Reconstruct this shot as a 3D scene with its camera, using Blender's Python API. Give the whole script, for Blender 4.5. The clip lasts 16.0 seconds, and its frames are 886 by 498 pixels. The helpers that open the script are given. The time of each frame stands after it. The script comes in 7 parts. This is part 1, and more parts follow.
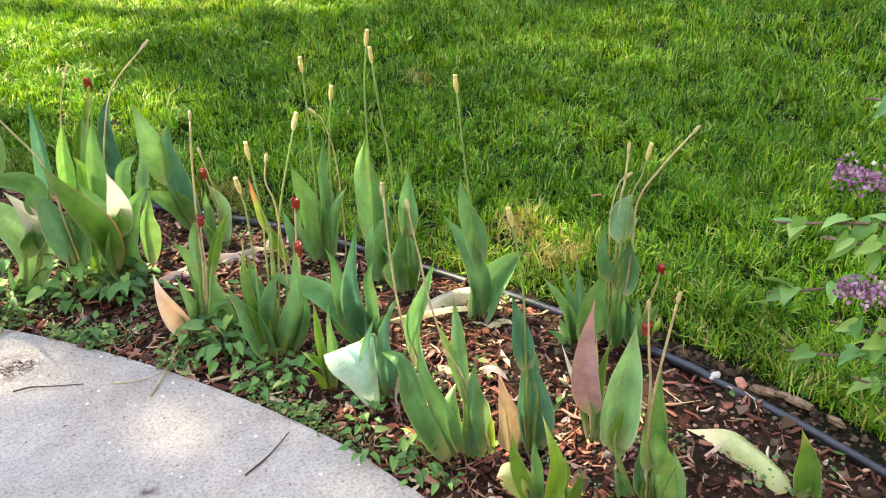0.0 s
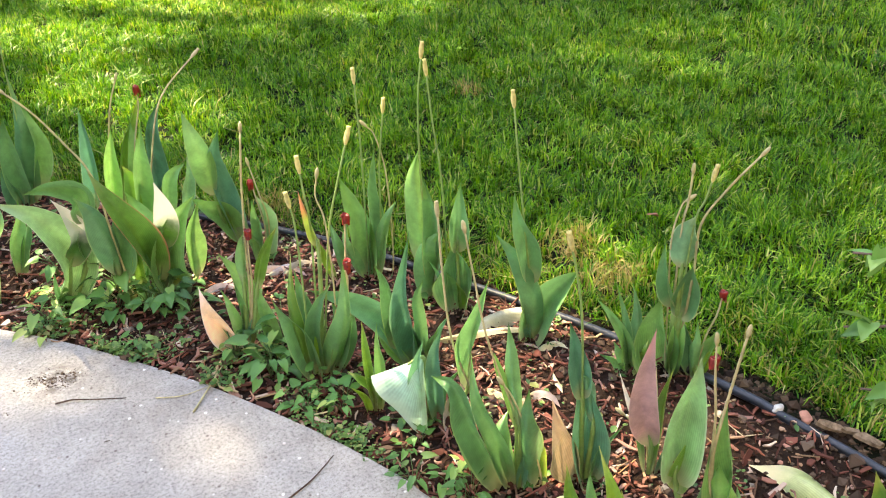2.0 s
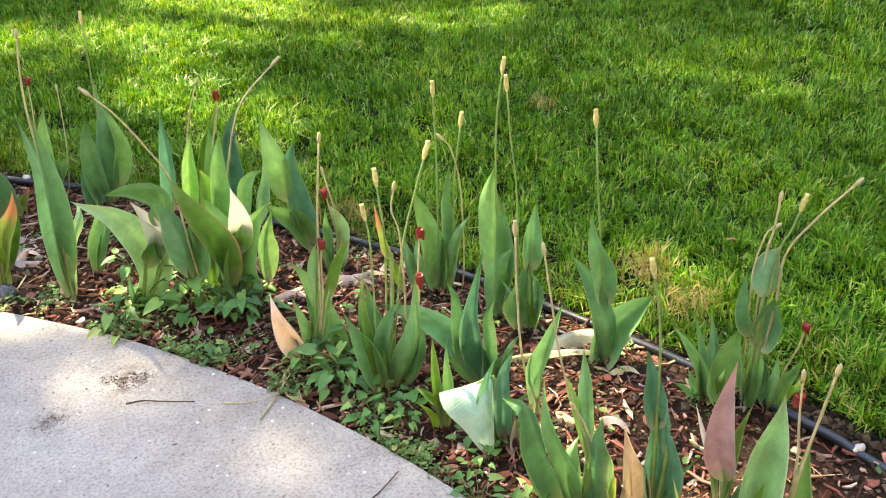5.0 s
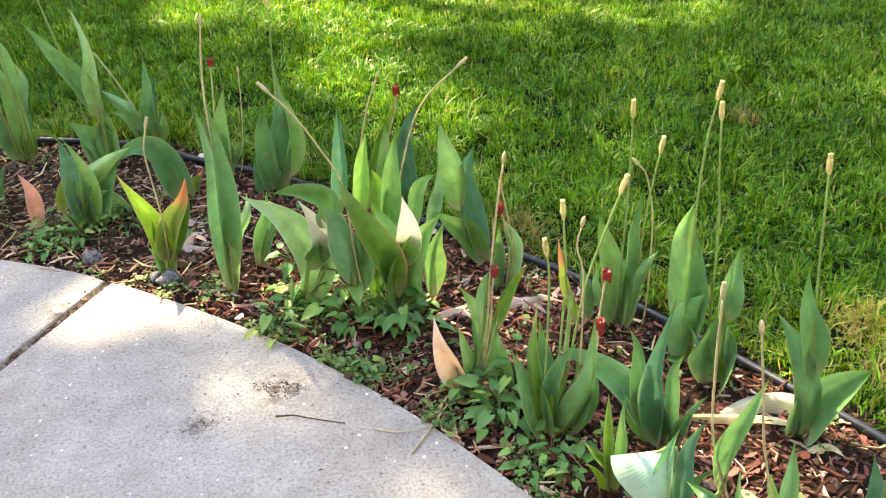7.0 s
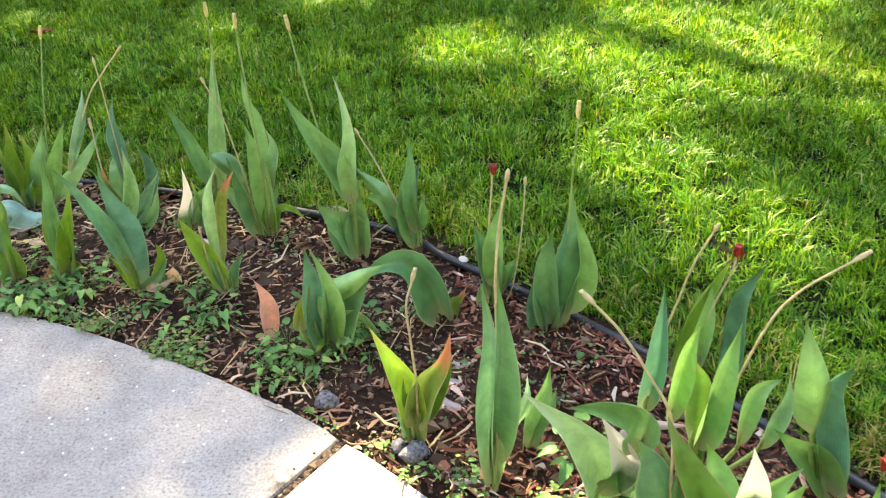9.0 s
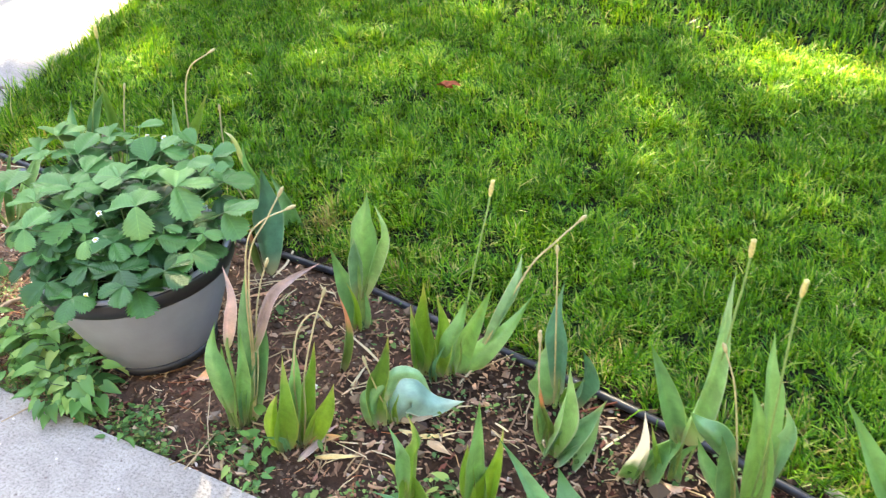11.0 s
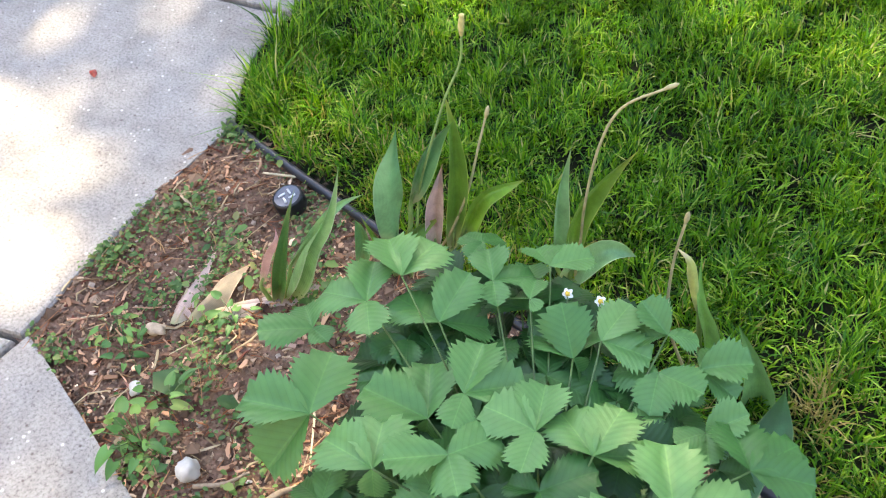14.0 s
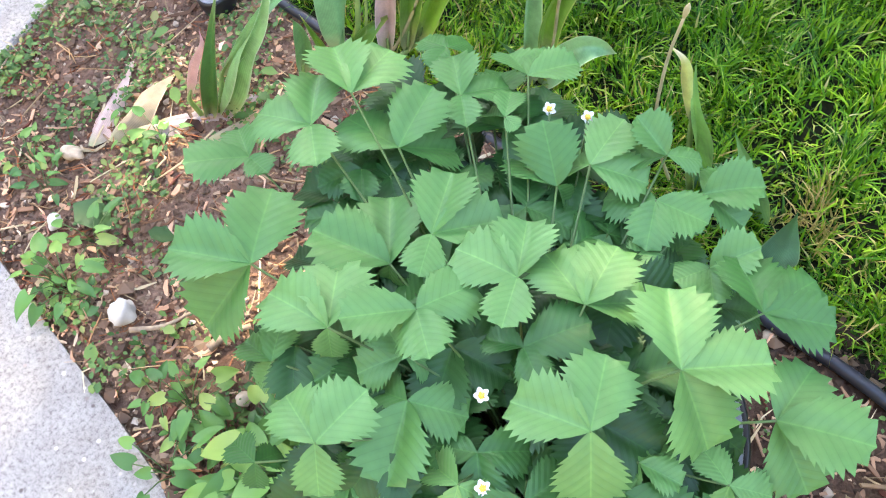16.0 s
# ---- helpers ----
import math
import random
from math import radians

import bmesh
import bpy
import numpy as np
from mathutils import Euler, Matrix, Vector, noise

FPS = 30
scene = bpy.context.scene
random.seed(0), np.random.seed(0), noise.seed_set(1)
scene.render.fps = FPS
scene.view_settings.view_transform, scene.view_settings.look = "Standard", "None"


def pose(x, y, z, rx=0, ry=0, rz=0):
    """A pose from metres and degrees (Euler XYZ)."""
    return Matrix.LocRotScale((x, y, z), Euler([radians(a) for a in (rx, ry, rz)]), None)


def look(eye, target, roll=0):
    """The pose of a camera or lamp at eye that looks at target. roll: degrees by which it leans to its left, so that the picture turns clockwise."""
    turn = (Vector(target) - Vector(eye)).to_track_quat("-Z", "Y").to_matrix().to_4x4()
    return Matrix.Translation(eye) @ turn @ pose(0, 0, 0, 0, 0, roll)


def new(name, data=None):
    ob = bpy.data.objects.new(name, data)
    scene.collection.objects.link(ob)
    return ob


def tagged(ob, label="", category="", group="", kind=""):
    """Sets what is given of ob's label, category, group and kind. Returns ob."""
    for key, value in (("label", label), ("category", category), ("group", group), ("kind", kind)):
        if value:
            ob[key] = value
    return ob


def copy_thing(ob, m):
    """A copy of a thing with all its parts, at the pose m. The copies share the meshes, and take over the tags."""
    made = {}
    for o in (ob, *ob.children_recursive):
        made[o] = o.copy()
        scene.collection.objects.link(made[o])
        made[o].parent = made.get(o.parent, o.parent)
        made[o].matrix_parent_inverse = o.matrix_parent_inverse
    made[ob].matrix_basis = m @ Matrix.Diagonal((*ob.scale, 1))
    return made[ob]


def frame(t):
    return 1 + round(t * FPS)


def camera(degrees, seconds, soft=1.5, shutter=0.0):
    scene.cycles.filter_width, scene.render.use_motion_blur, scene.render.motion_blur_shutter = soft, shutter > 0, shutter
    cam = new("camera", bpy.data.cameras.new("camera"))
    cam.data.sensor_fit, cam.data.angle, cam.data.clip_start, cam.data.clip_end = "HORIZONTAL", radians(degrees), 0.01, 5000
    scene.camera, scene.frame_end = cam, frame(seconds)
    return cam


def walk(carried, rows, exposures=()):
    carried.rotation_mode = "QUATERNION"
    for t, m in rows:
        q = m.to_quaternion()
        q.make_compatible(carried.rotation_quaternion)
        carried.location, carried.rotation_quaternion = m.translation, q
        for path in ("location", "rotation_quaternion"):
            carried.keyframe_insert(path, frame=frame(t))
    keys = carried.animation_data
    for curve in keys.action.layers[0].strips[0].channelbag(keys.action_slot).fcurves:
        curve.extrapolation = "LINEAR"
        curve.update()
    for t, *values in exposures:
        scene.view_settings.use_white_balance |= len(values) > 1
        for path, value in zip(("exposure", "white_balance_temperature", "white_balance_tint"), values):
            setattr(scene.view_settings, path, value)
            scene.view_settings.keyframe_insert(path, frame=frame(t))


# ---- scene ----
cam = camera(50.5, 16.0, soft=1.1, shutter=0.12)
PATH = [
    (0, (1.554, -0.825, 1.296), (2.328, 0.668, 0.213), -2.1),
    (0.5, (1.558, -0.809, 1.293), (2.318, 0.692, 0.212), -2.2),
    (1, (1.559, -0.792, 1.289), (2.303, 0.719, 0.212), -2.3),
    (1.5, (1.56, -0.773, 1.288), (2.284, 0.75, 0.213), -2.4),
    (2, (1.558, -0.752, 1.287), (2.264, 0.783, 0.217), -2.3),
    (2.5, (1.557, -0.733, 1.291), (2.243, 0.814, 0.225), -2.1),
    (3, (1.552, -0.722, 1.291), (2.224, 0.837, 0.234), -1.7),
    (5.5, (1.535, -0.71, 1.292), (2.096, 0.893, 0.236), -2.3),
    (6, (1.524, -0.684, 1.284), (2.035, 0.929, 0.216), -2.3),
    (6.5, (1.532, -0.611, 1.28), (1.946, 1.022, 0.202), -2.4),
    (7, (1.563, -0.501, 1.288), (1.829, 1.158, 0.204), -2.7),
    (7.5, (1.587, -0.364, 1.278), (1.702, 1.311, 0.191), -3.4),
    (8, (1.571, -0.2, 1.269), (1.585, 1.476, 0.178), -4.1),
    (8.2, (1.551, -0.13, 1.273), (1.536, 1.561, 0.206), -4.2),
    (10.3, (1.026, 0.814, 1.548), (0.516, 2.285, 0.293), -3.3),
    (10.5, (0.944, 0.894, 1.557), (0.381, 2.346, 0.302), -3.4),
    (11, (0.751, 1.062, 1.557), (0.026, 2.485, 0.353), -5.0),
    (11.5, (0.577, 1.222, 1.553), (-0.316, 2.526, 0.328), -6.9),
    (12, (0.434, 1.38, 1.569), (-0.587, 2.577, 0.335), -8.2),
    (12.5, (0.291, 1.471, 1.556), (-0.767, 2.629, 0.315), -7.9),
    (13, (0.069, 1.579, 1.56), (-0.978, 2.73, 0.304), -8.3),
    (13.5, (-0.2, 1.73, 1.485), (-1.187, 2.837, 0.143), -7.6),
    (14, (-0.456, 1.954, 1.351), (-1.366, 2.951, -0.124), -7.5),
    (14.5, (-0.554, 2.052, 1.241), (-1.342, 2.948, -0.364), -7.5),
    (15, (-0.564, 2.057, 1.235), (-1.231, 2.862, -0.47), -7.0),
    (15.5, (-0.559, 2.057, 1.231), (-1.2, 2.816, -0.505), -7.5),
    (16, (-0.56, 2.059, 1.23), (-1.192, 2.805, -0.515), -7.6),
]
EXPOSURES = [(0.0, 3.09, 7100, 10), (8.0, 3.02, 7100, 10), (11.0, 3.68, 7150, 10), (14.0, 3.28, 7000, 11), (16.0, 3.76, 6900, 12)]
walk(cam, [(t, look(eye, target, roll)) for t, eye, target, roll in PATH], EXPOSURES)

# ---- light ----
SUN_AZ, SUN_EL = radians(-25.0), radians(48.0)      # azimuth from +y towards +x
SUN_WAY = Vector((math.sin(SUN_AZ) * math.cos(SUN_EL), math.cos(SUN_AZ) * math.cos(SUN_EL), math.sin(SUN_EL)))
world = bpy.data.worlds.new("sky")
scene.world = world
world.use_nodes = True
wn = world.node_tree.nodes
sky = wn.new("ShaderNodeTexSky")
sky.sky_type = "NISHITA"
sky.sun_disc = False
sky.sun_elevation, sky.sun_rotation = SUN_EL, SUN_AZ
sky.air_density, sky.dust_density = 1.0, 2.0
world.node_tree.links.new(sky.outputs[0], wn["Background"].inputs[0])
wn["Background"].inputs[1].default_value = 0.12
sun_data = bpy.data.lights.new("sun", "SUN")
sun_data.energy, sun_data.angle, sun_data.color = 4.3, radians(0.6), (1.0, 0.87, 0.60)
sun = new("sun", sun_data)
sun.matrix_world = look(SUN_WAY * 30, (0, 0, 0))

# ---- materials ----
def mat(name):
    m = bpy.data.materials.new(name)
    m.use_nodes = True
    return m, m.node_tree.nodes, m.node_tree.links


def noise_node(n, l, scale, detail=4.0, rough=0.6, vec=None):
    t = n.new("ShaderNodeTexNoise")
    t.inputs["Scale"].default_value, t.inputs["Detail"].default_value, t.inputs["Roughness"].default_value = scale, detail, rough
    if vec is not None:
        l.new(vec, t.inputs["Vector"])
    return t


def ramp(n, l, fac, stops):
    r = n.new("ShaderNodeValToRGB")
    e = r.color_ramp.elements
    while len(e) < len(stops):
        e.new(0.5)
    for el, (p, c) in zip(e, stops):
        el.position, el.color = p, (*c, 1)
    l.new(fac, r.inputs[0])
    return r


def mix(n, l, fac, a, b, mode="MIX"):
    m = n.new("ShaderNodeMix")
    m.data_type, m.blend_type = "RGBA", mode
    for sock, val in ((m.inputs[0], fac), (m.inputs[6], a), (m.inputs[7], b)):
        if isinstance(val, (int, float)):
            sock.default_value = val
        elif isinstance(val, tuple):
            sock.default_value = (*val, 1)
        else:
            l.new(val, sock)
    return m.outputs[2]


def bump(n, l, height, strength, distance, shader):
    b = n.new("ShaderNodeBump")
    b.inputs["Strength"].default_value, b.inputs["Distance"].default_value = strength, distance
    l.new(height, b.inputs["Height"])
    l.new(b.outputs[0], shader.inputs["Normal"])


def world_vec(n):
    return n.new("ShaderNodeNewGeometry").outputs["Position"]


def translucent(m, n, l, colour, share, rough=0.5, through_tint=(1.0, 1.0, 1.0)):
    """Leaf tissue: the principled surface mixed with light let through."""
    p = n["Principled BSDF"]
    p.inputs["Roughness"].default_value = rough
    t = n.new("ShaderNodeBsdfTranslucent")
    l.new(colour, p.inputs["Base Color"])
    l.new(mix(n, l, 1.0, colour, through_tint, "MULTIPLY"), t.inputs["Color"])
    s = n.new("ShaderNodeMixShader")
    s.inputs[0].default_value = share
    l.new(p.outputs[0], s.inputs[1])
    l.new(t.outputs[0], s.inputs[2])
    l.new(s.outputs[0], n["Material Output"].inputs[0])
    return p


def concrete_material():
    m, n, l = mat("concrete")
    p, v = n["Principled BSDF"], world_vec(n)
    big = noise_node(n, l, 1.7, 5, 0.6, v)
    mid = noise_node(n, l, 14, 6, 0.7, v)
    fine = noise_node(n, l, 150, 4, 0.75, v)
    c = ramp(n, l, big.outputs[0], [(0.3, (0.26, 0.235, 0.215)), (0.5, (0.36, 0.335, 0.31)), (0.72, (0.44, 0.42, 0.395))])
    c2 = mix(n, l, 0.35, c.outputs[0], ramp(n, l, mid.outputs[0], [(0.3, (0.25, 0.23, 0.215)), (0.6, (0.52, 0.50, 0.485))]).outputs[0])
    sand = ramp(n, l, fine.outputs[0], [(0.34, (0.34, 0.31, 0.29)), (0.48, (0.85, 0.83, 0.80)), (0.64, (1.12, 1.10, 1.06))])
    c3 = mix(n, l, 0.75, c2, sand.outputs[0], "MULTIPLY")
    vor = n.new("ShaderNodeTexVoronoi")
    vor.inputs["Scale"].default_value = 70
    l.new(v, vor.inputs["Vector"])
    grit = ramp(n, l, vor.outputs["Distance"], [(0.14, (1, 1, 1)), (0.28, (0, 0, 0))])
    pick = n.new("ShaderNodeSeparateColor")
    l.new(vor.outputs["Color"], pick.inputs[0])
    sel = ramp(n, l, pick.outputs[0], [(0.80, (0, 0, 0)), (0.84, (1, 1, 1))])
    both = mix(n, l, 1.0, grit.outputs[0], sel.outputs[0], "MULTIPLY")
    stones = ramp(n, l, pick.outputs[1], [(0.2, (0.16, 0.13, 0.12)), (0.5, (0.45, 0.38, 0.33)), (0.8, (0.75, 0.73, 0.70))])
    c4 = mix(n, l, both, c3, stones.outputs[0])
    # two old dirt stains near the bed and faint blotches
    smear = noise_node(n, l, 38, 5, 0.7, v)
    for x, y, r in ((1.455, 1.025, 0.075), (1.29, 0.95, 0.055), (1.62, 0.52, 0.03), (0.95, 1.42, 0.05)):
        gap = n.new("ShaderNodeVectorMath")
        gap.operation = "DISTANCE"
        gap.inputs[1].default_value = (x, y, 0.0)
        l.new(v, gap.inputs[0])
        near = n.new("ShaderNodeMapRange")
        near.inputs["From Min"].default_value, near.inputs["From Max"].default_value = r, r * 0.2
        l.new(gap.outputs["Value"], near.inputs["Value"])
        spot = n.new("ShaderNodeMath")
        spot.operation = "MULTIPLY"
        l.new(near.outputs[0], spot.inputs[0])
        l.new(ramp(n, l, smear.outputs[0], [(0.42, (0, 0, 0)), (0.62, (1, 1, 1))]).outputs[0], spot.inputs[1])
        c4 = mix(n, l, spot.outputs[0], c4, (0.10, 0.082, 0.072))
    l.new(c4, p.inputs["Base Color"])
    p.inputs["Roughness"].default_value, p.inputs["Specular IOR Level"].default_value = 0.9, 0.25
    bump(n, l, fine.outputs[0], 0.5, 0.003, p)
    return m


def paleness(n, l, v):
    """Soil that is paler towards the bed's far end."""
    sep = n.new("ShaderNodeSeparateXYZ")
    l.new(v, sep.inputs[0])
    mr = n.new("ShaderNodeMapRange")
    mr.inputs["From Min"].default_value, mr.inputs["From Max"].default_value = 0.1, -1.4
    l.new(sep.outputs[0], mr.inputs["Value"])
    return mr.outputs[0]


def soil_material():
    m, n, l = mat("soil")
    p, v = n["Principled BSDF"], world_vec(n)
    a = noise_node(n, l, 5, 6, 0.65, v)
    b = noise_node(n, l, 60, 6, 0.7, v)
    c = ramp(n, l, a.outputs[0], [(0.3, (0.014, 0.009, 0.006)), (0.55, (0.045, 0.027, 0.019)), (0.75, (0.11, 0.068, 0.046))])
    d = ramp(n, l, b.outputs[0], [(0.3, (0.35, 0.33, 0.32)), (0.6, (1.0, 0.95, 0.9)), (0.75, (1.6, 1.5, 1.4))])
    dry = paleness(n, l, v)
    c2 = mix(n, l, dry, c.outputs[0], ramp(n, l, a.outputs[0], [(0.3, (0.17, 0.10, 0.072)), (0.6, (0.32, 0.205, 0.15))]).outputs[0])
    l.new(mix(n, l, 0.8, c2, d.outputs[0], "MULTIPLY"), p.inputs["Base Color"])
    p.inputs["Roughness"].default_value, p.inputs["Specular IOR Level"].default_value = 0.95, 0.1
    bump(n, l, b.outputs[0], 0.9, 0.012, p)
    return m


def plain_material(name, colour, rough=0.6, vary=0.25, scale=30.0, metallic=0.0, relief=0.0):
    m, n, l = mat(name)
    p = n["Principled BSDF"]
    t = noise_node(n, l, scale, 5, 0.6, world_vec(n))
    lo, hi = (tuple(ch * (1 - vary) for ch in colour), tuple(min(1, ch * (1 + vary)) for ch in colour))
    l.new(ramp(n, l, t.outputs[0], [(0.3, lo), (0.7, hi)]).outputs[0], p.inputs["Base Color"])
    p.inputs["Roughness"].default_value, p.inputs["Metallic"].default_value = rough, metallic
    if rough > 0.8:
        p.inputs["Specular IOR Level"].default_value = 0.08
    if relief:
        bump(n, l, t.outputs[0], 0.5, relief, p)
    return m


def island_material(name, stops, rough=0.8, share=0.0, scale=3.0, object_random=False, paling=False):
    """Many small pieces: each its own tone, with a slow drift over the ground."""
    m, n, l = mat(name)
    p = n["Principled BSDF"]
    if object_random:
        rnd = n.new("ShaderNodeObjectInfo").outputs["Random"]
    else:
        rnd = n.new("ShaderNodeNewGeometry").outputs["Random Per Island"]
    c = ramp(n, l, rnd, stops)
    t = noise_node(n, l, scale, 4, 0.6, world_vec(n))
    tone = ramp(n, l, t.outputs[0], [(0.3, (0.72, 0.72, 0.72)), (0.7, (1.25, 1.22, 1.15))])
    col = mix(n, l, 1.0, c.outputs[0], tone.outputs[0], "MULTIPLY")
    if share:
        translucent(m, n, l, col, share, rough)
    else:
        if paling:
            col = mix(n, l, paleness(n, l, world_vec(n)), col, mix(n, l, 1.0, col, (1.9, 1.8, 1.75), "MULTIPLY"))
        l.new(col, p.inputs["Base Color"])
        p.inputs["Roughness"].default_value, p.inputs["Specular IOR Level"].default_value = rough, 0.15
    return m


def grass_material():
    m, n, l = mat("grass")
    v = world_vec(n)
    rnd = n.new("ShaderNodeNewGeometry").outputs["Random Per Island"]
    c = ramp(n, l, rnd, [(0.0, (0.010, 0.042, 0.004)), (0.30, (0.058, 0.20, 0.010)), (0.72, (0.165, 0.37, 0.014)), (0.88, (0.30, 0.50, 0.034)), (0.955, (0.36, 0.48, 0.09)), (0.985, (0.52, 0.48, 0.22))])
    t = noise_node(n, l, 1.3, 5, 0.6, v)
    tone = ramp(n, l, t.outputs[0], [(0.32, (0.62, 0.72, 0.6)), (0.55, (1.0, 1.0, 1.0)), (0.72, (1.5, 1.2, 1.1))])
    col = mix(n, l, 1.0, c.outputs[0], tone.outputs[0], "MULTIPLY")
    p = translucent(m, n, l, col, 0.30, 0.38, (1.4, 1.15, 0.5))
    p.inputs["Specular IOR Level"].default_value = 0.22
    return m


def tulip_leaf_material(name, base, edge, tip, tip_at=0.75, share=0.22, rough=0.33):
    """A blade with fine parallel veins, a paler margin and a tip that turns colour."""
    m, n, l = mat(name)
    uv = n.new("ShaderNodeUVMap")
    uv.uv_map = "UVMap"
    sep = n.new("ShaderNodeSeparateXYZ")
    l.new(uv.outputs[0], sep.inputs[0])
    wave = n.new("ShaderNodeTexWave")
    wave.bands_direction = "X"
    wave.inputs["Scale"].default_value, wave.inputs["Distortion"].default_value = 8.0, 0.8
    l.new(uv.outputs[0], wave.inputs["Vector"])
    v = world_vec(n)
    blot = noise_node(n, l, 22, 5, 0.65, v)
    rnd = n.new("ShaderNodeObjectInfo").outputs["Random"]
    tone = ramp(n, l, rnd, [(0.0, (0.60, 0.68, 0.74)), (0.5, (1.0, 1.0, 1.0)), (1.0, (1.45, 1.28, 0.9))])
    c = ramp(n, l, blot.outputs[0], [(0.3, tuple(x * 0.68 for x in base)), (0.7, tuple(x * 1.28 for x in base))])
    c1 = mix(n, l, 1.0, c.outputs[0], tone.outputs[0], "MULTIPLY")
    vein = ramp(n, l, wave.outputs["Fac"], [(0.0, (0.86, 0.88, 0.86)), (1.0, (1.08, 1.08, 1.08))])
    c2 = mix(n, l, 0.8, c1, vein.outputs[0], "MULTIPLY")
    ab = n.new("ShaderNodeMath")
    ab.operation = "ABSOLUTE"
    sub = n.new("ShaderNodeMath")
    sub.operation = "SUBTRACT"
    sub.inputs[1].default_value = 0.5
    l.new(sep.outputs[0], sub.inputs[0])
    l.new(sub.outputs[0], ab.inputs[0])
    rim = ramp(n, l, ab.outputs[0], [(0.455, (0, 0, 0)), (0.49, (1, 1, 1))])
    c3 = mix(n, l, rim.outputs[0], c2, edge)
    add = n.new("ShaderNodeMath")
    add.operation = "MULTIPLY_ADD"
    add.inputs[1].default_value, add.inputs[2].default_value = 0.25, -0.125
    l.new(blot.outputs[0], add.inputs[0])
    pos = n.new("ShaderNodeMath")
    l.new(sep.outputs[1], pos.inputs[0])
    l.new(add.outputs[0], pos.inputs[1])
    tipf = ramp(n, l, pos.outputs[0], [(tip_at, (0, 0, 0)), (min(0.999, tip_at + 0.2), (1, 1, 1))])
    c4 = mix(n, l, tipf.outputs[0], c3, tip)
    foot = ramp(n, l, sep.outputs[1], [(0.0, (1, 1, 1)), (0.16, (0, 0, 0))])
    c5 = mix(n, l, foot.outputs[0], c4, (0.42, 0.42, 0.22))
    p = translucent(m, n, l, c5, share, rough)
    p.inputs["Specular IOR Level"].default_value = 0.65
    bump(n, l, wave.outputs["Fac"], 0.16, 0.0015, p)
    return m


CONCRETE, SOIL, GRASS = concrete_material(), soil_material(), grass_material()
TUBE = plain_material("black_tube", (0.014, 0.017, 0.026), 0.42, 0.4, 40)
LEAF = {
    "green": tulip_leaf_material("leaf_green", (0.195, 0.41, 0.15), (0.30, 0.45, 0.17), (0.12, 0.27, 0.05)),
    "blue": tulip_leaf_material("leaf_glaucous", (0.155, 0.365, 0.205), (0.26, 0.42, 0.22), (0.07, 0.20, 0.06)),
    "light": tulip_leaf_material("leaf_yellow_green", (0.21, 0.39, 0.055), (0.42, 0.50, 0.14), (0.36, 0.40, 0.08)),
    "pale": tulip_leaf_material("leaf_pale", (0.27, 0.50, 0.23), (0.52, 0.62, 0.38), (0.34, 0.46, 0.22), share=0.25),
    # cream tip: partly the leaf's colour, partly sunlight painted on
    "white": tulip_leaf_material("leaf_cream_tipped", (0.13, 0.27, 0.07), (0.5, 0.5, 0.3), (0.86, 0.80, 0.70), 0.28, share=0.35),
    "mint": tulip_leaf_material("leaf_mint", (0.46, 0.70, 0.54), (0.70, 0.82, 0.68), (0.56, 0.70, 0.54), share=0.25),
    "blush": tulip_leaf_material("leaf_blush", (0.72, 0.58, 0.54), (0.78, 0.66, 0.60), (0.74, 0.58, 0.54), share=0.12, rough=0.6),
    "cream": tulip_leaf_material("leaf_cream", (0.62, 0.55, 0.36), (0.70, 0.62, 0.44), (0.64, 0.50, 0.34), share=0.2),
    "yellow": tulip_leaf_material("leaf_yellowing", (0.46, 0.54, 0.22), (0.66, 0.64, 0.36), (0.70, 0.62, 0.34), 0.6),
    "pink": tulip_leaf_material("leaf_pink", (0.64, 0.36, 0.34), (0.72, 0.46, 0.44), (0.64, 0.30, 0.30), share=0.35),
    "orange": tulip_leaf_material("leaf_orange_tip", (0.22, 0.32, 0.07), (0.45, 0.42, 0.16), (0.60, 0.26, 0.12), 0.55),
    "edge": tulip_leaf_material("leaf_pink_margin", (0.11, 0.255, 0.06), (0.62, 0.22, 0.15), (0.18, 0.26, 0.08)),
    "dry": tulip_leaf_material("leaf_dry", (0.62, 0.43, 0.27), (0.66, 0.48, 0.32), (0.55, 0.36, 0.22), share=0.15, rough=0.75),
    "rosy": tulip_leaf_material("leaf_rosy_dry", (0.66, 0.47, 0.42), (0.74, 0.60, 0.54), (0.62, 0.40, 0.34), share=0.2, rough=0.7),
}
STEM_GREEN = plain_material("stem_green", (0.22, 0.33, 0.10), 0.5, 0.25, 40)
STEM_DRY = plain_material("stem_straw", (0.46, 0.40, 0.21), 0.7, 0.25, 50)
STEM_PINK = plain_material("stem_pinkish", (0.44, 0.38, 0.22), 0.7, 0.3, 40)
POD = plain_material("seed_pod", (0.60, 0.52, 0.20), 0.6, 0.3, 120)
PETAL = plain_material("wilted_petal", (0.22, 0.012, 0.008), 0.38, 0.6, 160)

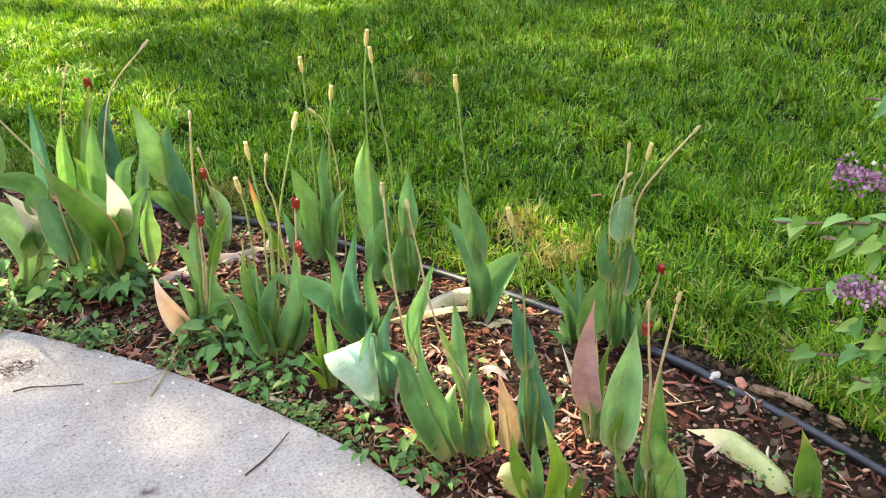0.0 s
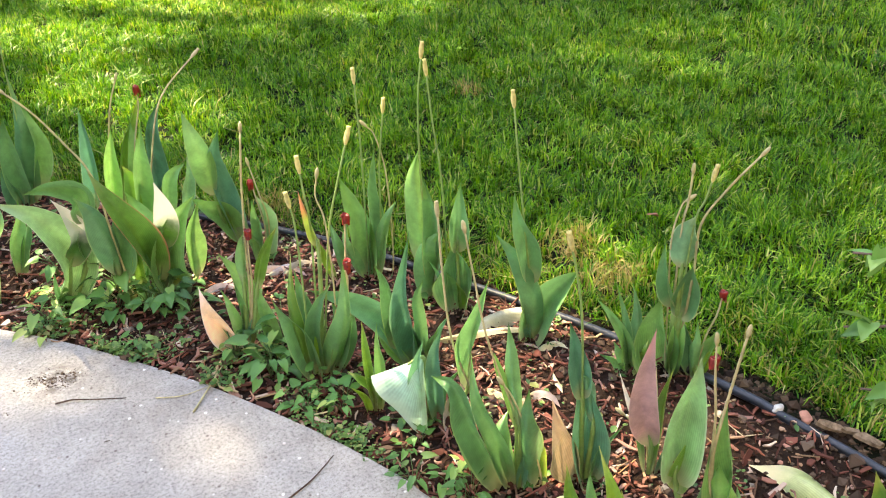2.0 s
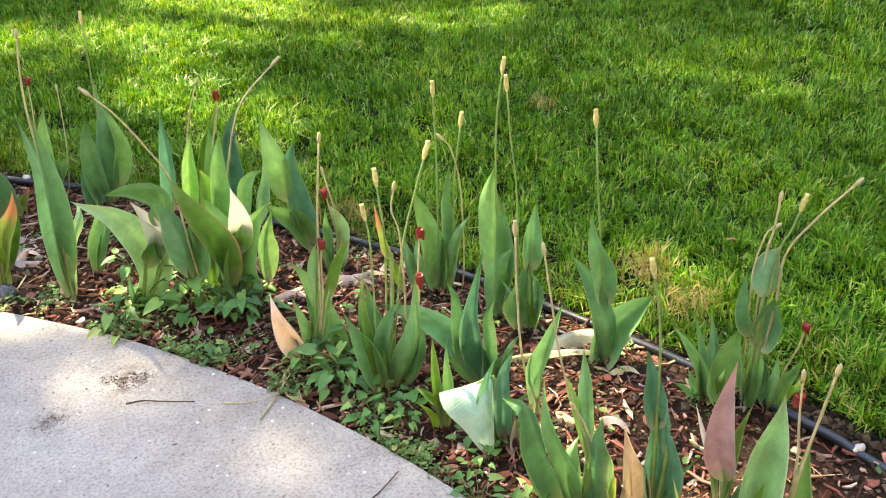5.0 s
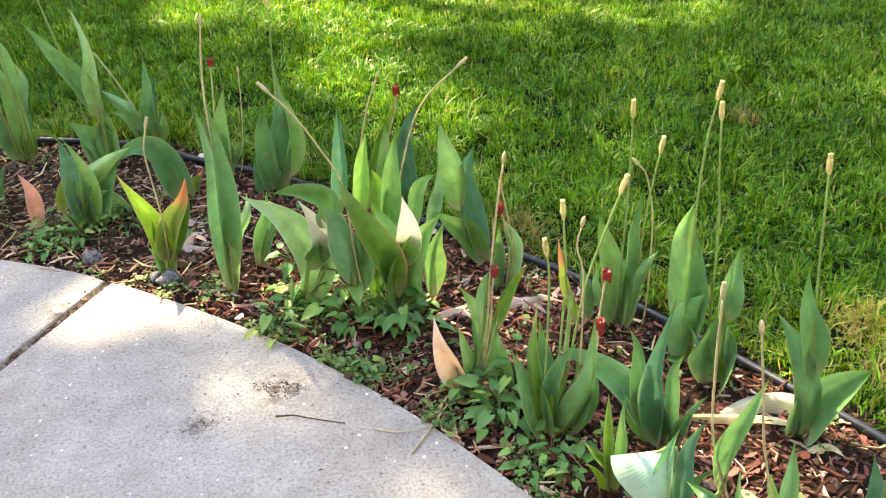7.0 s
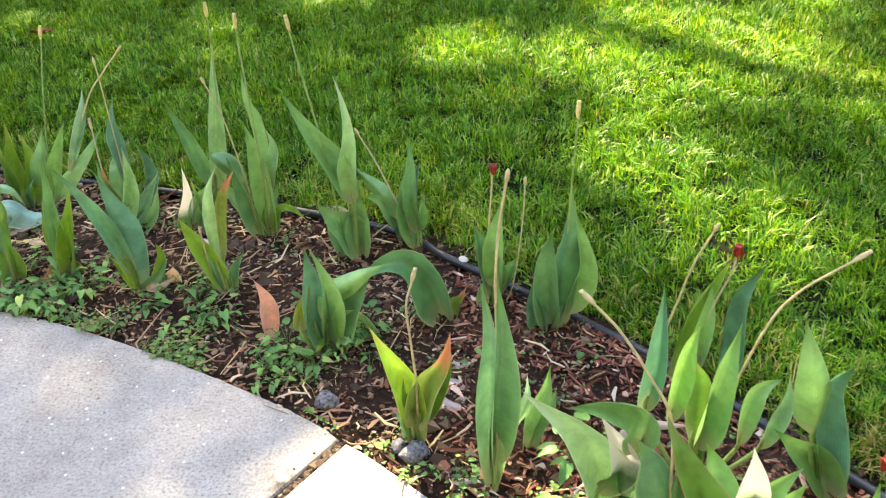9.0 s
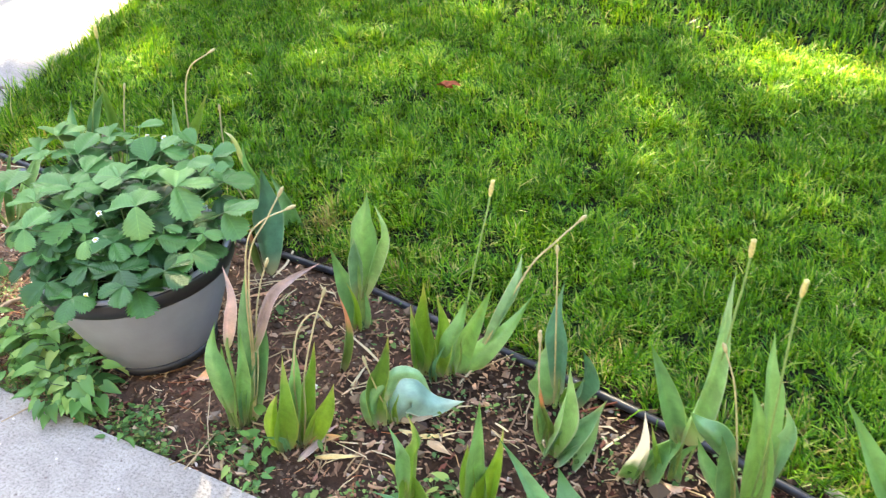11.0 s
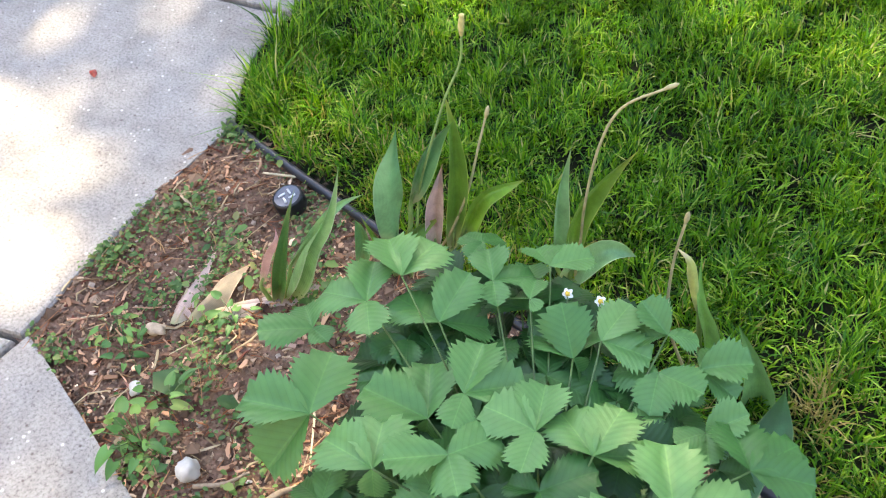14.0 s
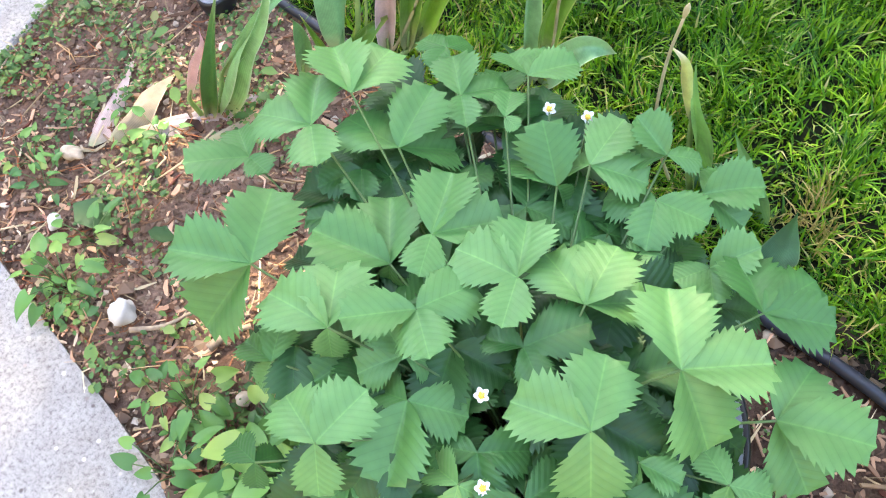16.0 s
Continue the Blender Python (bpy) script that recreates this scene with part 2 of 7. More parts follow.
# ---- builders ----
def mesh_object(name, verts, faces, material, parent=None, label="", smooth=True, uvs=None):
    me = bpy.data.meshes.new(name)
    me.from_pydata([tuple(v) for v in verts], [], [tuple(f) for f in faces])
    if uvs is not None:
        layer = me.uv_layers.new(name="UVMap")
        idx = np.empty(len(me.loops), dtype=np.int32)
        me.loops.foreach_get("vertex_index", idx)
        layer.data.foreach_set("uv", np.asarray(uvs, dtype=np.float32)[idx].ravel())
    me.materials.append(material)
    if smooth:
        me.polygons.foreach_set("use_smooth", [True] * len(me.polygons))
    me.update()
    ob = new(name, me)
    if parent is not None:
        ob.parent = parent
    if label:
        ob["label"] = label
    return ob


def part(name, bm, material, parent, label=""):
    me = bpy.data.meshes.new(name)
    bm.to_mesh(me)
    bm.free()
    me.materials.append(material)
    me.polygons.foreach_set("use_smooth", [True] * len(me.polygons))
    ob = new(name, me)
    ob.parent = parent
    if label:
        ob["label"] = label
    return ob


def spline(points, per=12):
    """Catmull-Rom through plan points."""
    p = [np.array(q, float) for q in points]
    p = [2 * p[0] - p[1]] + p + [2 * p[-1] - p[-2]]
    out = []
    for i in range(1, len(p) - 2):
        for k in range(per):
            t = k / per
            out.append(0.5 * (2 * p[i] + (p[i + 1] - p[i - 1]) * t + (2 * p[i - 1] - 5 * p[i] + 4 * p[i + 1] - p[i + 2]) * t * t
                              + (3 * p[i] - p[i - 1] - 3 * p[i + 1] + p[i + 2]) * t ** 3))
    out.append(p[-2])
    return np.array(out)


def sweep(path, radii, sides=8, cap=True):
    """A round bar along a 3D path."""
    path = np.array(path, float)
    verts, faces = [], []
    up = np.array((0.13, 0.21, 0.97))
    for i, p in enumerate(path):
        t = path[min(i + 1, len(path) - 1)] - path[max(i - 1, 0)]
        t /= max(np.linalg.norm(t), 1e-9)
        if abs(t @ up) > 0.95:
            up = np.array((0.9, 0.3, 0.1))
        a = np.cross(t, up)
        a /= np.linalg.norm(a)
        b = np.cross(t, a)
        for k in range(sides):
            w = 2 * math.pi * k / sides
            verts.append(p + radii[i] * (math.cos(w) * a + math.sin(w) * b))
    for i in range(len(path) - 1):
        for k in range(sides):
            j = (k + 1) % sides
            faces.append((i * sides + k, i * sides + j, (i + 1) * sides + j, (i + 1) * sides + k))
    if cap:
        faces.append(tuple(range(sides - 1, -1, -1)))
        faces.append(tuple((len(path) - 1) * sides + k for k in range(sides)))
    return verts, faces


def inside(poly, x, y):
    """Which plan points lie in a polygon."""
    x, y = np.asarray(x), np.asarray(y)
    hit = np.zeros(x.shape, bool)
    px, py = poly[:, 0], poly[:, 1]
    for i in range(len(poly)):
        j = i - 1
        cross = (py[i] > y) != (py[j] > y)
        if py[i] != py[j]:
            hit ^= cross & (x < (px[j] - px[i]) * (y - py[i]) / (py[j] - py[i]) + px[i])
    return hit


def away(line, x, y):
    """Distance of plan points from a polyline."""
    best = np.full(np.shape(x), 1e9)
    for a, b in zip(line[:-1], line[1:]):
        d = b - a
        s = np.clip(((x - a[0]) * d[0] + (y - a[1]) * d[1]) / max(d @ d, 1e-12), 0, 1)
        best = np.minimum(best, np.hypot(x - a[0] - s * d[0], y - a[1] - s * d[1]))
    return best


# ---- plan ----
WALK_EDGE = spline([(2.10, -1.2), (2.14, -0.6), (2.12, -0.1), (2.05, 0.27), (1.95, 0.51), (1.80, 0.76), (1.63, 0.99), (1.40, 1.24), (1.05, 1.53),
                    (0.78, 1.69), (0.41, 1.86), (0.10, 1.955), (-0.30, 2.005), (-0.95, 2.05), (-1.28, 2.13), (-1.53, 2.195), (-1.84, 2.275)], 8)
BACK_EDGE = spline([(-1.84, 2.275), (-1.895, 2.55), (-1.93, 2.92)], 4)
LAWN_EDGE = spline([(-1.93, 2.92), (-2.06, 3.10), (-2.12, 3.31), (-2.20, 3.79), (-2.29, 4.2), (-2.6, 6.0), (-3.0, 9.0)], 6)
TUBE_LINE = spline([(-1.94, 2.915), (-1.55, 2.855), (-0.60, 2.735), (-0.42, 2.712), (-0.22, 2.66), (0.05, 2.595), (0.38, 2.52), (0.76, 2.41), (1.08, 2.29), (1.22, 2.17),
                    (1.40, 2.03), (1.70, 1.78), (1.91, 1.56), (2.07, 1.385), (2.20, 1.22), (2.34, 1.01), (2.45, 0.82), (2.57, 0.60), (2.66, 0.41),
                    (2.74, 0.19), (2.81, -0.10), (2.90, -0.6), (2.95, -1.2)], 6)

# ---- ground, reaching the horizon ----
mesh_object("ground", [(-600, -600, -0.06), (600, -600, -0.06), (600, 600, -0.06), (-600, 600, -0.06)], [(0, 1, 2, 3)], SOIL, smooth=False)
tagged(bpy.data.objects["ground"], "bare brown earth sheet under lawn and walk", "ground", kind="structure")


def slab(name, outline, top=0.0, depth=0.09):
    """A poured concrete slab with rounded arrises."""
    bm = bmesh.new()
    vs = [bm.verts.new((x, y, top)) for x, y in outline]
    face = bm.faces.new(vs)
    if face.normal.z < 0:
        face.normal_flip()
    bm.normal_update()
    res = bmesh.ops.extrude_face_region(bm, geom=[face])
    new_verts = [e for e in res["geom"] if isinstance(e, bmesh.types.BMVert)]
    for v in vs:
        v.co.z = top - depth
    rim = [e for e in bm.edges if all(v in set(new_verts) for v in e.verts) and not e.is_manifold or all(v in set(new_verts) for v in e.verts)]
    bmesh.ops.bevel(bm, geom=rim, offset=0.008, segments=2, affect="EDGES", profile=0.5)
    me = bpy.data.meshes.new(name)
    bm.to_mesh(me)
    bm.free()
    me.materials.append(CONCRETE)
    return new(name, me)


G = 0.010                                             # half a joint
je = int(np.argmin(np.hypot(WALK_EDGE[:, 0] - 1.05, WALK_EDGE[:, 1] - 1.53)))
joint_dir = np.array((-0.57, -0.82))
side = np.array((0.82, -0.57)) * G
a_out = [tuple(p) for p in WALK_EDGE[: je]] + [tuple(np.array((1.05, 1.53)) + side), tuple(np.array((1.05, 1.53)) + side + 3.6 * joint_dir)]
b_out = [tuple(np.array((1.05, 1.53)) - side)] + [tuple(p) for p in WALK_EDGE[je + 1:-1]] + [(-1.83, 2.27), (-1.80, -1.45), tuple(np.array((1.05, 1.53)) - side + 3.6 * joint_dir)]
for nm, outl in (("pavement", a_out), ("pavement", b_out)):
    tagged(slab(nm, outl), "pale grey exposed-grit concrete walk slab", "pavement", kind="structure")
c_out = [(-1.845, 2.262)] + [tuple(p) for p in BACK_EDGE[1:]] + [tuple(p) for p in LAWN_EDGE[1:11]] + [(-2.123, 3.303), (-2.82, 3.183), (-4.6, 2.88), (-4.6, 1.35)]
e_out = [(-2.125, 3.321)] + [tuple(p) for p in LAWN_EDGE[13:]] + [(-6.0, 9.0), (-6.0, 2.66), (-4.6, 2.898), (-2.82, 3.201)]
d_out = [(-1.845, 2.246), (-4.6, 1.335), (-4.6, -1.45), (-1.815, -1.45)]
for outl in (c_out, e_out, d_out):
    tagged(slab("pavement", outl), "pale grey exposed-grit concrete walk slab", "pavement", kind="structure")

# ---- planting bed: uneven soil between walk and edging ----
BED = np.concatenate([WALK_EDGE, BACK_EDGE[1:], TUBE_LINE])
LAWN = np.concatenate([TUBE_LINE[::-1], LAWN_EDGE[1:], [(9.0, 9.0), (9.0, -1.2)]])


def soil_z(x, y):
    """The bed's surface: clods and hollows."""
    z = -0.012 + 0.016 * noise.noise((x * 5, y * 5, 0.3)) + 0.009 * noise.noise((x * 17, y * 17, 2.1)) + 0.004 * noise.noise((x * 55, y * 55, 5.0))
    return z


def build_bed():
    step = 0.022
    xs, ys = np.arange(-2.0, 3.05, step), np.arange(-1.2, 3.05, step)
    gx, gy = np.meshgrid(xs, ys, indexing="ij")
    keep = inside(BED, gx, gy) | (away(BED, gx, gy) < 0.05)
    index = -np.ones(gx.shape, int)
    verts, faces = [], []
    for i in range(len(xs)):
        for j in range(len(ys)):
            if keep[i, j]:
                index[i, j] = len(verts)
                verts.append((xs[i], ys[j], soil_z(xs[i], ys[j])))
    drop = away(WALK_EDGE, np.array([v[0] for v in verts]), np.array([v[1] for v in verts]))
    verts = [(x, y, z - 0.012 * max(0.0, 1 - d / 0.05)) for (x, y, z), d in zip(verts, drop)]
    for i in range(len(xs) - 1):
        for j in range(len(ys) - 1):
            q = (index[i, j], index[i + 1, j], index[i + 1, j + 1], index[i, j + 1])
            if min(q) >= 0:
                faces.append(q)
    return mesh_object("planting_bed", verts, faces, SOIL)


tagged(build_bed(), "dark brown cloddy soil of the flower bed", "soil", kind="structure")
# earth coloured near black to stand in for shade between the blades
SHADED_TURF = plain_material("shaded_turf_soil", (0.008, 0.010, 0.004), 0.95, 0.5, 18, relief=0.01)


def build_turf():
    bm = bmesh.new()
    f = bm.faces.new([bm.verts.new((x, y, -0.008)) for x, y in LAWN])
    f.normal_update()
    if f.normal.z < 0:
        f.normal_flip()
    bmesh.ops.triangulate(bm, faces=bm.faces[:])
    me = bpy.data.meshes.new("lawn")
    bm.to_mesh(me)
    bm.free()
    me.materials.append(SHADED_TURF)
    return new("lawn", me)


tagged(build_turf(), "earth beneath the lawn, near black for the shade between blades", "lawn", kind="structure")

# ---- edging tube ----
tube_path = [(x, y, 0.002 * math.sin(3 * i * 0.11) - (0.007 if y < 0.25 else 0.0)) for i, (x, y) in enumerate(TUBE_LINE)]
v, f = sweep(tube_path, [0.0098] * len(tube_path), 12)
tagged(mesh_object("edging_tube", v, f, TUBE), "black plastic edging tube between soil and lawn", "garden edging")


# ---- lawn ----
STRAW_SPOTS = ((2.71, 0.78, 0.09), (2.69, 0.95, 0.09), (2.10, 1.50, 0.10), (2.94, 1.97, 0.06), (-0.57, 2.9, 0.07))


def build_grass(name, count, region, height, width, seed, material=None, band=9.0, spots=()):
    """Bent blades of three segments, each an island of its own."""
    rng = np.random.default_rng(seed)
    (x0, x1), (y0, y1) = region
    x, y = rng.uniform(x0, x1, count), rng.uniform(y0, y1, count)
    ok = inside(LAWN, x, y)
    x, y = x[ok], y[ok]
    edge = np.minimum(away(TUBE_LINE, x, y), away(LAWN_EDGE, x, y))
    cut = 0.018 + 0.040 * np.clip((0.75 - y) / 0.4, 0, 1) * (x > 2)
    ok = edge > cut + 0.03 * rng.random(len(x))
    narrow = edge < band * (0.3 + rng.random(len(x)))
    if not spots:
        ok &= narrow
    else:
        odds = np.where(narrow, 0.2, 0.0)
        for cx, cy, r in spots:
            odds = np.maximum(odds, 1.15 - np.hypot(x - cx, y - cy) / r)
        ok &= rng.random(len(x)) < odds
    x, y, edge = x[ok], y[ok], edge[ok]
    clump = np.array([noise.noise((a * 7, b * 7, 1.0)) for a, b in zip(x, y)])
    patch = np.array([noise.noise((a * 1.6, b * 1.6, 4.0)) for a, b in zip(x, y)])
    ok = rng.random(len(x)) < 0.80 + 0.5 * clump + 0.25 * patch + 0.6 * np.array([noise.noise((a * 17, b * 17, 6.0)) for a, b in zip(x, y)])
    if not spots:
        for cx, cy, r in STRAW_SPOTS:
            ok &= rng.random(len(x)) < 0.04 + 0.8 * np.hypot(x - cx, y - cy) / r
    x, y, edge, clump = x[ok], y[ok], edge[ok], clump[ok]
    n = len(x)
    h = height * (0.55 + 0.75 * rng.random(n)) * (1 + 0.5 * clump)
    w = width * (0.6 + 0.8 * rng.random(n))
    tuft = np.array([noise.noise((a * 17, b * 17, 6.0)) for a, b in zip(x, y)])
    comb = np.array([noise.noise((a * 9, b * 9, 8.0)) for a, b in zip(x, y)])
    h = h * (1 + 0.75 * tuft)
    az = 9.0 * comb + rng.normal(0, 1.0, n)
    lean = np.abs(rng.normal(0.75, 0.5, n)).clip(0, 1.7)
    ldir = az + rng.normal(0, 0.5, n)
    dx, dy = np.cos(ldir), np.sin(ldir)
    wx, wy = -np.sin(az) * w / 2, np.cos(az) * w / 2
    v = np.zeros((n, 5, 3))
    base = np.full(n, -0.01)
    for k, (s, ww) in enumerate(((0.0, 1.0), (0.55, 0.9), (1.0, 0.0))):
        cx = x + dx * h * lean * s ** 1.8 * 0.9
        cy = y + dy * h * lean * s ** 1.8 * 0.9
        cz = base + h * (s - 0.30 * lean * s * s).clip(0.05 * s, 1)
        if k < 2:
            v[:, 2 * k] = np.stack([cx - wx * ww, cy - wy * ww, cz], -1)
            v[:, 2 * k + 1] = np.stack([cx + wx * ww, cy + wy * ww, cz], -1)
        else:
            v[:, 4] = np.stack([cx, cy, cz], -1)
    off = (np.arange(n) * 5)[:, None]
    quads, tris = off + np.array([0, 1, 3, 2]), off + np.array([2, 3, 4])
    me = bpy.data.meshes.new(name)
    me.vertices.add(n * 5)
    me.vertices.foreach_set("co", v.astype(np.float32).ravel())
    loops = np.concatenate([quads.ravel(), tris.ravel()]).astype(np.int32)
    me.loops.add(len(loops))
    me.loops.foreach_set("vertex_index", loops)
    me.polygons.add(2 * n)
    me.polygons.foreach_set("loop_start", np.concatenate([np.arange(n) * 4, n * 4 + np.arange(n) * 3]).astype(np.int32))
    me.polygons.foreach_set("use_smooth", [True] * (2 * n))
    me.update(calc_edges=True)
    me.materials.append(material or GRASS)
    return new(name, me)


LAWN_LABEL = "thick green mown lawn grass with straw blades"
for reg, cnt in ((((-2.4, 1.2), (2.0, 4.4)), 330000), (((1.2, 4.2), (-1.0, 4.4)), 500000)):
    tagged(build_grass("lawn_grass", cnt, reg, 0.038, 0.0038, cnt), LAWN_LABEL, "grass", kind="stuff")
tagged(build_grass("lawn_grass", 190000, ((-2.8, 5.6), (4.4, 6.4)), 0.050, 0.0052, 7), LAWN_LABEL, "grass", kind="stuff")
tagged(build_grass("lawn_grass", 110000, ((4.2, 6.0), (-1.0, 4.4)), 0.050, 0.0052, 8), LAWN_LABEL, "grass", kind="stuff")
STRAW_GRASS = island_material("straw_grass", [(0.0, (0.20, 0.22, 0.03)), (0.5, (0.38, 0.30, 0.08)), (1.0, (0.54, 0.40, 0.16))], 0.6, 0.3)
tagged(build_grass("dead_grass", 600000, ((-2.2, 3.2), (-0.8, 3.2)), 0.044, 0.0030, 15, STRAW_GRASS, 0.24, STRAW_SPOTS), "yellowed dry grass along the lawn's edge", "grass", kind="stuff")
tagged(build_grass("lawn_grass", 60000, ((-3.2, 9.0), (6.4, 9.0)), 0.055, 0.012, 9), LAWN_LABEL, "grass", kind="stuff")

# ---- unseen wall added behind the walk to block sky light ----
SIDING = plain_material("added_wall_siding", (0.22, 0.20, 0.175), 0.85, 0.12, 6, relief=0.002)
wall_bm = bmesh.new()
for z in range(26):
    bmesh.ops.create_cube(wall_bm, size=1.0, matrix=pose(0.0, -3.0 - 0.01, 0.1 + 0.2 * z, 3.0, 0, 0) @ Matrix.Diagonal((24.0, 0.03, 0.205, 1)))
bmesh.ops.create_cube(wall_bm, size=1.0, matrix=pose(0.0, -3.15, 2.6) @ Matrix.Diagonal((24.0, 0.24, 5.3, 1)))
wall_me = bpy.data.meshes.new("wall_south")
wall_bm.to_mesh(wall_me)
wall_bm.free()
wall_me.materials.append(SIDING)
tagged(new("wall_south", wall_me), "unseen plain lapped wall, added to block sky light from behind", "wall", kind="structure")
# unseen dark walls on three sides, added to hold back low sky light
SKY_BLOCK = plain_material("sky_block_wall", (0.075, 0.070, 0.050), 0.9, 0.3, 3, relief=0.004)
for side, wx, wy, lx, ly in (("north", 0.0, 11.0, 22.0, 0.2), ("east", 10.6, 4.0, 0.2, 14.0), ("west", -10.6, 4.0, 0.2, 14.0)):
    wall_bm = bmesh.new()
    bmesh.ops.create_cube(wall_bm, size=1.0, matrix=pose(wx, wy, 2.7) @ Matrix.Diagonal((lx, ly, 5.6, 1)))
    wall_me = bpy.data.meshes.new("wall_" + side)
    wall_bm.to_mesh(wall_me)
    wall_bm.free()
    wall_me.materials.append(SKY_BLOCK)
    tagged(new("wall_" + side, wall_me), "unseen plain dark wall, added to block low sky light", "wall", kind="structure")
tagged(build_grass("lawn_fringe", 60000, ((-2.5, -1.85), (2.9, 4.6)), 0.085, 0.0036, 17, None, 0.11), "longer green grass leaning over the walk's edge", "grass", kind="stuff")

# ---- pot ----
POT = Vector((-0.705, 2.325, -0.006))


def lathe(profile, sides=48):
    verts, faces = [], []
    for r, z in profile:
        for k in range(sides):
            w = 2 * math.pi * k / sides
            verts.append((r * math.cos(w), r * math.sin(w), z))
    for i in range(len(profile) - 1):
        for k in range(sides):
            j = (k + 1) % sides
            faces.append((i * sides + k, i * sides + j, (i + 1) * sides + j, (i + 1) * sides + k))
    return verts, faces


POT_GREY = plain_material("pot_grey", (0.235, 0.25, 0.28), 0.5, 0.12, 9, relief=0.001)
POT_SOIL = plain_material("potting_soil", (0.022, 0.016, 0.012), 0.95, 0.5, 90, relief=0.006)
POT_BLACK = plain_material("pot_black", (0.012, 0.012, 0.014), 0.45, 0.3, 30)
pot = tagged(new("planter_pot"), "round grey plastic pot with a black band under its rim", "plant pot")
pot.matrix_world = pose(POT.x, POT.y, POT.z, -5, -4, 0) @ Matrix.Diagonal((1.1, 1.1, 1.2, 1))
v, f = lathe([(0.0, 0.012), (0.118, 0.012), (0.130, 0.028), (0.150, 0.07), (0.182, 0.14), (0.205, 0.192)])
mesh_object("pot_body", v, f, POT_GREY, pot, "matt grey plastic wall")
v, f = lathe([(0.0, 0.0), (0.120, 0.0), (0.127, 0.004), (0.1295, 0.020), (0.122, 0.021)])
mesh_object("pot_foot", v, f, POT_BLACK, pot, "black plastic foot")
v, f = lathe([(0.205, 0.191), (0.209, 0.194), (0.214, 0.222), (0.211, 0.225), (0.207, 0.224)])
mesh_object("rim_band", v, f, POT_BLACK, pot, "black band")
v, f = lathe([(0.2072, 0.224), (0.206, 0.229), (0.200, 0.231), (0.194, 0.227), (0.186, 0.17)])
mesh_object("pot_rim", v, f, POT_GREY, pot, "grey inner rim")
v, f = lathe([(0.0, 0.195), (0.1, 0.197), (0.19, 0.19)])
mesh_object("potting_soil", v, f, POT_SOIL, pot, "dark potting soil")

# ---- tulips ----
RNG = random.Random(11)
STEMS = {"pod": (STEM_GREEN, 0.0025), "dry": (STEM_DRY, 0.0028), "wilt": (STEM_PINK, 0.0024), "bare": (STEM_DRY, 0.0021),
         "pinkish": (STEM_PINK, 0.0026), "thick": (STEM_DRY, 0.0026)}
UP = np.array((0.0, 0.0, 1.0))


def leaf_width(s):
    """Outline of a tulip leaf from sheath to tip."""
    return 0.24 * (1 - s) ** 4 + (s ** 0.70) * ((1 - s) ** 1.3) / 0.270 if s < 1 else 0.0


def blade(points, width, facing, fold, wave, twist, rng, n=20, m=8):
    """A leaf swept along a curve through a few points: cupped, twisted, wavy at the margin."""
    line = spline(points, 8)
    verts, uvs, faces = [], [], []
    ph, ph2 = rng.uniform(0, 6), rng.uniform(0, 6)
    freq = rng.uniform(5, 9)
    size = float(np.linalg.norm(np.diff(line, axis=0), axis=1).sum())
    arch, nod = rng.uniform(-0.10, 0.10) * size, rng.uniform(-0.30, 0.12) * size
    last = len(line) - 1
    for i in range(n + 1):
        s = i / n
        at = s * last
        k0 = min(int(at), last - 1)
        p = line[k0] + (line[k0 + 1] - line[k0]) * (at - k0)
        t = line[min(k0 + 3, last)] - line[max(k0 - 2, 0)]
        t = t / max(np.linalg.norm(t), 1e-9)
        a = twist * (s - 0.4)
        f = np.array((facing[0] * math.cos(a) - facing[1] * math.sin(a), facing[0] * math.sin(a) + facing[1] * math.cos(a), facing[2]))
        w = np.cross(t, f)
        w /= max(np.linalg.norm(w), 1e-6)
        nrm = np.cross(w, t)
        hw = 0.44 * width * leaf_width(s)
        p = p + nrm * (arch * math.sin(math.pi * s) + nod * max(0.0, s - 0.55) ** 2 * 2.5)
        for k in range(m + 1):
            v = 2 * k / m - 1
            cup = fold * hw * (abs(v) ** 1.3 - 0.35) * (1.5 - 0.9 * s)
            rip = wave * hw * v * v * math.sin(freq * s + (ph if v > 0 else ph2))
            verts.append(p + w * v * hw * (1 - 0.06 * abs(v) * abs(fold)) + nrm * (cup + rip))
            uvs.append((0.5 + 0.5 * v, s))
    for i in range(n):
        for k in range(m):
            a = i * (m + 1) + k
            faces.append((a, a + 1, a + m + 2, a + m + 1))
    return verts, faces, uvs


def folded_flap(hinge, corner, tip, n=12):
    """A broad leaf bent over at its middle, hanging from the bend."""
    a, b, c = (np.array(q, float) for q in (hinge, corner, tip))
    b, c = b + (0, 0.02, 0), c + (0, -0.035, 0)
    verts, faces, uvs = [], [], []
    for i in range(n + 1):
        s = i / n
        for k in range(n + 1):
            u = k / n
            reach = s * (1 + 0.16 * math.sin(math.pi * u) + 0.05 * math.sin(9 * u))
            p = a + reach * ((1 - u) * (c - a) + u * (b - a))
            bulge = 0.030 * math.sin(math.pi * u) * math.sin(2.4 * s) + 0.008 * math.sin(7 * u + 2 * s) * s
            verts.append(p + np.array((0.0, -bulge, 0.5 * bulge)))
            uvs.append((0.08 + 0.84 * u, 0.3 + 0.65 * s))
    for i in range(n):
        for k in range(n):
            q = i * (n + 1) + k
            faces.append((q, q + 1, q + n + 2, q + n + 1))
    return verts, faces, uvs


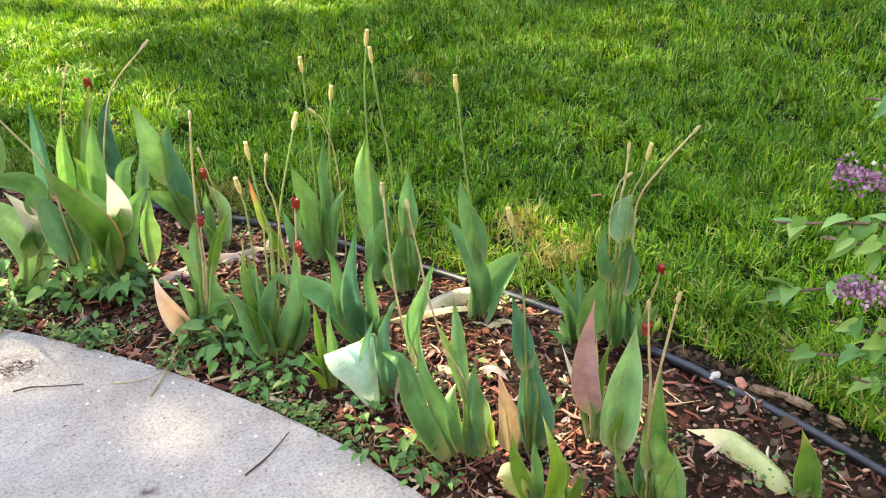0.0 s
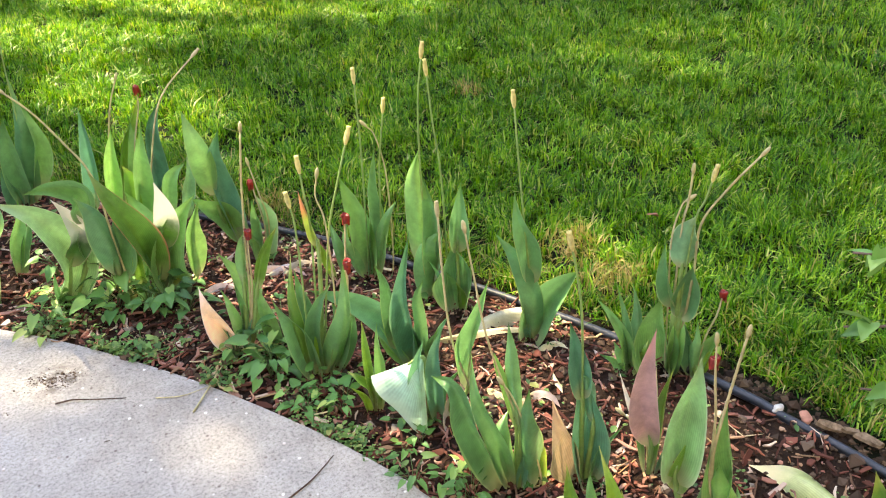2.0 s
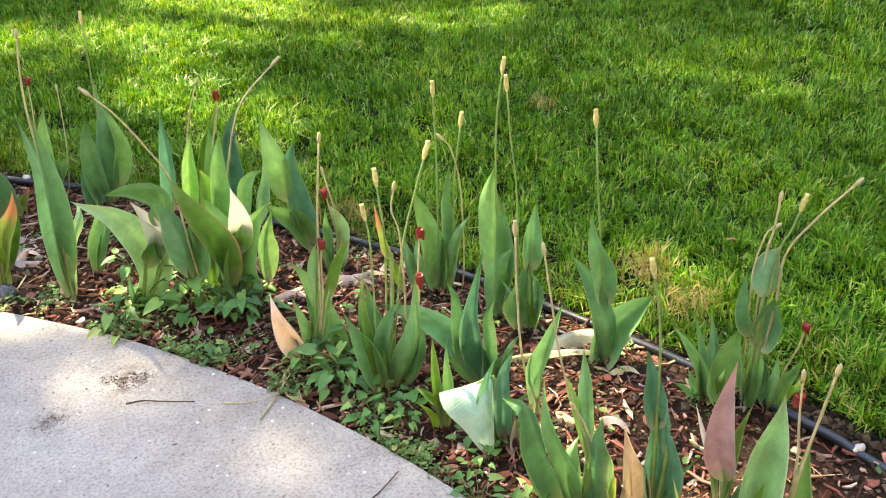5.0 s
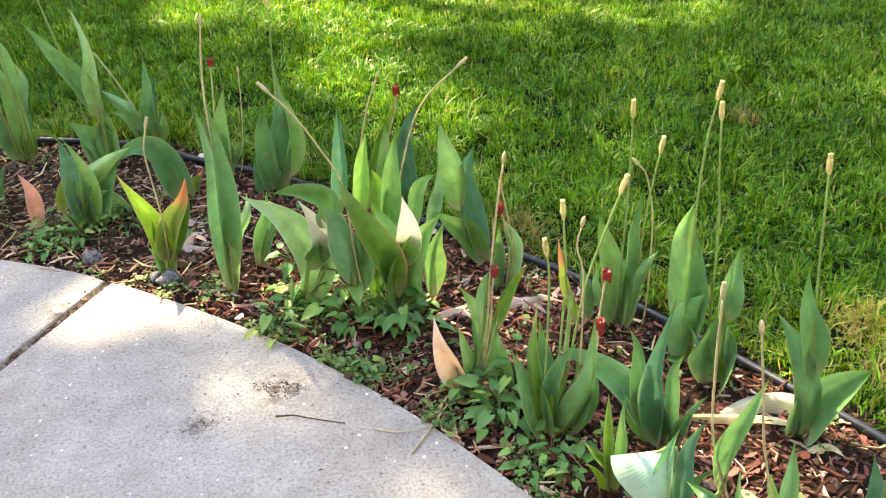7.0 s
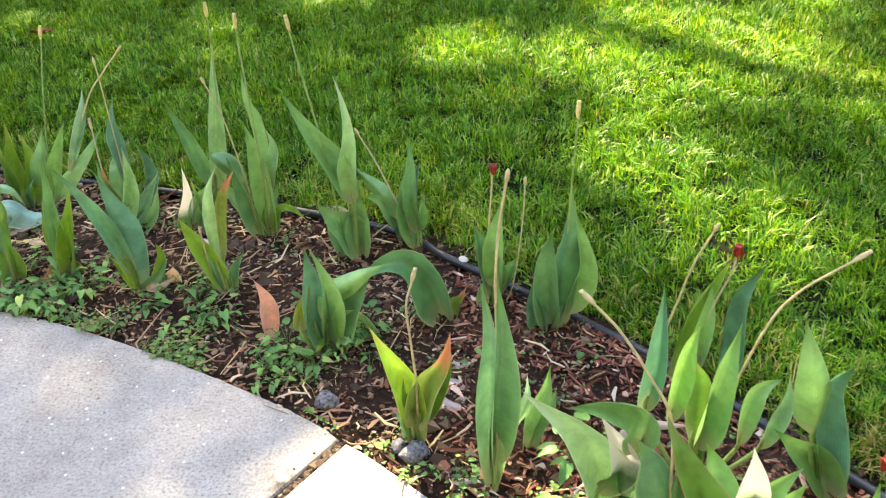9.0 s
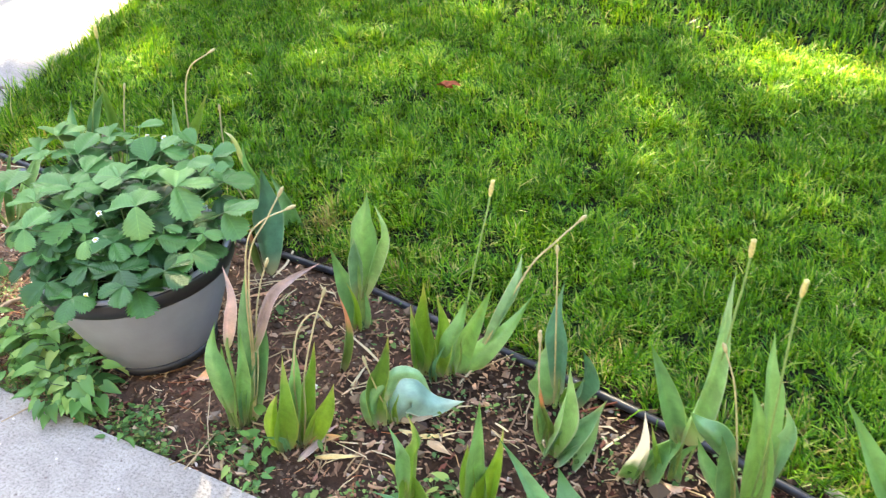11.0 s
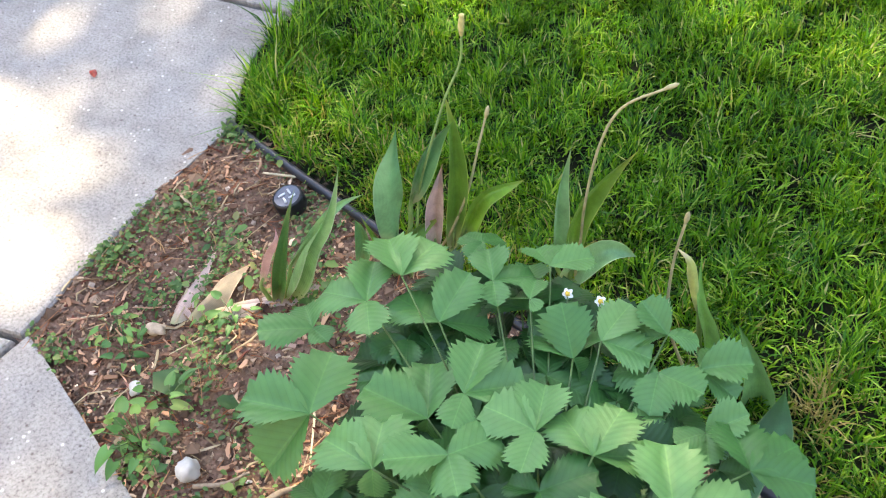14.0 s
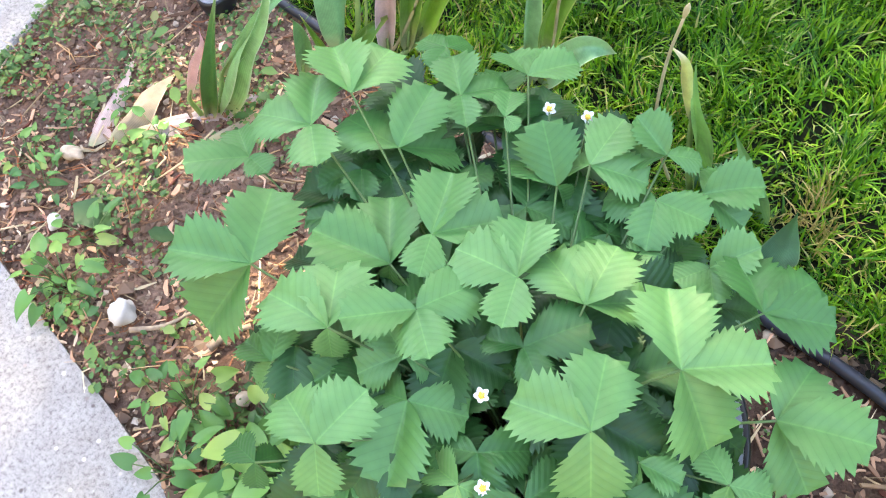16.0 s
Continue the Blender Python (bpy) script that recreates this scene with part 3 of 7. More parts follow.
def pod_mesh(name, end, way, parent, kind):
    """What is left on a stalk: a ribbed seed pod with its stigma, or shrivelled petals."""
    way = np.array(way, float) / np.linalg.norm(way)
    side = np.cross(way, (0.3, 0.8, 0.1))
    side /= np.linalg.norm(side)
    other = np.cross(way, side)
    verts, faces = [], []
    if kind in ("pod", "pinkish", "thick"):
        prof = [(-0.006, 0.0040), (0.0, 0.0062), (0.010, 0.0082), (0.022, 0.0080), (0.031, 0.0060), (0.034, 0.0072), (0.038, 0.0066), (0.039, 0.001)]
        k = 0.62 if kind == "pod" else 0.52
        for z, r in prof:
            for q in range(9):
                w = 2 * math.pi * q / 9
                rr = r * k * (1 + 0.16 * math.cos(3 * w))
                verts.append(np.array(end) + way * z * k * 1.35 + rr * (math.cos(w) * side + math.sin(w) * other))
        for i in range(len(prof) - 1):
            for q in range(9):
                j = (q + 1) % 9
                faces.append((i * 9 + q, i * 9 + j, i * 9 + 9 + j, i * 9 + 9 + q))
        return mesh_object("seed_pod", verts, faces, POD if kind == "pod" else STEM_PINK, parent, "dry tan ribbed seed pod")
    if kind == "wilt":
        for q in range(7):
            w = 2 * math.pi * q / 7 + RNG.uniform(-0.3, 0.3)
            out = math.cos(w) * side + math.sin(w) * other
            n0 = len(verts)
            ln, fall = RNG.uniform(0.020, 0.038), RNG.uniform(0.75, 1.0)
            for i in range(5):
                s = i / 4
                c = np.array(end) + out * (0.0015 + 0.0048 * math.sin(2.2 * s)) * RNG.uniform(0.6, 1.2) + way * 0.010 * math.sin(2.6 * s) - UP * ln * fall * s ** 1.6 + way * ln * (1 - fall) * s
                wd = 0.0042 * (0.4 + math.sin(2.6 * s)) * RNG.uniform(0.7, 1.2)
                tang = np.cross(out, way)
                verts += [c - tang * wd, c + out * 0.003, c + tang * wd]
            for i in range(4):
                for k in range(2):
                    a = n0 + 3 * i + k
                    faces.append((a, a + 1, a + 4, a + 3))
        return mesh_object("wilted_flower", verts, faces, PETAL, parent, "shrivelled dark red petals")
    v, f = sweep([np.array(end) - way * 0.002, np.array(end) + way * 0.006, np.array(end) + way * 0.016, np.array(end) + way * 0.021], [0.0024, 0.0042, 0.0036, 0.0012], 7)
    return mesh_object("stalk_tip", v, f, STEM_DRY, parent, "withered straw tip")


LEAF_WORDS = {"light": "yellow-green leaf", "pale": "pale green leaf", "mint": "broad pale mint leaf folded over", "white": "leaf cream at the tip, partly painted sunlight", "yellow": "yellowing leaf",
              "pink": "faded pink leaf", "orange": "green leaf turning orange at the tip", "edge": "green leaf with a pink margin", "dry": "dry tan leaf", "rosy": "withered rosy leaf", "blush": "bleached pinkish cream leaf"}


def tulip(x, y, az, label, leaves, stalks):
    """One plant. Leaves: tint, width, then points (side, height) along the midrib from foot to tip; stalks: kind and the same."""
    root = tagged(new("tulip_plant"), label, "tulip", "spent tulips in the bed")
    root.matrix_world = pose(x, y, -0.014, 0, 0, az - 90)
    rng = random.Random(int(abs(x * 1000) + abs(y * 7000)))
    top = max(q[-1][1] for q in leaves)
    small = []
    for _ in range(3 if len(leaves) > 4 else 1 if len(leaves) > 2 else 0):
        h, u = top * rng.uniform(0.22, 0.42), rng.uniform(-0.045, 0.045)
        small.append((rng.choice(("green", "light", "blue")), rng.uniform(0.014, 0.024), (u * 0.4, 0.0), (u * rng.uniform(0.4, 1.1), h * 0.55), (u * 1.6, h)))
    for tint, width, *line in leaves + small:
        d = rng.uniform(-0.03, 0.03)
        last = len(line) - 1
        pts = [(u, d * (k / last) ** 1.4 + rng.uniform(-0.004, 0.004), max(h, 0.010)) for k, (u, h) in enumerate(line)]
        su, sh = line[0]
        if sh < 0.04:
            pts[0] = (su, 0.2 * d, min(sh, 0.0) - 0.004)
        else:
            hv, hf = sweep(spline([(su * 0.3, 0.0, -0.012), (su * 0.8, pts[0][1] * 0.6, sh * 0.6), pts[0], np.array(pts[0]) + 0.3 * (np.array(pts[1]) - pts[0])], 4),
                           [0.0055, 0.0052, 0.005, 0.0048, 0.0047, 0.0046, 0.0045, 0.0044, 0.004, 0.0036, 0.003, 0.0024, 0.0018], 7)
            mesh_object("shoot", hv, hf, STEM_GREEN, root)
        tu, th = line[-1]
        turn = rng.uniform(-0.45, 0.45)
        reach = abs(tu - su) / (abs(tu - su) + abs(th - sh) + 0.02)
        facing = (math.sin(turn), -math.cos(turn), rng.uniform(-0.1, 0.3) + 1.1 * reach)
        fold = rng.uniform(0.8, 1.7) * (1 if rng.random() < 0.75 else -0.6)
        wave, twist = rng.uniform(0.15, 0.5), rng.uniform(-0.6, 0.6)
        if tint in ("white", "pink"):
            fold, wave, twist, facing = 0.5, 0.12, 0.3, (0.15, -1.0, 0.3)
        if tint == "mint":
            fold, wave, twist, facing = -0.6, 0.2, 0.2, (0.1, -0.8, 0.8)
        v, f, uv = folded_flap(*pts) if len(pts) == 3 and tint == "mint" else blade(pts, width, facing, fold, wave, twist, rng)
        mesh_object("leaf", v, f, LEAF[tint], root, LEAF_WORDS[tint] if tint in LEAF_WORDS else "", uvs=uv)
    for kind, *line in stalks:
        material, r = STEMS[kind]
        d = rng.uniform(-0.02, 0.02)
        su, sh = line[0]
        pts = [(su * 0.35, 0.0, -0.01)] + ([(su * 0.75, 0.05 * d, sh * 0.5)] if sh > 0.05 else []) + [(u, d * (k + 1) / len(line), max(h, 0.02)) for k, (u, h) in enumerate(line)]
        path = spline(pts, 6)
        v, f = sweep(path, [r * (1.05 - 0.3 * i / len(path)) for i in range(len(path))], 7)
        mesh_object("stalk", v, f, material, root)
        pod_mesh("tip", path[-1], path[-1] - path[-3], root, kind)


def fallen_leaf(tint, width, x0, y0, x1, y1, x2, y2):
    """A withered leaf lying on the soil."""
    rng = random.Random(int(abs(x0 * 3000) + abs(y2 * 900)))
    pts = [np.array((x, y, soil_z(x, y) + h)) for x, y, h in ((x0, y0, 0.010), (x1, y1, 0.012 + 0.08 * width), (x2, y2, 0.014))]
    c = pts[1].copy()
    v, f, uv = blade([q - c for q in pts], width, (rng.uniform(-0.3, 0.3), rng.uniform(-0.5, 0.0), 1.0), -0.7, 0.35, 0.7, rng)
    word = {"cream": "bleached cream", "rosy": "withered rosy", "dry": "dry tan", "yellow": "yellowing green", "pink": "faded pink", "blush": "bleached pinkish cream"}[tint]
    ob = mesh_object("fallen_leaf", v, f, LEAF[tint], None, "", uvs=uv)
    ob.location = c
    tagged(ob, f"{word} tulip leaf lying on the soil", "fallen leaf", "fallen tulip leaves")



tulip(2.405, 0.047, 46, "tulip plant with green, yellow-green, pale green leaves and red wilted flowers",
      [("green", 0.068, (0.021, 0.021), (0.010, 0.078), (-0.000, 0.134), (-0.009, 0.189)),
       ("green", 0.055, (0.001, 0.087), (0.001, 0.161), (-0.007, 0.224), (-0.025, 0.297)),
       ("light", 0.044, (-0.067, 0.111), (-0.057, 0.161), (-0.045, 0.206), (-0.036, 0.249)),
       ("green", 0.038, (0.002, 0.010), (-0.011, 0.048), (-0.022, 0.081), (-0.028, 0.110)),
       ("pale", 0.076, (-0.071, 0.138), (-0.068, 0.230), (-0.060, 0.299), (-0.052, 0.370)),
       ("green", 0.033, (0.053, 0.024), (0.042, 0.062), (0.036, 0.095), (0.028, 0.127)),
       ("green", 0.029, (-0.039, -0.001), (-0.052, 0.038), (-0.058, 0.065), (-0.071, 0.090))],
      [("wilt", (-0.019, 0.176), (-0.023, 0.276), (-0.029, 0.323), (-0.036, 0.380)),
       ("bare", (-0.015, 0.177), (-0.023, 0.276), (-0.032, 0.346), (-0.038, 0.415)),
       ("dry", (-0.017, 0.202), (-0.011, 0.291), (-0.004, 0.362), (0.004, 0.435)),
       ("wilt", (-0.048, 0.046), (-0.065, 0.112), (-0.078, 0.156))])
tulip(2.647, -0.096, 34, "tulip plant with yellow-green leaves",
      [("light", 0.057, (-0.002, 0.011), (-0.006, 0.055), (-0.018, 0.101), (-0.039, 0.152))],
      [])
tulip(1.494, 1.323, 92, "tulip plant with pale green, cream-tipped, green leaves",
      [("pale", 0.108, (-0.000, 0.009), (0.057, 0.118), (0.012, 0.236), (-0.076, 0.296)),
       ("white", 0.062, (0.046, 0.105), (0.082, 0.173), (0.069, 0.235), (0.053, 0.284)),
       ("green", 0.067, (0.111, 0.211), (0.110, 0.284), (0.054, 0.316), (-0.011, 0.319)),
       ("green", 0.039, (0.090, 0.107), (0.087, 0.156), (0.102, 0.198), (0.119, 0.232))],
      [])
tulip(1.678, 1.240, 86, "tulip plant with pink-margined, green, cream-tipped leaves and dry stalks",
      [("edge", 0.079, (0.047, 0.051), (0.018, 0.188), (-0.021, 0.298), (-0.051, 0.378)),
       ("green", 0.067, (0.058, 0.019), (0.026, 0.124), (-0.001, 0.208), (-0.022, 0.281)),
       ("green", 0.072, (-0.038, 0.092), (-0.048, 0.189), (-0.065, 0.264), (-0.090, 0.319)),
       ("green", 0.061, (-0.042, 0.081), (-0.023, 0.144), (-0.020, 0.205), (-0.021, 0.248)),
       ("green", 0.096, (0.081, -0.004), (0.065, 0.098), (0.110, 0.197), (0.161, 0.258)),
       ("green", 0.084, (0.065, 0.033), (0.058, 0.116), (0.040, 0.225), (0.015, 0.296)),
       ("green", 0.058, (0.132, 0.041), (0.134, 0.113), (0.140, 0.175), (0.168, 0.248)),
       ("white", 0.069, (0.065, 0.146), (0.083, 0.203), (0.084, 0.263), (0.082, 0.319)),
       ("green", 0.064, (0.109, -0.055), (0.071, -0.053), (0.046, -0.022), (0.071, 0.018)),
       ("light", 0.029, (0.007, 0.048), (0.005, 0.097), (0.009, 0.136), (0.007, 0.160))],
      [("thick", (-0.043, 0.355), (-0.082, 0.449), (-0.127, 0.531), (-0.167, 0.582))])
tulip(1.734, 1.467, 85, "tulip plant with green, blue-green, pale green leaves and dry stalks",
      [("green", 0.063, (-0.004, 0.070), (0.016, 0.182), (0.029, 0.275), (0.048, 0.354)),
       ("blue", 0.046, (-0.102, 0.158), (-0.089, 0.251), (-0.085, 0.342), (-0.085, 0.421)),
       ("green", 0.047, (-0.056, 0.132), (-0.046, 0.235), (-0.036, 0.303), (-0.021, 0.363)),
       ("green", 0.044, (0.070, 0.088), (0.082, 0.177), (0.104, 0.210), (0.135, 0.226)),
       ("pale", 0.038, (0.107, 0.080), (0.124, 0.157), (0.138, 0.206), (0.140, 0.251)),
       ("light", 0.054, (-0.015, 0.089), (-0.010, 0.163), (-0.012, 0.217), (-0.022, 0.250))],
      [("pinkish", (0.036, 0.178), (0.080, 0.357), (0.120, 0.439), (0.196, 0.511))])
tulip(1.953, 1.429, 79, "tulip plant with blue-green, green leaves",
      [("blue", 0.066, (0.013, 0.014), (-0.005, 0.150), (-0.017, 0.250), (0.005, 0.335)),
       ("green", 0.071, (-0.033, 0.138), (-0.048, 0.230), (-0.064, 0.311), (-0.073, 0.377)),
       ("green", 0.073, (0.026, 0.023), (-0.018, 0.075), (-0.059, 0.115), (-0.087, 0.156))],
      [])
tulip(1.835, 0.954, 80, "tulip plant with rosy withered, green, yellow-green leaves and red wilted flowers",
      [("blush", 0.059, (-0.002, 0.012), (-0.029, 0.057), (-0.051, 0.113), (-0.067, 0.163)),
       ("green", 0.027, (0.006, 0.017), (0.002, 0.074), (-0.005, 0.127), (-0.012, 0.170)),
       ("green", 0.020, (0.014, 0.022), (0.020, 0.093), (0.018, 0.143), (0.013, 0.191)),
       ("green", 0.060, (0.041, 0.042), (0.036, 0.113), (0.022, 0.187), (-0.012, 0.248)),
       ("green", 0.043, (0.084, -0.031), (0.064, 0.045), (0.055, 0.109), (0.057, 0.171)),
       ("light", 0.028, (0.057, 0.154), (0.075, 0.209), (0.097, 0.259), (0.121, 0.299)),
       ("green", 0.026, (0.032, 0.173), (0.038, 0.230), (0.043, 0.278), (0.046, 0.323))],
      [("dry", (0.041, 0.142), (0.050, 0.284), (0.062, 0.415), (0.076, 0.523)),
       ("wilt", (0.049, 0.170), (0.052, 0.241), (0.057, 0.303))])
tulip(1.988, 1.271, 78, "tulip plant with green, pale green leaves and red wilted flowers",
      [("green", 0.033, (-0.007, 0.024), (-0.008, 0.091), (-0.011, 0.141), (-0.014, 0.183)),
       ("pale", 0.042, (0.006, 0.030), (0.022, 0.111), (0.019, 0.156), (0.000, 0.190)),
       ("green", 0.030, (-0.006, 0.014), (-0.016, 0.051), (-0.023, 0.080), (-0.025, 0.110))],
      [("wilt", (0.007, 0.022), (0.013, 0.105), (0.004, 0.171), (-0.004, 0.227)),
       ("bare", (0.012, 0.021), (0.024, 0.119), (0.010, 0.201), (-0.003, 0.274))])
tulip(1.957, 0.791, 75, "tulip plant with green, yellow-green, orange-tipped leaves and red wilted flowers",
      [("green", 0.058, (-0.002, 0.016), (-0.019, 0.100), (-0.042, 0.151), (-0.072, 0.195)),
       ("green", 0.045, (0.005, 0.021), (0.005, 0.100), (-0.004, 0.188), (-0.011, 0.261)),
       ("green", 0.050, (0.017, 0.019), (0.053, 0.119), (0.070, 0.199), (0.084, 0.286)),
       ("green", 0.035, (0.024, 0.018), (0.051, 0.090), (0.056, 0.148), (0.049, 0.192)),
       ("green", 0.040, (0.036, 0.016), (0.069, 0.087), (0.080, 0.133), (0.082, 0.181)),
       ("green", 0.023, (-0.011, 0.030), (-0.023, 0.056), (-0.027, 0.078), (-0.029, 0.102)),
       ("green", 0.037, (0.012, 0.035), (0.008, 0.126), (0.024, 0.195), (0.046, 0.240)),
       ("light", 0.032, (-0.014, 0.024), (-0.025, 0.134), (-0.030, 0.206), (-0.029, 0.281)),
       ("green", 0.030, (0.046, 0.021), (0.076, 0.074), (0.086, 0.117), (0.093, 0.153)),
       ("orange", 0.021, (0.037, 0.325), (0.027, 0.362), (0.018, 0.398), (0.007, 0.439))],
      [("pod", (-0.007, 0.072), (-0.003, 0.271), (-0.003, 0.375), (-0.008, 0.424)),
       ("pod", (0.016, 0.127), (0.026, 0.359), (0.022, 0.435), (0.019, 0.484)),
       ("bare", (0.057, 0.179), (0.056, 0.368), (0.043, 0.432), (0.049, 0.474)),
       ("pod", (0.032, 0.125), (0.060, 0.342), (0.088, 0.452), (0.112, 0.533)),
       ("wilt", (0.075, 0.133), (0.087, 0.286), (0.095, 0.383)),
       ("wilt", (0.080, 0.176), (0.086, 0.231), (0.088, 0.288))])
tulip(2.197, 1.083, 70, "tulip plant with green leaves and seed pods",
      [("green", 0.066, (0.006, 0.018), (-0.005, 0.120), (-0.030, 0.213), (-0.051, 0.277)),
       ("green", 0.051, (0.011, 0.018), (0.027, 0.162), (0.026, 0.254), (0.048, 0.346)),
       ("green", 0.031, (0.021, 0.037), (0.041, 0.130), (0.059, 0.187), (0.076, 0.218)),
       ("green", 0.035, (-0.010, 0.023), (-0.032, 0.074), (-0.045, 0.123), (-0.049, 0.171))],
      [("pod", (0.005, 0.151), (0.008, 0.360), (0.007, 0.451), (0.006, 0.517)),
       ("pod", (0.031, 0.020), (0.041, 0.180), (0.047, 0.315), (0.064, 0.451)),
       ("bare", (0.061, 0.018), (0.062, 0.270), (0.043, 0.384), (0.024, 0.415))])
tulip(2.164, 0.715, 67, "tulip plant with blue-green, green leaves",
      [("blue", 0.075, (0.008, 0.014), (-0.042, 0.096), (-0.127, 0.173), (-0.215, 0.221)),
       ("blue", 0.057, (-0.008, 0.019), (-0.013, 0.113), (-0.022, 0.200), (-0.006, 0.337)),
       ("green", 0.037, (-0.043, 0.054), (-0.051, 0.151), (-0.060, 0.222), (-0.074, 0.260)),
       ("green", 0.030, (0.016, 0.029), (0.008, 0.112), (0.005, 0.184), (0.022, 0.233)),
       ("green", 0.033, (-0.018, 0.019), (-0.065, 0.055), (-0.081, 0.083), (-0.090, 0.119))],
      [])
tulip(2.117, 0.538, 66, "tulip plant with folded mint, blue-green, green leaves and dry stalks",
      [("mint", 0.090, (-0.015, 0.170), (-0.117, 0.117), (-0.013, 0.000)),
       ("blue", 0.039, (0.011, 0.009), (0.006, 0.111), (0.012, 0.190), (0.030, 0.246)),
       ("green", 0.040, (0.069, 0.083), (0.077, 0.195), (0.093, 0.267), (0.113, 0.335)),
       ("blue", 0.030, (-0.013, 0.027), (-0.022, 0.115), (-0.021, 0.170), (-0.013, 0.213)),
       ("blush", 0.053, (0.041, 0.073), (0.043, 0.014), (0.051, -0.032), (0.065, -0.076))],
      [("pinkish", (0.090, -0.021), (0.043, 0.196), (0.029, 0.350), (0.024, 0.485))])
tulip(2.025, 0.626, 71, "tulip plant with yellow-green, green leaves",
      [("light", 0.031, (0.000, 0.012), (-0.002, 0.063), (-0.023, 0.087), (-0.049, 0.100)),
       ("light", 0.021, (0.003, 0.024), (-0.009, 0.132), (-0.011, 0.178), (-0.012, 0.219)),
       ("green", 0.024, (0.012, 0.020), (0.018, 0.107), (0.016, 0.157), (0.009, 0.199))],
      [])
tulip(2.182, 0.314, 59, "tulip plant with green, yellow-green leaves and dry stalks",
      [("green", 0.060, (-0.027, 0.009), (-0.081, 0.138), (-0.112, 0.240), (-0.156, 0.249)),
       ("green", 0.043, (-0.014, 0.013), (-0.043, 0.128), (-0.072, 0.214), (-0.085, 0.284)),
       ("green", 0.049, (0.024, 0.017), (0.021, 0.103), (0.017, 0.182), (0.021, 0.246)),
       ("green", 0.029, (0.002, 0.135), (-0.012, 0.256), (-0.016, 0.308), (-0.021, 0.355)),
       ("green", 0.019, (-0.004, 0.134), (-0.022, 0.234), (-0.036, 0.283), (-0.045, 0.315)),
       ("green", 0.046, (-0.014, 0.019), (-0.032, 0.084), (-0.031, 0.129), (-0.024, 0.162)),
       ("green", 0.024, (-0.061, 0.017), (-0.084, 0.069), (-0.102, 0.098), (-0.116, 0.116)),
       ("light", 0.024, (0.048, 0.021), (0.041, 0.070), (0.035, 0.097), (0.024, 0.130))],
      [("bare", (0.038, 0.027), (-0.048, 0.308), (-0.076, 0.465), (-0.088, 0.541)),
       ("bare", (0.042, 0.022), (0.008, 0.162), (-0.013, 0.225), (-0.028, 0.255))])
tulip(2.296, 0.274, 53, "tulip plant with blue-green, dry tan leaves and seed pods",
      [("blue", 0.083, (0.002, 0.013), (-0.002, 0.091), (-0.003, 0.172), (-0.016, 0.251)),
       ("blue", 0.045, (-0.009, 0.199), (-0.018, 0.261), (-0.025, 0.306), (-0.033, 0.359)),
       ("blue", 0.027, (0.013, 0.138), (0.003, 0.201), (-0.002, 0.239), (-0.010, 0.274)),
       ("dry", 0.062, (-0.010, 0.005), (-0.025, 0.079), (-0.043, 0.124), (-0.062, 0.174))],
      [("pod", (-0.009, 0.199), (-0.017, 0.368), (-0.028, 0.456), (-0.038, 0.510))])
tulip(2.414, 0.231, 48, "tulip plant with faded pink, cream-tipped, yellow-green leaves and dry stalks",
      [("pink", 0.058, (-0.001, 0.068), (-0.023, 0.151), (-0.027, 0.240), (-0.018, 0.343)),
       ("white", 0.016, (-0.009, 0.020), (-0.027, 0.099), (-0.045, 0.152), (-0.065, 0.227)),
       ("light", 0.024, (0.006, 0.025), (0.016, 0.111), (0.021, 0.192), (0.026, 0.274)),
       ("yellow", 0.016, (-0.001, 0.011), (-0.002, 0.106), (-0.002, 0.173), (-0.003, 0.235))],
      [("bare", (-0.004, 0.025), (-0.018, 0.084), (-0.055, 0.115))])
tulip(2.616, 0.443, 48, "tulip plant with green, pale green leaves and red wilted flowers",
      [("green", 0.091, (-0.007, 0.013), (-0.025, 0.077), (-0.034, 0.133), (-0.031, 0.188)),
       ("pale", 0.061, (0.005, 0.271), (0.003, 0.316), (0.005, 0.354), (0.018, 0.395)),
       ("green", 0.061, (0.013, 0.150), (0.022, 0.200), (0.024, 0.248), (0.027, 0.296)),
       ("green", 0.034, (-0.001, 0.175), (-0.021, 0.233), (-0.029, 0.265), (-0.035, 0.311)),
       ("green", 0.038, (0.009, 0.017), (0.013, 0.092), (0.016, 0.129), (0.018, 0.165))],
      [("dry", (-0.003, 0.118), (-0.004, 0.347), (0.002, 0.410), (0.004, 0.472)),
       ("bare", (-0.012, 0.145), (-0.021, 0.318), (-0.010, 0.396), (-0.001, 0.409)),
       ("pod", (0.011, 0.205), (0.018, 0.375), (0.032, 0.426), (0.041, 0.472)),
       ("dry", (0.028, 0.262), (0.030, 0.365), (0.069, 0.444), (0.120, 0.519)),
       ("wilt", (0.009, 0.077), (-0.000, 0.133), (-0.008, 0.180))])
tulip(2.547, 0.476, 50, "tulip plant with green, yellow-green leaves",
      [("green", 0.030, (-0.001, 0.012), (-0.018, 0.084), (-0.050, 0.136), (-0.085, 0.172)),
       ("green", 0.023, (0.001, 0.015), (-0.012, 0.088), (-0.024, 0.143), (-0.043, 0.215)),
       ("green", 0.033, (0.005, 0.016), (0.004, 0.091), (0.004, 0.146), (-0.005, 0.208)),
       ("light", 0.025, (0.011, 0.018), (0.023, 0.058), (0.026, 0.078), (0.032, 0.096)),
       ("green", 0.026, (-0.007, 0.011), (-0.021, 0.041), (-0.028, 0.062), (-0.036, 0.083))],
      [])
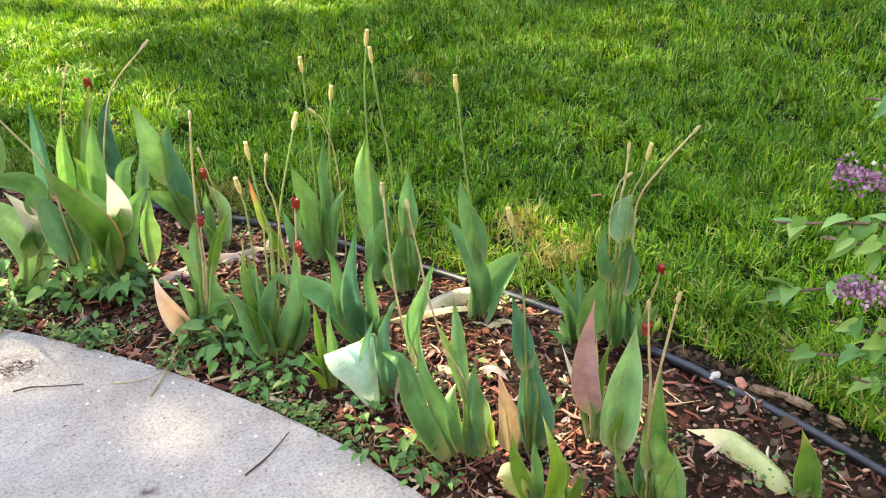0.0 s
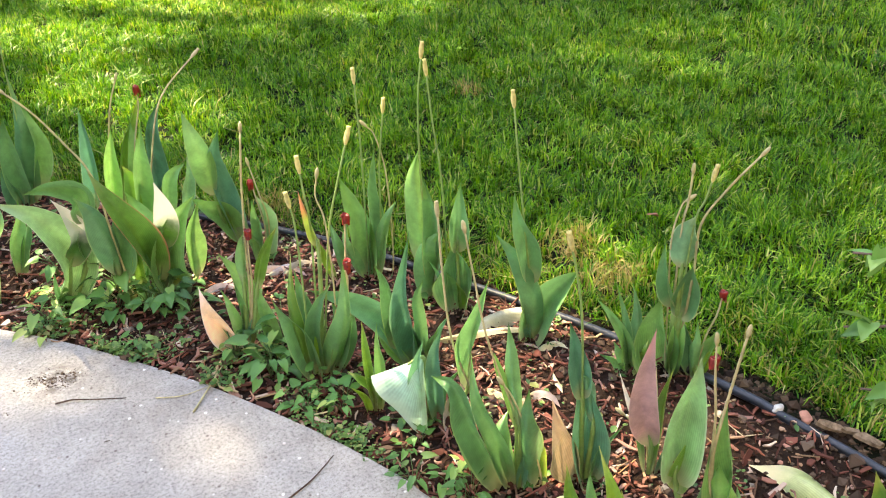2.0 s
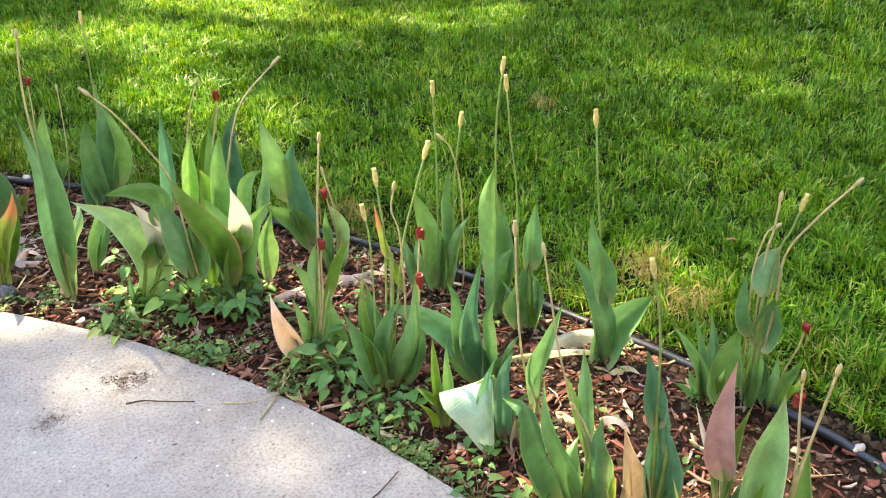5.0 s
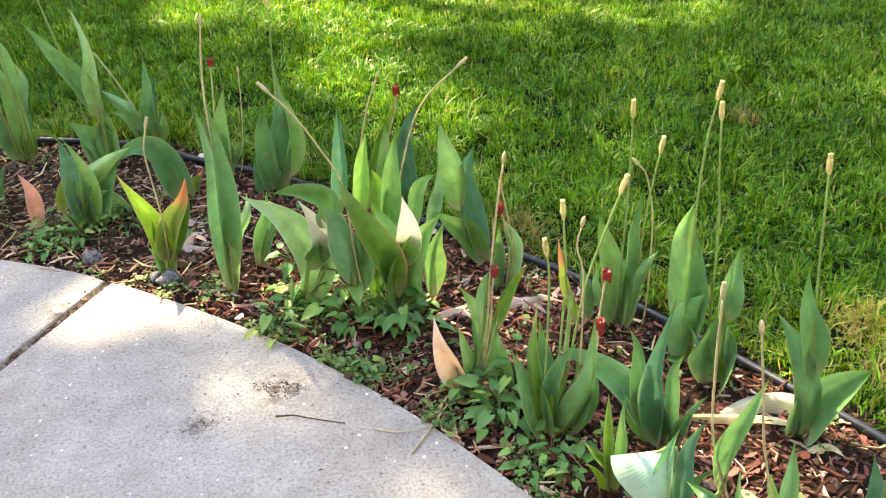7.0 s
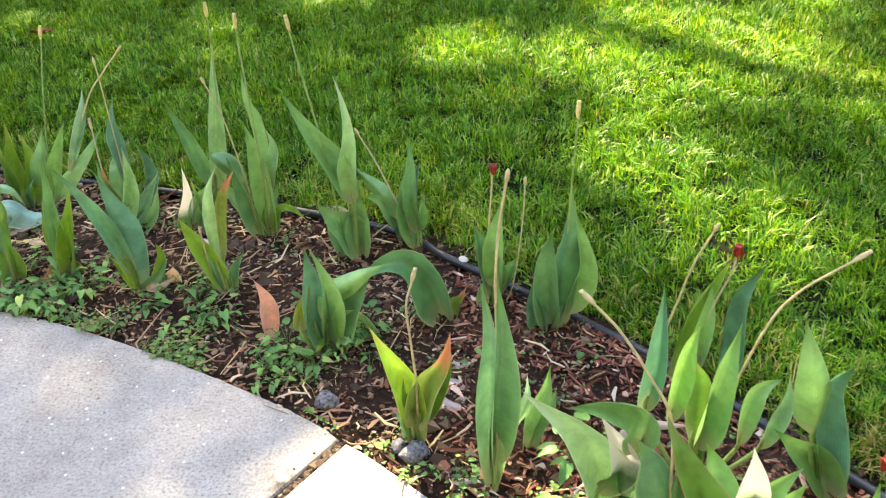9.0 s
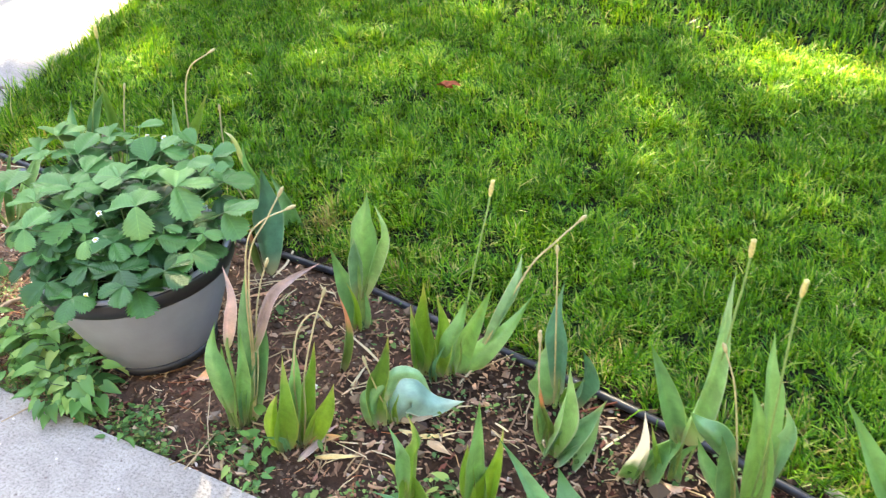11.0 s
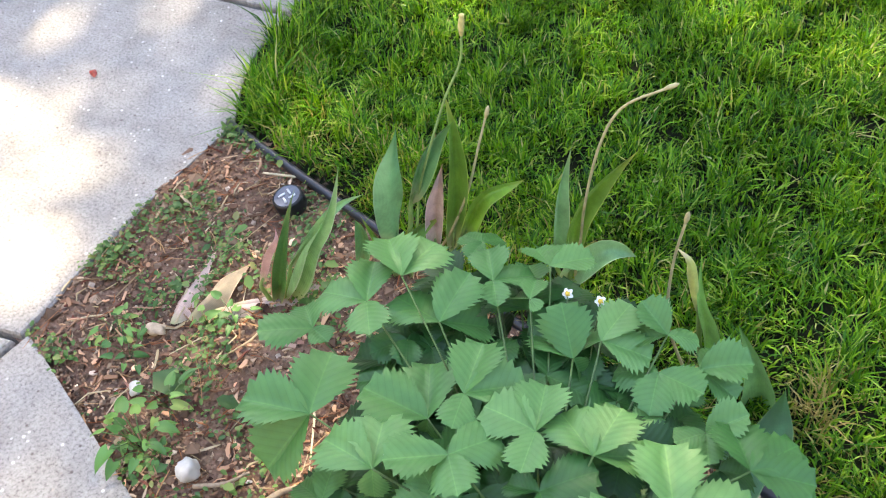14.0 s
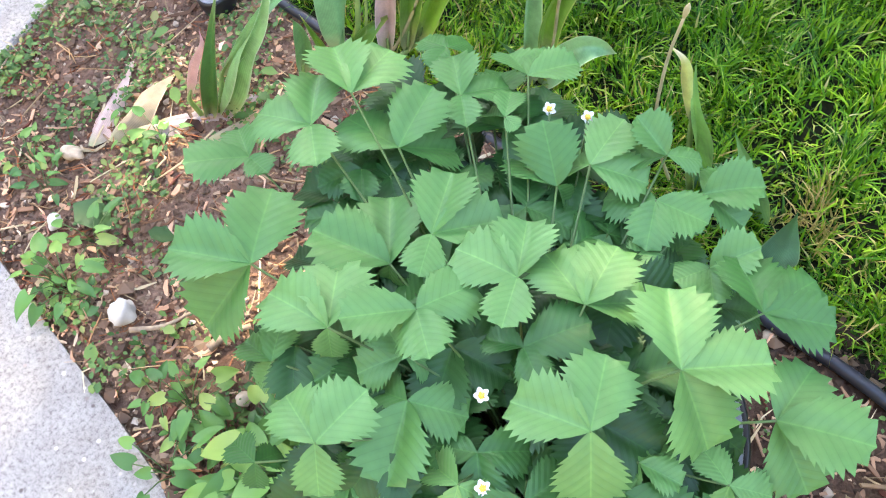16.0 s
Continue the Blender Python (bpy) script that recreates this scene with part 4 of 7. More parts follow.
tulip(2.662, 0.401, 45, "tulip plant with green, yellow-green leaves and red wilted flowers",
      [("green", 0.031, (-0.002, 0.027), (0.013, 0.075), (0.025, 0.103), (0.035, 0.134)),
       ("green", 0.031, (-0.009, 0.024), (-0.024, 0.065), (-0.033, 0.092), (-0.048, 0.127)),
       ("light", 0.028, (0.004, 0.025), (0.022, 0.058), (0.033, 0.081), (0.038, 0.099)),
       ("green", 0.025, (-0.012, 0.024), (-0.010, 0.084), (-0.009, 0.113), (-0.014, 0.157))],
      [("wilt", (-0.003, 0.026), (0.005, 0.105), (0.021, 0.166), (0.027, 0.219))])
tulip(2.423, 0.675, 58, "tulip plant with green leaves and seed pods",
      [("green", 0.056, (0.004, 0.019), (-0.002, 0.113), (-0.039, 0.210), (-0.082, 0.269)),
       ("green", 0.057, (-0.004, 0.157), (-0.012, 0.242), (-0.030, 0.303), (-0.043, 0.366)),
       ("green", 0.080, (-0.004, 0.018), (0.023, 0.097), (0.062, 0.152), (0.093, 0.190))],
      [("pod", (-0.002, 0.113), (-0.021, 0.310), (-0.034, 0.452), (-0.043, 0.564))])
tulip(2.336, 0.858, 64, "tulip plant with green, yellow-green leaves",
      [("green", 0.103, (0.003, 0.035), (-0.002, 0.093), (-0.006, 0.139), (-0.015, 0.189)),
       ("green", 0.052, (-0.002, 0.162), (0.003, 0.229), (0.008, 0.279), (0.010, 0.335)),
       ("light", 0.025, (0.008, 0.012), (0.005, 0.035), (0.000, 0.062), (-0.002, 0.082)),
       ("green", 0.033, (-0.013, 0.019), (-0.015, 0.054), (-0.018, 0.085), (-0.025, 0.109))],
      [])
tulip(2.289, 0.939, 66, "tulip plant with green leaves and seed pods",
      [("green", 0.070, (-0.006, 0.082), (-0.008, 0.235), (-0.019, 0.307), (-0.014, 0.382)),
       ("green", 0.064, (0.001, 0.009), (-0.000, 0.089), (0.009, 0.152), (0.038, 0.201)),
       ("green", 0.054, (0.015, 0.049), (0.027, 0.174), (0.018, 0.249), (-0.005, 0.349))],
      [("pod", (0.002, 0.205), (-0.001, 0.376), (0.002, 0.509), (0.013, 0.602)),
       ("pod", (0.050, 0.112), (0.044, 0.334), (0.031, 0.456), (0.022, 0.571))])
tulip(2.143, 1.109, 72, "tulip plant with green, yellow-green leaves",
      [("green", 0.032, (0.002, 0.012), (-0.003, 0.072), (-0.013, 0.122), (-0.024, 0.154)),
       ("light", 0.026, (-0.021, 0.015), (-0.043, 0.076), (-0.060, 0.126), (-0.069, 0.159))],
      [])
tulip(1.800, 1.700, 84, "tulip plant with blue-green, yellow-green, green leaves and red wilted flowers",
      [("blue", 0.062, (0.019, -0.004), (0.024, 0.121), (0.029, 0.241), (0.071, 0.332)),
       ("light", 0.034, (-0.091, 0.018), (-0.049, 0.187), (-0.015, 0.261), (0.016, 0.336)),
       ("green", 0.045, (-0.029, 0.060), (-0.020, 0.147), (-0.018, 0.212), (-0.019, 0.274))],
      [("wilt", (-0.065, 0.013), (-0.014, 0.231), (0.009, 0.310), (0.014, 0.373)),
       ("dry", (-0.121, 0.060), (-0.088, 0.210), (-0.061, 0.321), (-0.032, 0.396))])
tulip(1.197, 1.547, 102, "tulip plant with yellow-green, orange-tipped leaves and dry stalks",
      [("light", 0.062, (0.000, 0.025), (-0.005, 0.121), (-0.031, 0.201), (-0.067, 0.287)),
       ("orange", 0.062, (0.005, 0.040), (0.026, 0.139), (0.061, 0.191), (0.086, 0.243)),
       ("light", 0.033, (0.019, 0.048), (0.042, 0.110), (0.068, 0.168), (0.087, 0.211)),
       ("light", 0.020, (0.006, 0.043), (-0.009, 0.097), (-0.014, 0.126), (-0.013, 0.163))],
      [("pinkish", (0.010, 0.166), (0.007, 0.261), (0.005, 0.345), (0.020, 0.402))])
tulip(1.356, 1.424, 98, "tulip plant with blue-green, green, pale green leaves and dry stalks",
      [("blue", 0.052, (-0.003, 0.025), (-0.007, 0.190), (-0.003, 0.330), (-0.010, 0.528)),
       ("green", 0.061, (0.004, 0.065), (0.004, 0.226), (0.016, 0.359), (0.024, 0.489)),
       ("pale", 0.036, (0.006, 0.029), (0.030, 0.150), (0.060, 0.206), (0.077, 0.245)),
       ("white", 0.020, (0.010, 0.072), (0.011, 0.146), (0.028, 0.201), (0.045, 0.240))],
      [("dry", (0.014, 0.366), (0.015, 0.491), (0.023, 0.583), (0.036, 0.664))])
tulip(1.423, 1.527, 95, "tulip plant with green leaves",
      [("green", 0.043, (-0.011, 0.015), (0.006, 0.081), (0.031, 0.138), (0.042, 0.201)),
       ("green", 0.030, (0.004, 0.011), (0.019, 0.066), (0.041, 0.109), (0.057, 0.144))],
      [])
tulip(0.960, 1.816, 107, "tulip plant with blue-green, green, pale green leaves",
      [("blue", 0.070, (0.009, 0.020), (0.003, 0.122), (-0.000, 0.203), (-0.008, 0.276)),
       ("green", 0.061, (0.012, 0.023), (0.020, 0.104), (0.025, 0.179), (0.015, 0.264)),
       ("green", 0.071, (0.018, 0.021), (0.054, 0.096), (0.091, 0.148), (0.123, 0.185)),
       ("green", 0.061, (0.010, 0.094), (0.033, 0.153), (0.093, 0.199), (0.164, 0.229)),
       ("pale", 0.084, (0.030, 0.042), (0.067, 0.062), (0.105, 0.035), (0.143, -0.006)),
       ("orange", 0.040, (-0.043, 0.075), (-0.036, 0.114), (-0.022, 0.148), (-0.006, 0.176))],
      [])
tulip(1.237, 1.941, 99, "tulip plant with green, orange-tipped leaves",
      [("green", 0.097, (-0.011, 0.036), (-0.048, 0.130), (-0.112, 0.181), (-0.209, 0.148)),
       ("orange", 0.032, (0.006, 0.015), (0.015, 0.041), (0.030, 0.059), (0.042, 0.083))],
      [])
tulip(1.105, 2.268, 101, "tulip plant with blue-green, green leaves",
      [("blue", 0.074, (-0.004, 0.025), (0.004, 0.093), (0.021, 0.158), (0.047, 0.231)),
       ("green", 0.057, (-0.005, 0.058), (-0.030, 0.103), (-0.060, 0.137), (-0.106, 0.162)),
       ("green", 0.046, (0.011, 0.011), (0.027, 0.052), (0.045, 0.086), (0.054, 0.121))],
      [])
tulip(1.336, 1.985, 96, "tulip plant with green leaves and red wilted flowers",
      [("green", 0.066, (0.004, 0.044), (-0.005, 0.114), (-0.019, 0.169), (-0.033, 0.223)),
       ("green", 0.060, (0.012, 0.060), (0.020, 0.144), (0.027, 0.212), (0.045, 0.295)),
       ("green", 0.064, (-0.017, -0.011), (0.018, 0.059), (0.044, 0.107), (0.060, 0.138))],
      [("wilt", (-0.011, 0.067), (0.000, 0.231), (0.008, 0.317), (0.013, 0.382)),
       ("bare", (0.046, 0.041), (0.066, 0.157), (0.076, 0.253), (0.081, 0.338))])
tulip(1.473, 1.907, 93, "tulip plant with green, blue-green leaves and seed pods",
      [("green", 0.067, (-0.003, 0.016), (-0.009, 0.112), (-0.008, 0.209), (0.008, 0.291)),
       ("green", 0.067, (0.021, 0.036), (0.031, 0.156), (0.040, 0.238), (0.042, 0.367)),
       ("green", 0.061, (0.032, 0.043), (0.061, 0.153), (0.066, 0.217), (0.055, 0.320)),
       ("blue", 0.056, (-0.018, 0.008), (-0.029, 0.047), (-0.040, 0.085), (-0.041, 0.142))],
      [("pod", (0.029, 0.111), (0.040, 0.345), (0.046, 0.446), (0.051, 0.536))])
tulip(0.824, 1.867, 110, "tulip plant with faded pink leaves",
      [("pink", 0.048, (0.002, 0.012), (0.010, 0.071), (0.008, 0.125), (-0.007, 0.185))],
      [])
tulip(0.980, 2.202, 88, "tulip plant with green, pale green leaves and seed pods",
      [("green", 0.072, (0.004, 0.168), (-0.029, 0.275), (-0.076, 0.367), (-0.118, 0.470)),
       ("pale", 0.051, (0.009, 0.162), (0.000, 0.269), (0.007, 0.364), (0.005, 0.484)),
       ("green", 0.096, (0.010, 0.024), (-0.014, 0.074), (-0.048, 0.113), (-0.089, 0.161)),
       ("green", 0.075, (0.014, 0.032), (0.010, 0.101), (0.016, 0.143), (0.028, 0.193)),
       ("green", 0.033, (-0.035, -0.017), (-0.049, 0.043), (-0.059, 0.074), (-0.067, 0.109))],
      [("pod", (-0.049, 0.335), (-0.071, 0.493), (-0.079, 0.566), (-0.084, 0.627))])
tulip(1.140, 2.236, 82, "tulip plant with green leaves and dry stalks",
      [("green", 0.066, (-0.004, 0.017), (-0.023, 0.102), (-0.029, 0.165), (-0.028, 0.224)),
       ("green", 0.042, (0.001, 0.049), (-0.008, 0.170), (-0.007, 0.238), (-0.010, 0.318)),
       ("green", 0.047, (-0.026, 0.069), (-0.080, 0.157), (-0.115, 0.190), (-0.150, 0.225))],
      [("dry", (-0.038, 0.098), (-0.090, 0.236), (-0.132, 0.321))])
tulip(0.717, 2.296, 99, "tulip plant with green, pale green, yellow-green leaves and seed pods",
      [("green", 0.063, (0.021, 0.030), (0.014, 0.154), (0.007, 0.251), (-0.005, 0.326)),
       ("green", 0.041, (0.032, 0.127), (0.013, 0.308), (0.003, 0.385), (-0.008, 0.463)),
       ("pale", 0.040, (0.034, 0.127), (0.049, 0.219), (0.057, 0.263), (0.039, 0.307)),
       ("green", 0.051, (-0.011, 0.029), (-0.027, 0.115), (-0.042, 0.197), (-0.054, 0.275)),
       ("green", 0.044, (-0.026, 0.042), (-0.055, 0.094), (-0.080, 0.142), (-0.098, 0.200)),
       ("green", 0.055, (-0.029, 0.169), (-0.066, 0.226), (-0.092, 0.245), (-0.120, 0.258)),
       ("light", 0.029, (0.021, 0.020), (0.047, 0.070), (0.080, 0.085), (0.123, 0.052))],
      [("pod", (0.022, 0.256), (0.022, 0.460), (0.022, 0.552), (0.025, 0.600)),
       ("bare", (-0.025, 0.186), (-0.049, 0.369), (-0.074, 0.462))])
tulip(0.565, 2.347, 105, "tulip plant with green, pale green, cream-tipped leaves and seed pods",
      [("green", 0.048, (0.014, 0.117), (-0.007, 0.214), (-0.031, 0.308), (-0.058, 0.406)),
       ("pale", 0.055, (0.019, 0.120), (0.041, 0.247), (0.065, 0.370), (0.079, 0.513)),
       ("green", 0.039, (0.007, 0.060), (0.011, 0.142), (-0.002, 0.197), (-0.021, 0.252)),
       ("white", 0.043, (-0.096, -0.016), (-0.074, 0.058), (-0.058, 0.124), (-0.055, 0.200)),
       ("pale", 0.035, (-0.052, 0.017), (-0.028, 0.049), (-0.007, 0.072), (0.012, 0.099)),
       ("green", 0.059, (-0.058, 0.017), (-0.032, 0.077), (0.001, 0.113), (0.038, 0.155))],
      [("pod", (0.053, 0.169), (0.075, 0.416), (0.086, 0.539), (0.089, 0.603))])
tulip(0.677, 2.041, 103, "tulip plant with yellow-green, pale green, orange-tipped leaves and dry stalks",
      [("light", 0.059, (0.001, 0.020), (-0.029, 0.106), (-0.056, 0.171), (-0.077, 0.221)),
       ("pale", 0.034, (-0.007, 0.094), (-0.009, 0.207), (0.001, 0.286), (0.023, 0.346)),
       ("orange", 0.034, (0.006, 0.095), (0.019, 0.209), (0.041, 0.288), (0.077, 0.344)),
       ("green", 0.029, (0.022, 0.017), (0.038, 0.063), (0.048, 0.090), (0.063, 0.117))],
      [("bare", (-0.022, -0.015), (-0.029, 0.110), (-0.030, 0.185))])
tulip(0.453, 2.050, 113, "tulip plant with blue-green, yellow-green, dry tan leaves",
      [("blue", 0.074, (0.001, 0.028), (0.005, 0.156), (-0.009, 0.255), (-0.023, 0.371)),
       ("blue", 0.052, (-0.009, 0.058), (-0.042, 0.192), (-0.073, 0.275), (-0.107, 0.366)),
       ("light", 0.037, (0.033, 0.009), (0.061, 0.063), (0.067, 0.097), (0.061, 0.132)),
       ("dry", 0.053, (0.077, -0.136), (0.069, -0.083), (0.063, -0.044), (0.055, 0.013)),
       ("green", 0.053, (0.005, 0.023), (0.028, 0.017), (0.052, 0.041), (0.077, 0.086))],
      [])
tulip(0.232, 2.116, 120, "tulip plant with green, yellow-green, orange-tipped leaves",
      [("green", 0.053, (0.006, 0.023), (0.018, 0.133), (0.022, 0.232), (0.021, 0.335)),
       ("light", 0.054, (0.014, 0.021), (0.034, 0.112), (0.047, 0.177), (0.060, 0.249)),
       ("light", 0.036, (-0.007, 0.055), (-0.006, 0.134), (-0.007, 0.185), (-0.008, 0.233)),
       ("orange", 0.074, (0.038, -0.098), (0.009, -0.023), (-0.029, -0.003), (-0.077, -0.046))],
      [])
tulip(0.098, 2.090, 125, "tulip plant with yellow-green, green leaves",
      [("light", 0.075, (0.001, 0.012), (0.011, 0.049), (0.004, 0.100), (-0.028, 0.144)),
       ("light", 0.034, (-0.002, 0.039), (0.018, 0.164), (0.030, 0.216), (0.035, 0.272)),
       ("green", 0.034, (-0.005, 0.058), (0.000, 0.170), (-0.003, 0.205), (-0.011, 0.238))],
      [])
tulip(-0.040, 2.290, 125, "tulip plant with folded mint, pale green, yellow-green leaves and dry stalks",
      [("mint", 0.094, (0.002, 0.038), (0.044, 0.075), (0.093, 0.033), (0.167, 0.029)),
       ("pale", 0.034, (-0.010, 0.064), (0.021, 0.144), (0.067, 0.135), (0.095, 0.078)),
       ("light", 0.051, (-0.027, 0.009), (-0.026, 0.101), (-0.004, 0.183), (0.018, 0.283)),
       ("green", 0.049, (-0.047, 0.015), (-0.039, 0.069), (-0.019, 0.099), (0.016, 0.128)),
       ("dry", 0.021, (0.012, -0.003), (0.064, -0.030), (0.104, -0.043), (0.149, -0.049))],
      [("bare", (-0.001, -0.014), (-0.020, 0.094), (-0.037, 0.187))])
tulip(0.329, 2.323, 113, "tulip plant with pale green, orange-tipped, green leaves and dry stalks",
      [("pale", 0.054, (-0.017, 0.026), (0.010, 0.105), (0.026, 0.173), (0.039, 0.254)),
       ("pale", 0.063, (-0.005, 0.013), (0.029, 0.050), (0.067, 0.099), (0.105, 0.164)),
       ("pale", 0.053, (0.012, -0.019), (0.040, 0.012), (0.073, 0.045), (0.099, 0.120)),
       ("orange", 0.040, (-0.015, 0.058), (-0.013, 0.125), (-0.023, 0.178), (-0.031, 0.216)),
       ("green", 0.027, (-0.029, 0.042), (-0.036, 0.111), (-0.040, 0.180), (-0.034, 0.255))],
      [("pinkish", (-0.027, 0.032), (-0.030, 0.199), (-0.026, 0.319))])
tulip(0.278, 2.465, 113, "tulip plant with green, blue-green leaves and dry stalks",
      [("green", 0.086, (-0.008, 0.014), (-0.006, 0.077), (0.004, 0.129), (0.032, 0.196)),
       ("blue", 0.053, (0.013, 0.042), (0.015, 0.175), (0.014, 0.248), (0.016, 0.337)),
       ("blue", 0.049, (0.039, 0.020), (0.064, 0.082), (0.073, 0.140), (0.059, 0.203))],
      [("bare", (0.006, 0.202), (0.008, 0.363), (0.008, 0.438))])
tulip(-0.021, 2.435, 122, "tulip plant with yellow-green leaves",
      [("light", 0.068, (-0.001, 0.025), (0.004, 0.120), (0.005, 0.176), (0.021, 0.284)),
       ("light", 0.050, (0.019, 0.020), (0.037, 0.094), (0.046, 0.164), (0.047, 0.229)),
       ("light", 0.035, (-0.018, 0.044), (-0.015, 0.106), (-0.017, 0.160), (-0.017, 0.233))],
      [])
tulip(0.030, 2.482, 120, "tulip plant with green, pale green leaves and seed pods",
      [("green", 0.063, (-0.005, 0.021), (0.059, 0.046), (0.122, 0.107), (0.183, 0.194)),
       ("green", 0.050, (0.009, 0.018), (0.034, 0.106), (0.062, 0.172), (0.091, 0.249)),
       ("pale", 0.038, (0.072, 0.065), (0.119, 0.182), (0.152, 0.258), (0.174, 0.310)),
       ("green", 0.053, (-0.017, 0.035), (-0.008, 0.114), (0.015, 0.181), (0.039, 0.245))],
      [("pod", (0.025, 0.129), (0.075, 0.356), (0.094, 0.430), (0.107, 0.484)),
       ("dry", (0.074, 0.083), (0.176, 0.290), (0.235, 0.360), (0.287, 0.413))])
tulip(-0.262, 2.541, 126, "tulip plant with green, pale green leaves",
      [("green", 0.073, (0.007, 0.030), (0.003, 0.096), (-0.015, 0.156), (-0.033, 0.252)),
       ("green", 0.071, (0.021, 0.095), (0.042, 0.251), (0.053, 0.325), (0.071, 0.391)),
       ("pale", 0.037, (0.027, 0.093), (0.076, 0.243), (0.093, 0.299), (0.099, 0.359)),
       ("pale", 0.041, (0.015, 0.096), (0.026, 0.220), (0.027, 0.263), (0.026, 0.299))],
      [])
tulip(-0.225, 2.395, 128, "tulip plant with orange-tipped leaves",
      [("orange", 0.028, (-0.004, 0.014), (0.016, 0.083), (0.025, 0.135), (0.032, 0.203))],
      [])
tulip(-0.212, 2.151, 130, "tulip plant with yellow-green, green, dry tan leaves and dry stalks",
      [("light", 0.057, (-0.022, 0.020), (-0.018, 0.111), (-0.002, 0.190), (0.023, 0.272)),
       ("green", 0.040, (0.002, 0.027), (0.027, 0.148), (0.040, 0.210), (0.041, 0.273)),
       ("light", 0.043, (0.020, 0.021), (0.047, 0.125), (0.070, 0.185), (0.095, 0.251)),
       ("light", 0.051, (0.030, 0.010), (0.070, 0.066), (0.095, 0.107), (0.111, 0.150)),
       ("light", 0.036, (-0.038, 0.028), (-0.037, 0.082), (-0.024, 0.147), (-0.004, 0.202)),
       ("dry", 0.023, (0.016, -0.008), (0.053, 0.007), (0.085, 0.017), (0.109, 0.026))],
      [("bare", (0.032, 0.200), (0.059, 0.316), (0.099, 0.353), (0.121, 0.318)),
       ("bare", (0.053, 0.193), (0.094, 0.322), (0.123, 0.389))])
tulip(-0.367, 2.163, 135, "tulip plant with green, rosy withered leaves and dry stalks",
      [("green", 0.049, (-0.008, 0.041), (-0.010, 0.171), (-0.012, 0.238), (0.007, 0.305)),
       ("green", 0.041, (0.009, 0.034), (0.052, 0.198), (0.075, 0.316), (0.096, 0.412)),
       ("green", 0.049, (0.026, 0.038), (0.075, 0.156), (0.095, 0.215), (0.110, 0.273)),
       ("green", 0.037, (0.002, 0.037), (0.025, 0.141), (0.042, 0.218), (0.057, 0.301)),
       ("green", 0.032, (-0.018, 0.034), (-0.008, 0.123), (0.000, 0.187), (0.014, 0.231)),
       ("rosy", 0.028, (0.068, 0.195), (0.126, 0.329), (0.182, 0.370), (0.250, 0.391)),
       ("rosy", 0.030, (0.021, 0.229), (0.041, 0.323), (0.054, 0.368), (0.060, 0.424)),
       ("rosy", 0.040, (-0.006, 0.105), (-0.017, 0.174), (-0.034, 0.175), (-0.064, 0.165))],
      [("bare", (0.086, 0.345), (0.114, 0.478), (0.152, 0.518), (0.204, 0.529)),
       ("bare", (0.091, 0.344), (0.117, 0.464), (0.161, 0.528), (0.193, 0.576)),
       ("bare", (0.095, 0.282), (0.120, 0.364), (0.139, 0.404))])
tulip(-0.590, 2.671, 128, "tulip plant with blue-green, orange-tipped leaves",
      [("blue", 0.091, (-0.017, 0.032), (-0.001, 0.144), (0.021, 0.226), (0.021, 0.333)),
       ("orange", 0.031, (-0.033, 0.025), (-0.040, 0.082), (-0.042, 0.109), (-0.045, 0.154))],
      [])
tulip(-1.489, 2.597, 148, "tulip plant with pink-margined, pale green, faded pink leaves",
      [("edge", 0.033, (-0.000, 0.013), (0.035, 0.100), (0.061, 0.179), (0.077, 0.273)),
       ("pale", 0.040, (0.019, 0.038), (0.070, 0.114), (0.121, 0.180), (0.180, 0.275)),
       ("pale", 0.026, (0.047, 0.081), (0.111, 0.155), (0.158, 0.178), (0.213, 0.183)),
       ("pink", 0.018, (-0.017, 0.057), (0.011, 0.112), (0.035, 0.146), (0.046, 0.166))],
      [])
tulip(-1.336, 2.771, 137, "tulip plant with blue-green, yellow-green, green leaves and seed pods",
      [("blue", 0.064, (0.013, 0.075), (0.014, 0.177), (0.029, 0.257), (0.051, 0.340)),
       ("light", 0.042, (0.117, 0.045), (0.140, 0.187), (0.145, 0.294), (0.145, 0.393)),
       ("green", 0.037, (0.054, 0.184), (0.090, 0.268), (0.117, 0.314), (0.146, 0.356)),
       ("rosy", 0.039, (0.085, 0.054), (0.093, 0.141), (0.104, 0.197), (0.120, 0.248)),
       ("light", 0.038, (0.134, 0.057), (0.178, 0.148), (0.221, 0.166), (0.278, 0.161)),
       ("light", 0.052, (0.016, -0.008), (0.032, 0.066), (0.060, 0.105), (0.106, 0.123)),
       ("green", 0.033, (-0.058, 0.047), (-0.046, 0.107), (-0.047, 0.145), (-0.050, 0.176))],
      [("pod", (0.075, 0.221), (0.131, 0.387), (0.165, 0.459), (0.173, 0.513)),
       ("dry", (0.159, 0.185), (0.186, 0.284), (0.202, 0.338))])
tulip(-1.047, 2.938, 121, "tulip plant with pale green, yellow-green leaves and dry stalks",
      [("pale", 0.034, (-0.023, 0.045), (-0.018, 0.149), (-0.014, 0.233), (-0.005, 0.326)),
       ("light", 0.042, (0.003, 0.062), (0.017, 0.164), (0.057, 0.247), (0.110, 0.338)),
       ("pale", 0.055, (-0.008, 0.033), (0.043, 0.075), (0.083, 0.092), (0.128, 0.068))],
      [("dry", (0.025, 0.209), (0.044, 0.338), (0.076, 0.420), (0.139, 0.458))])
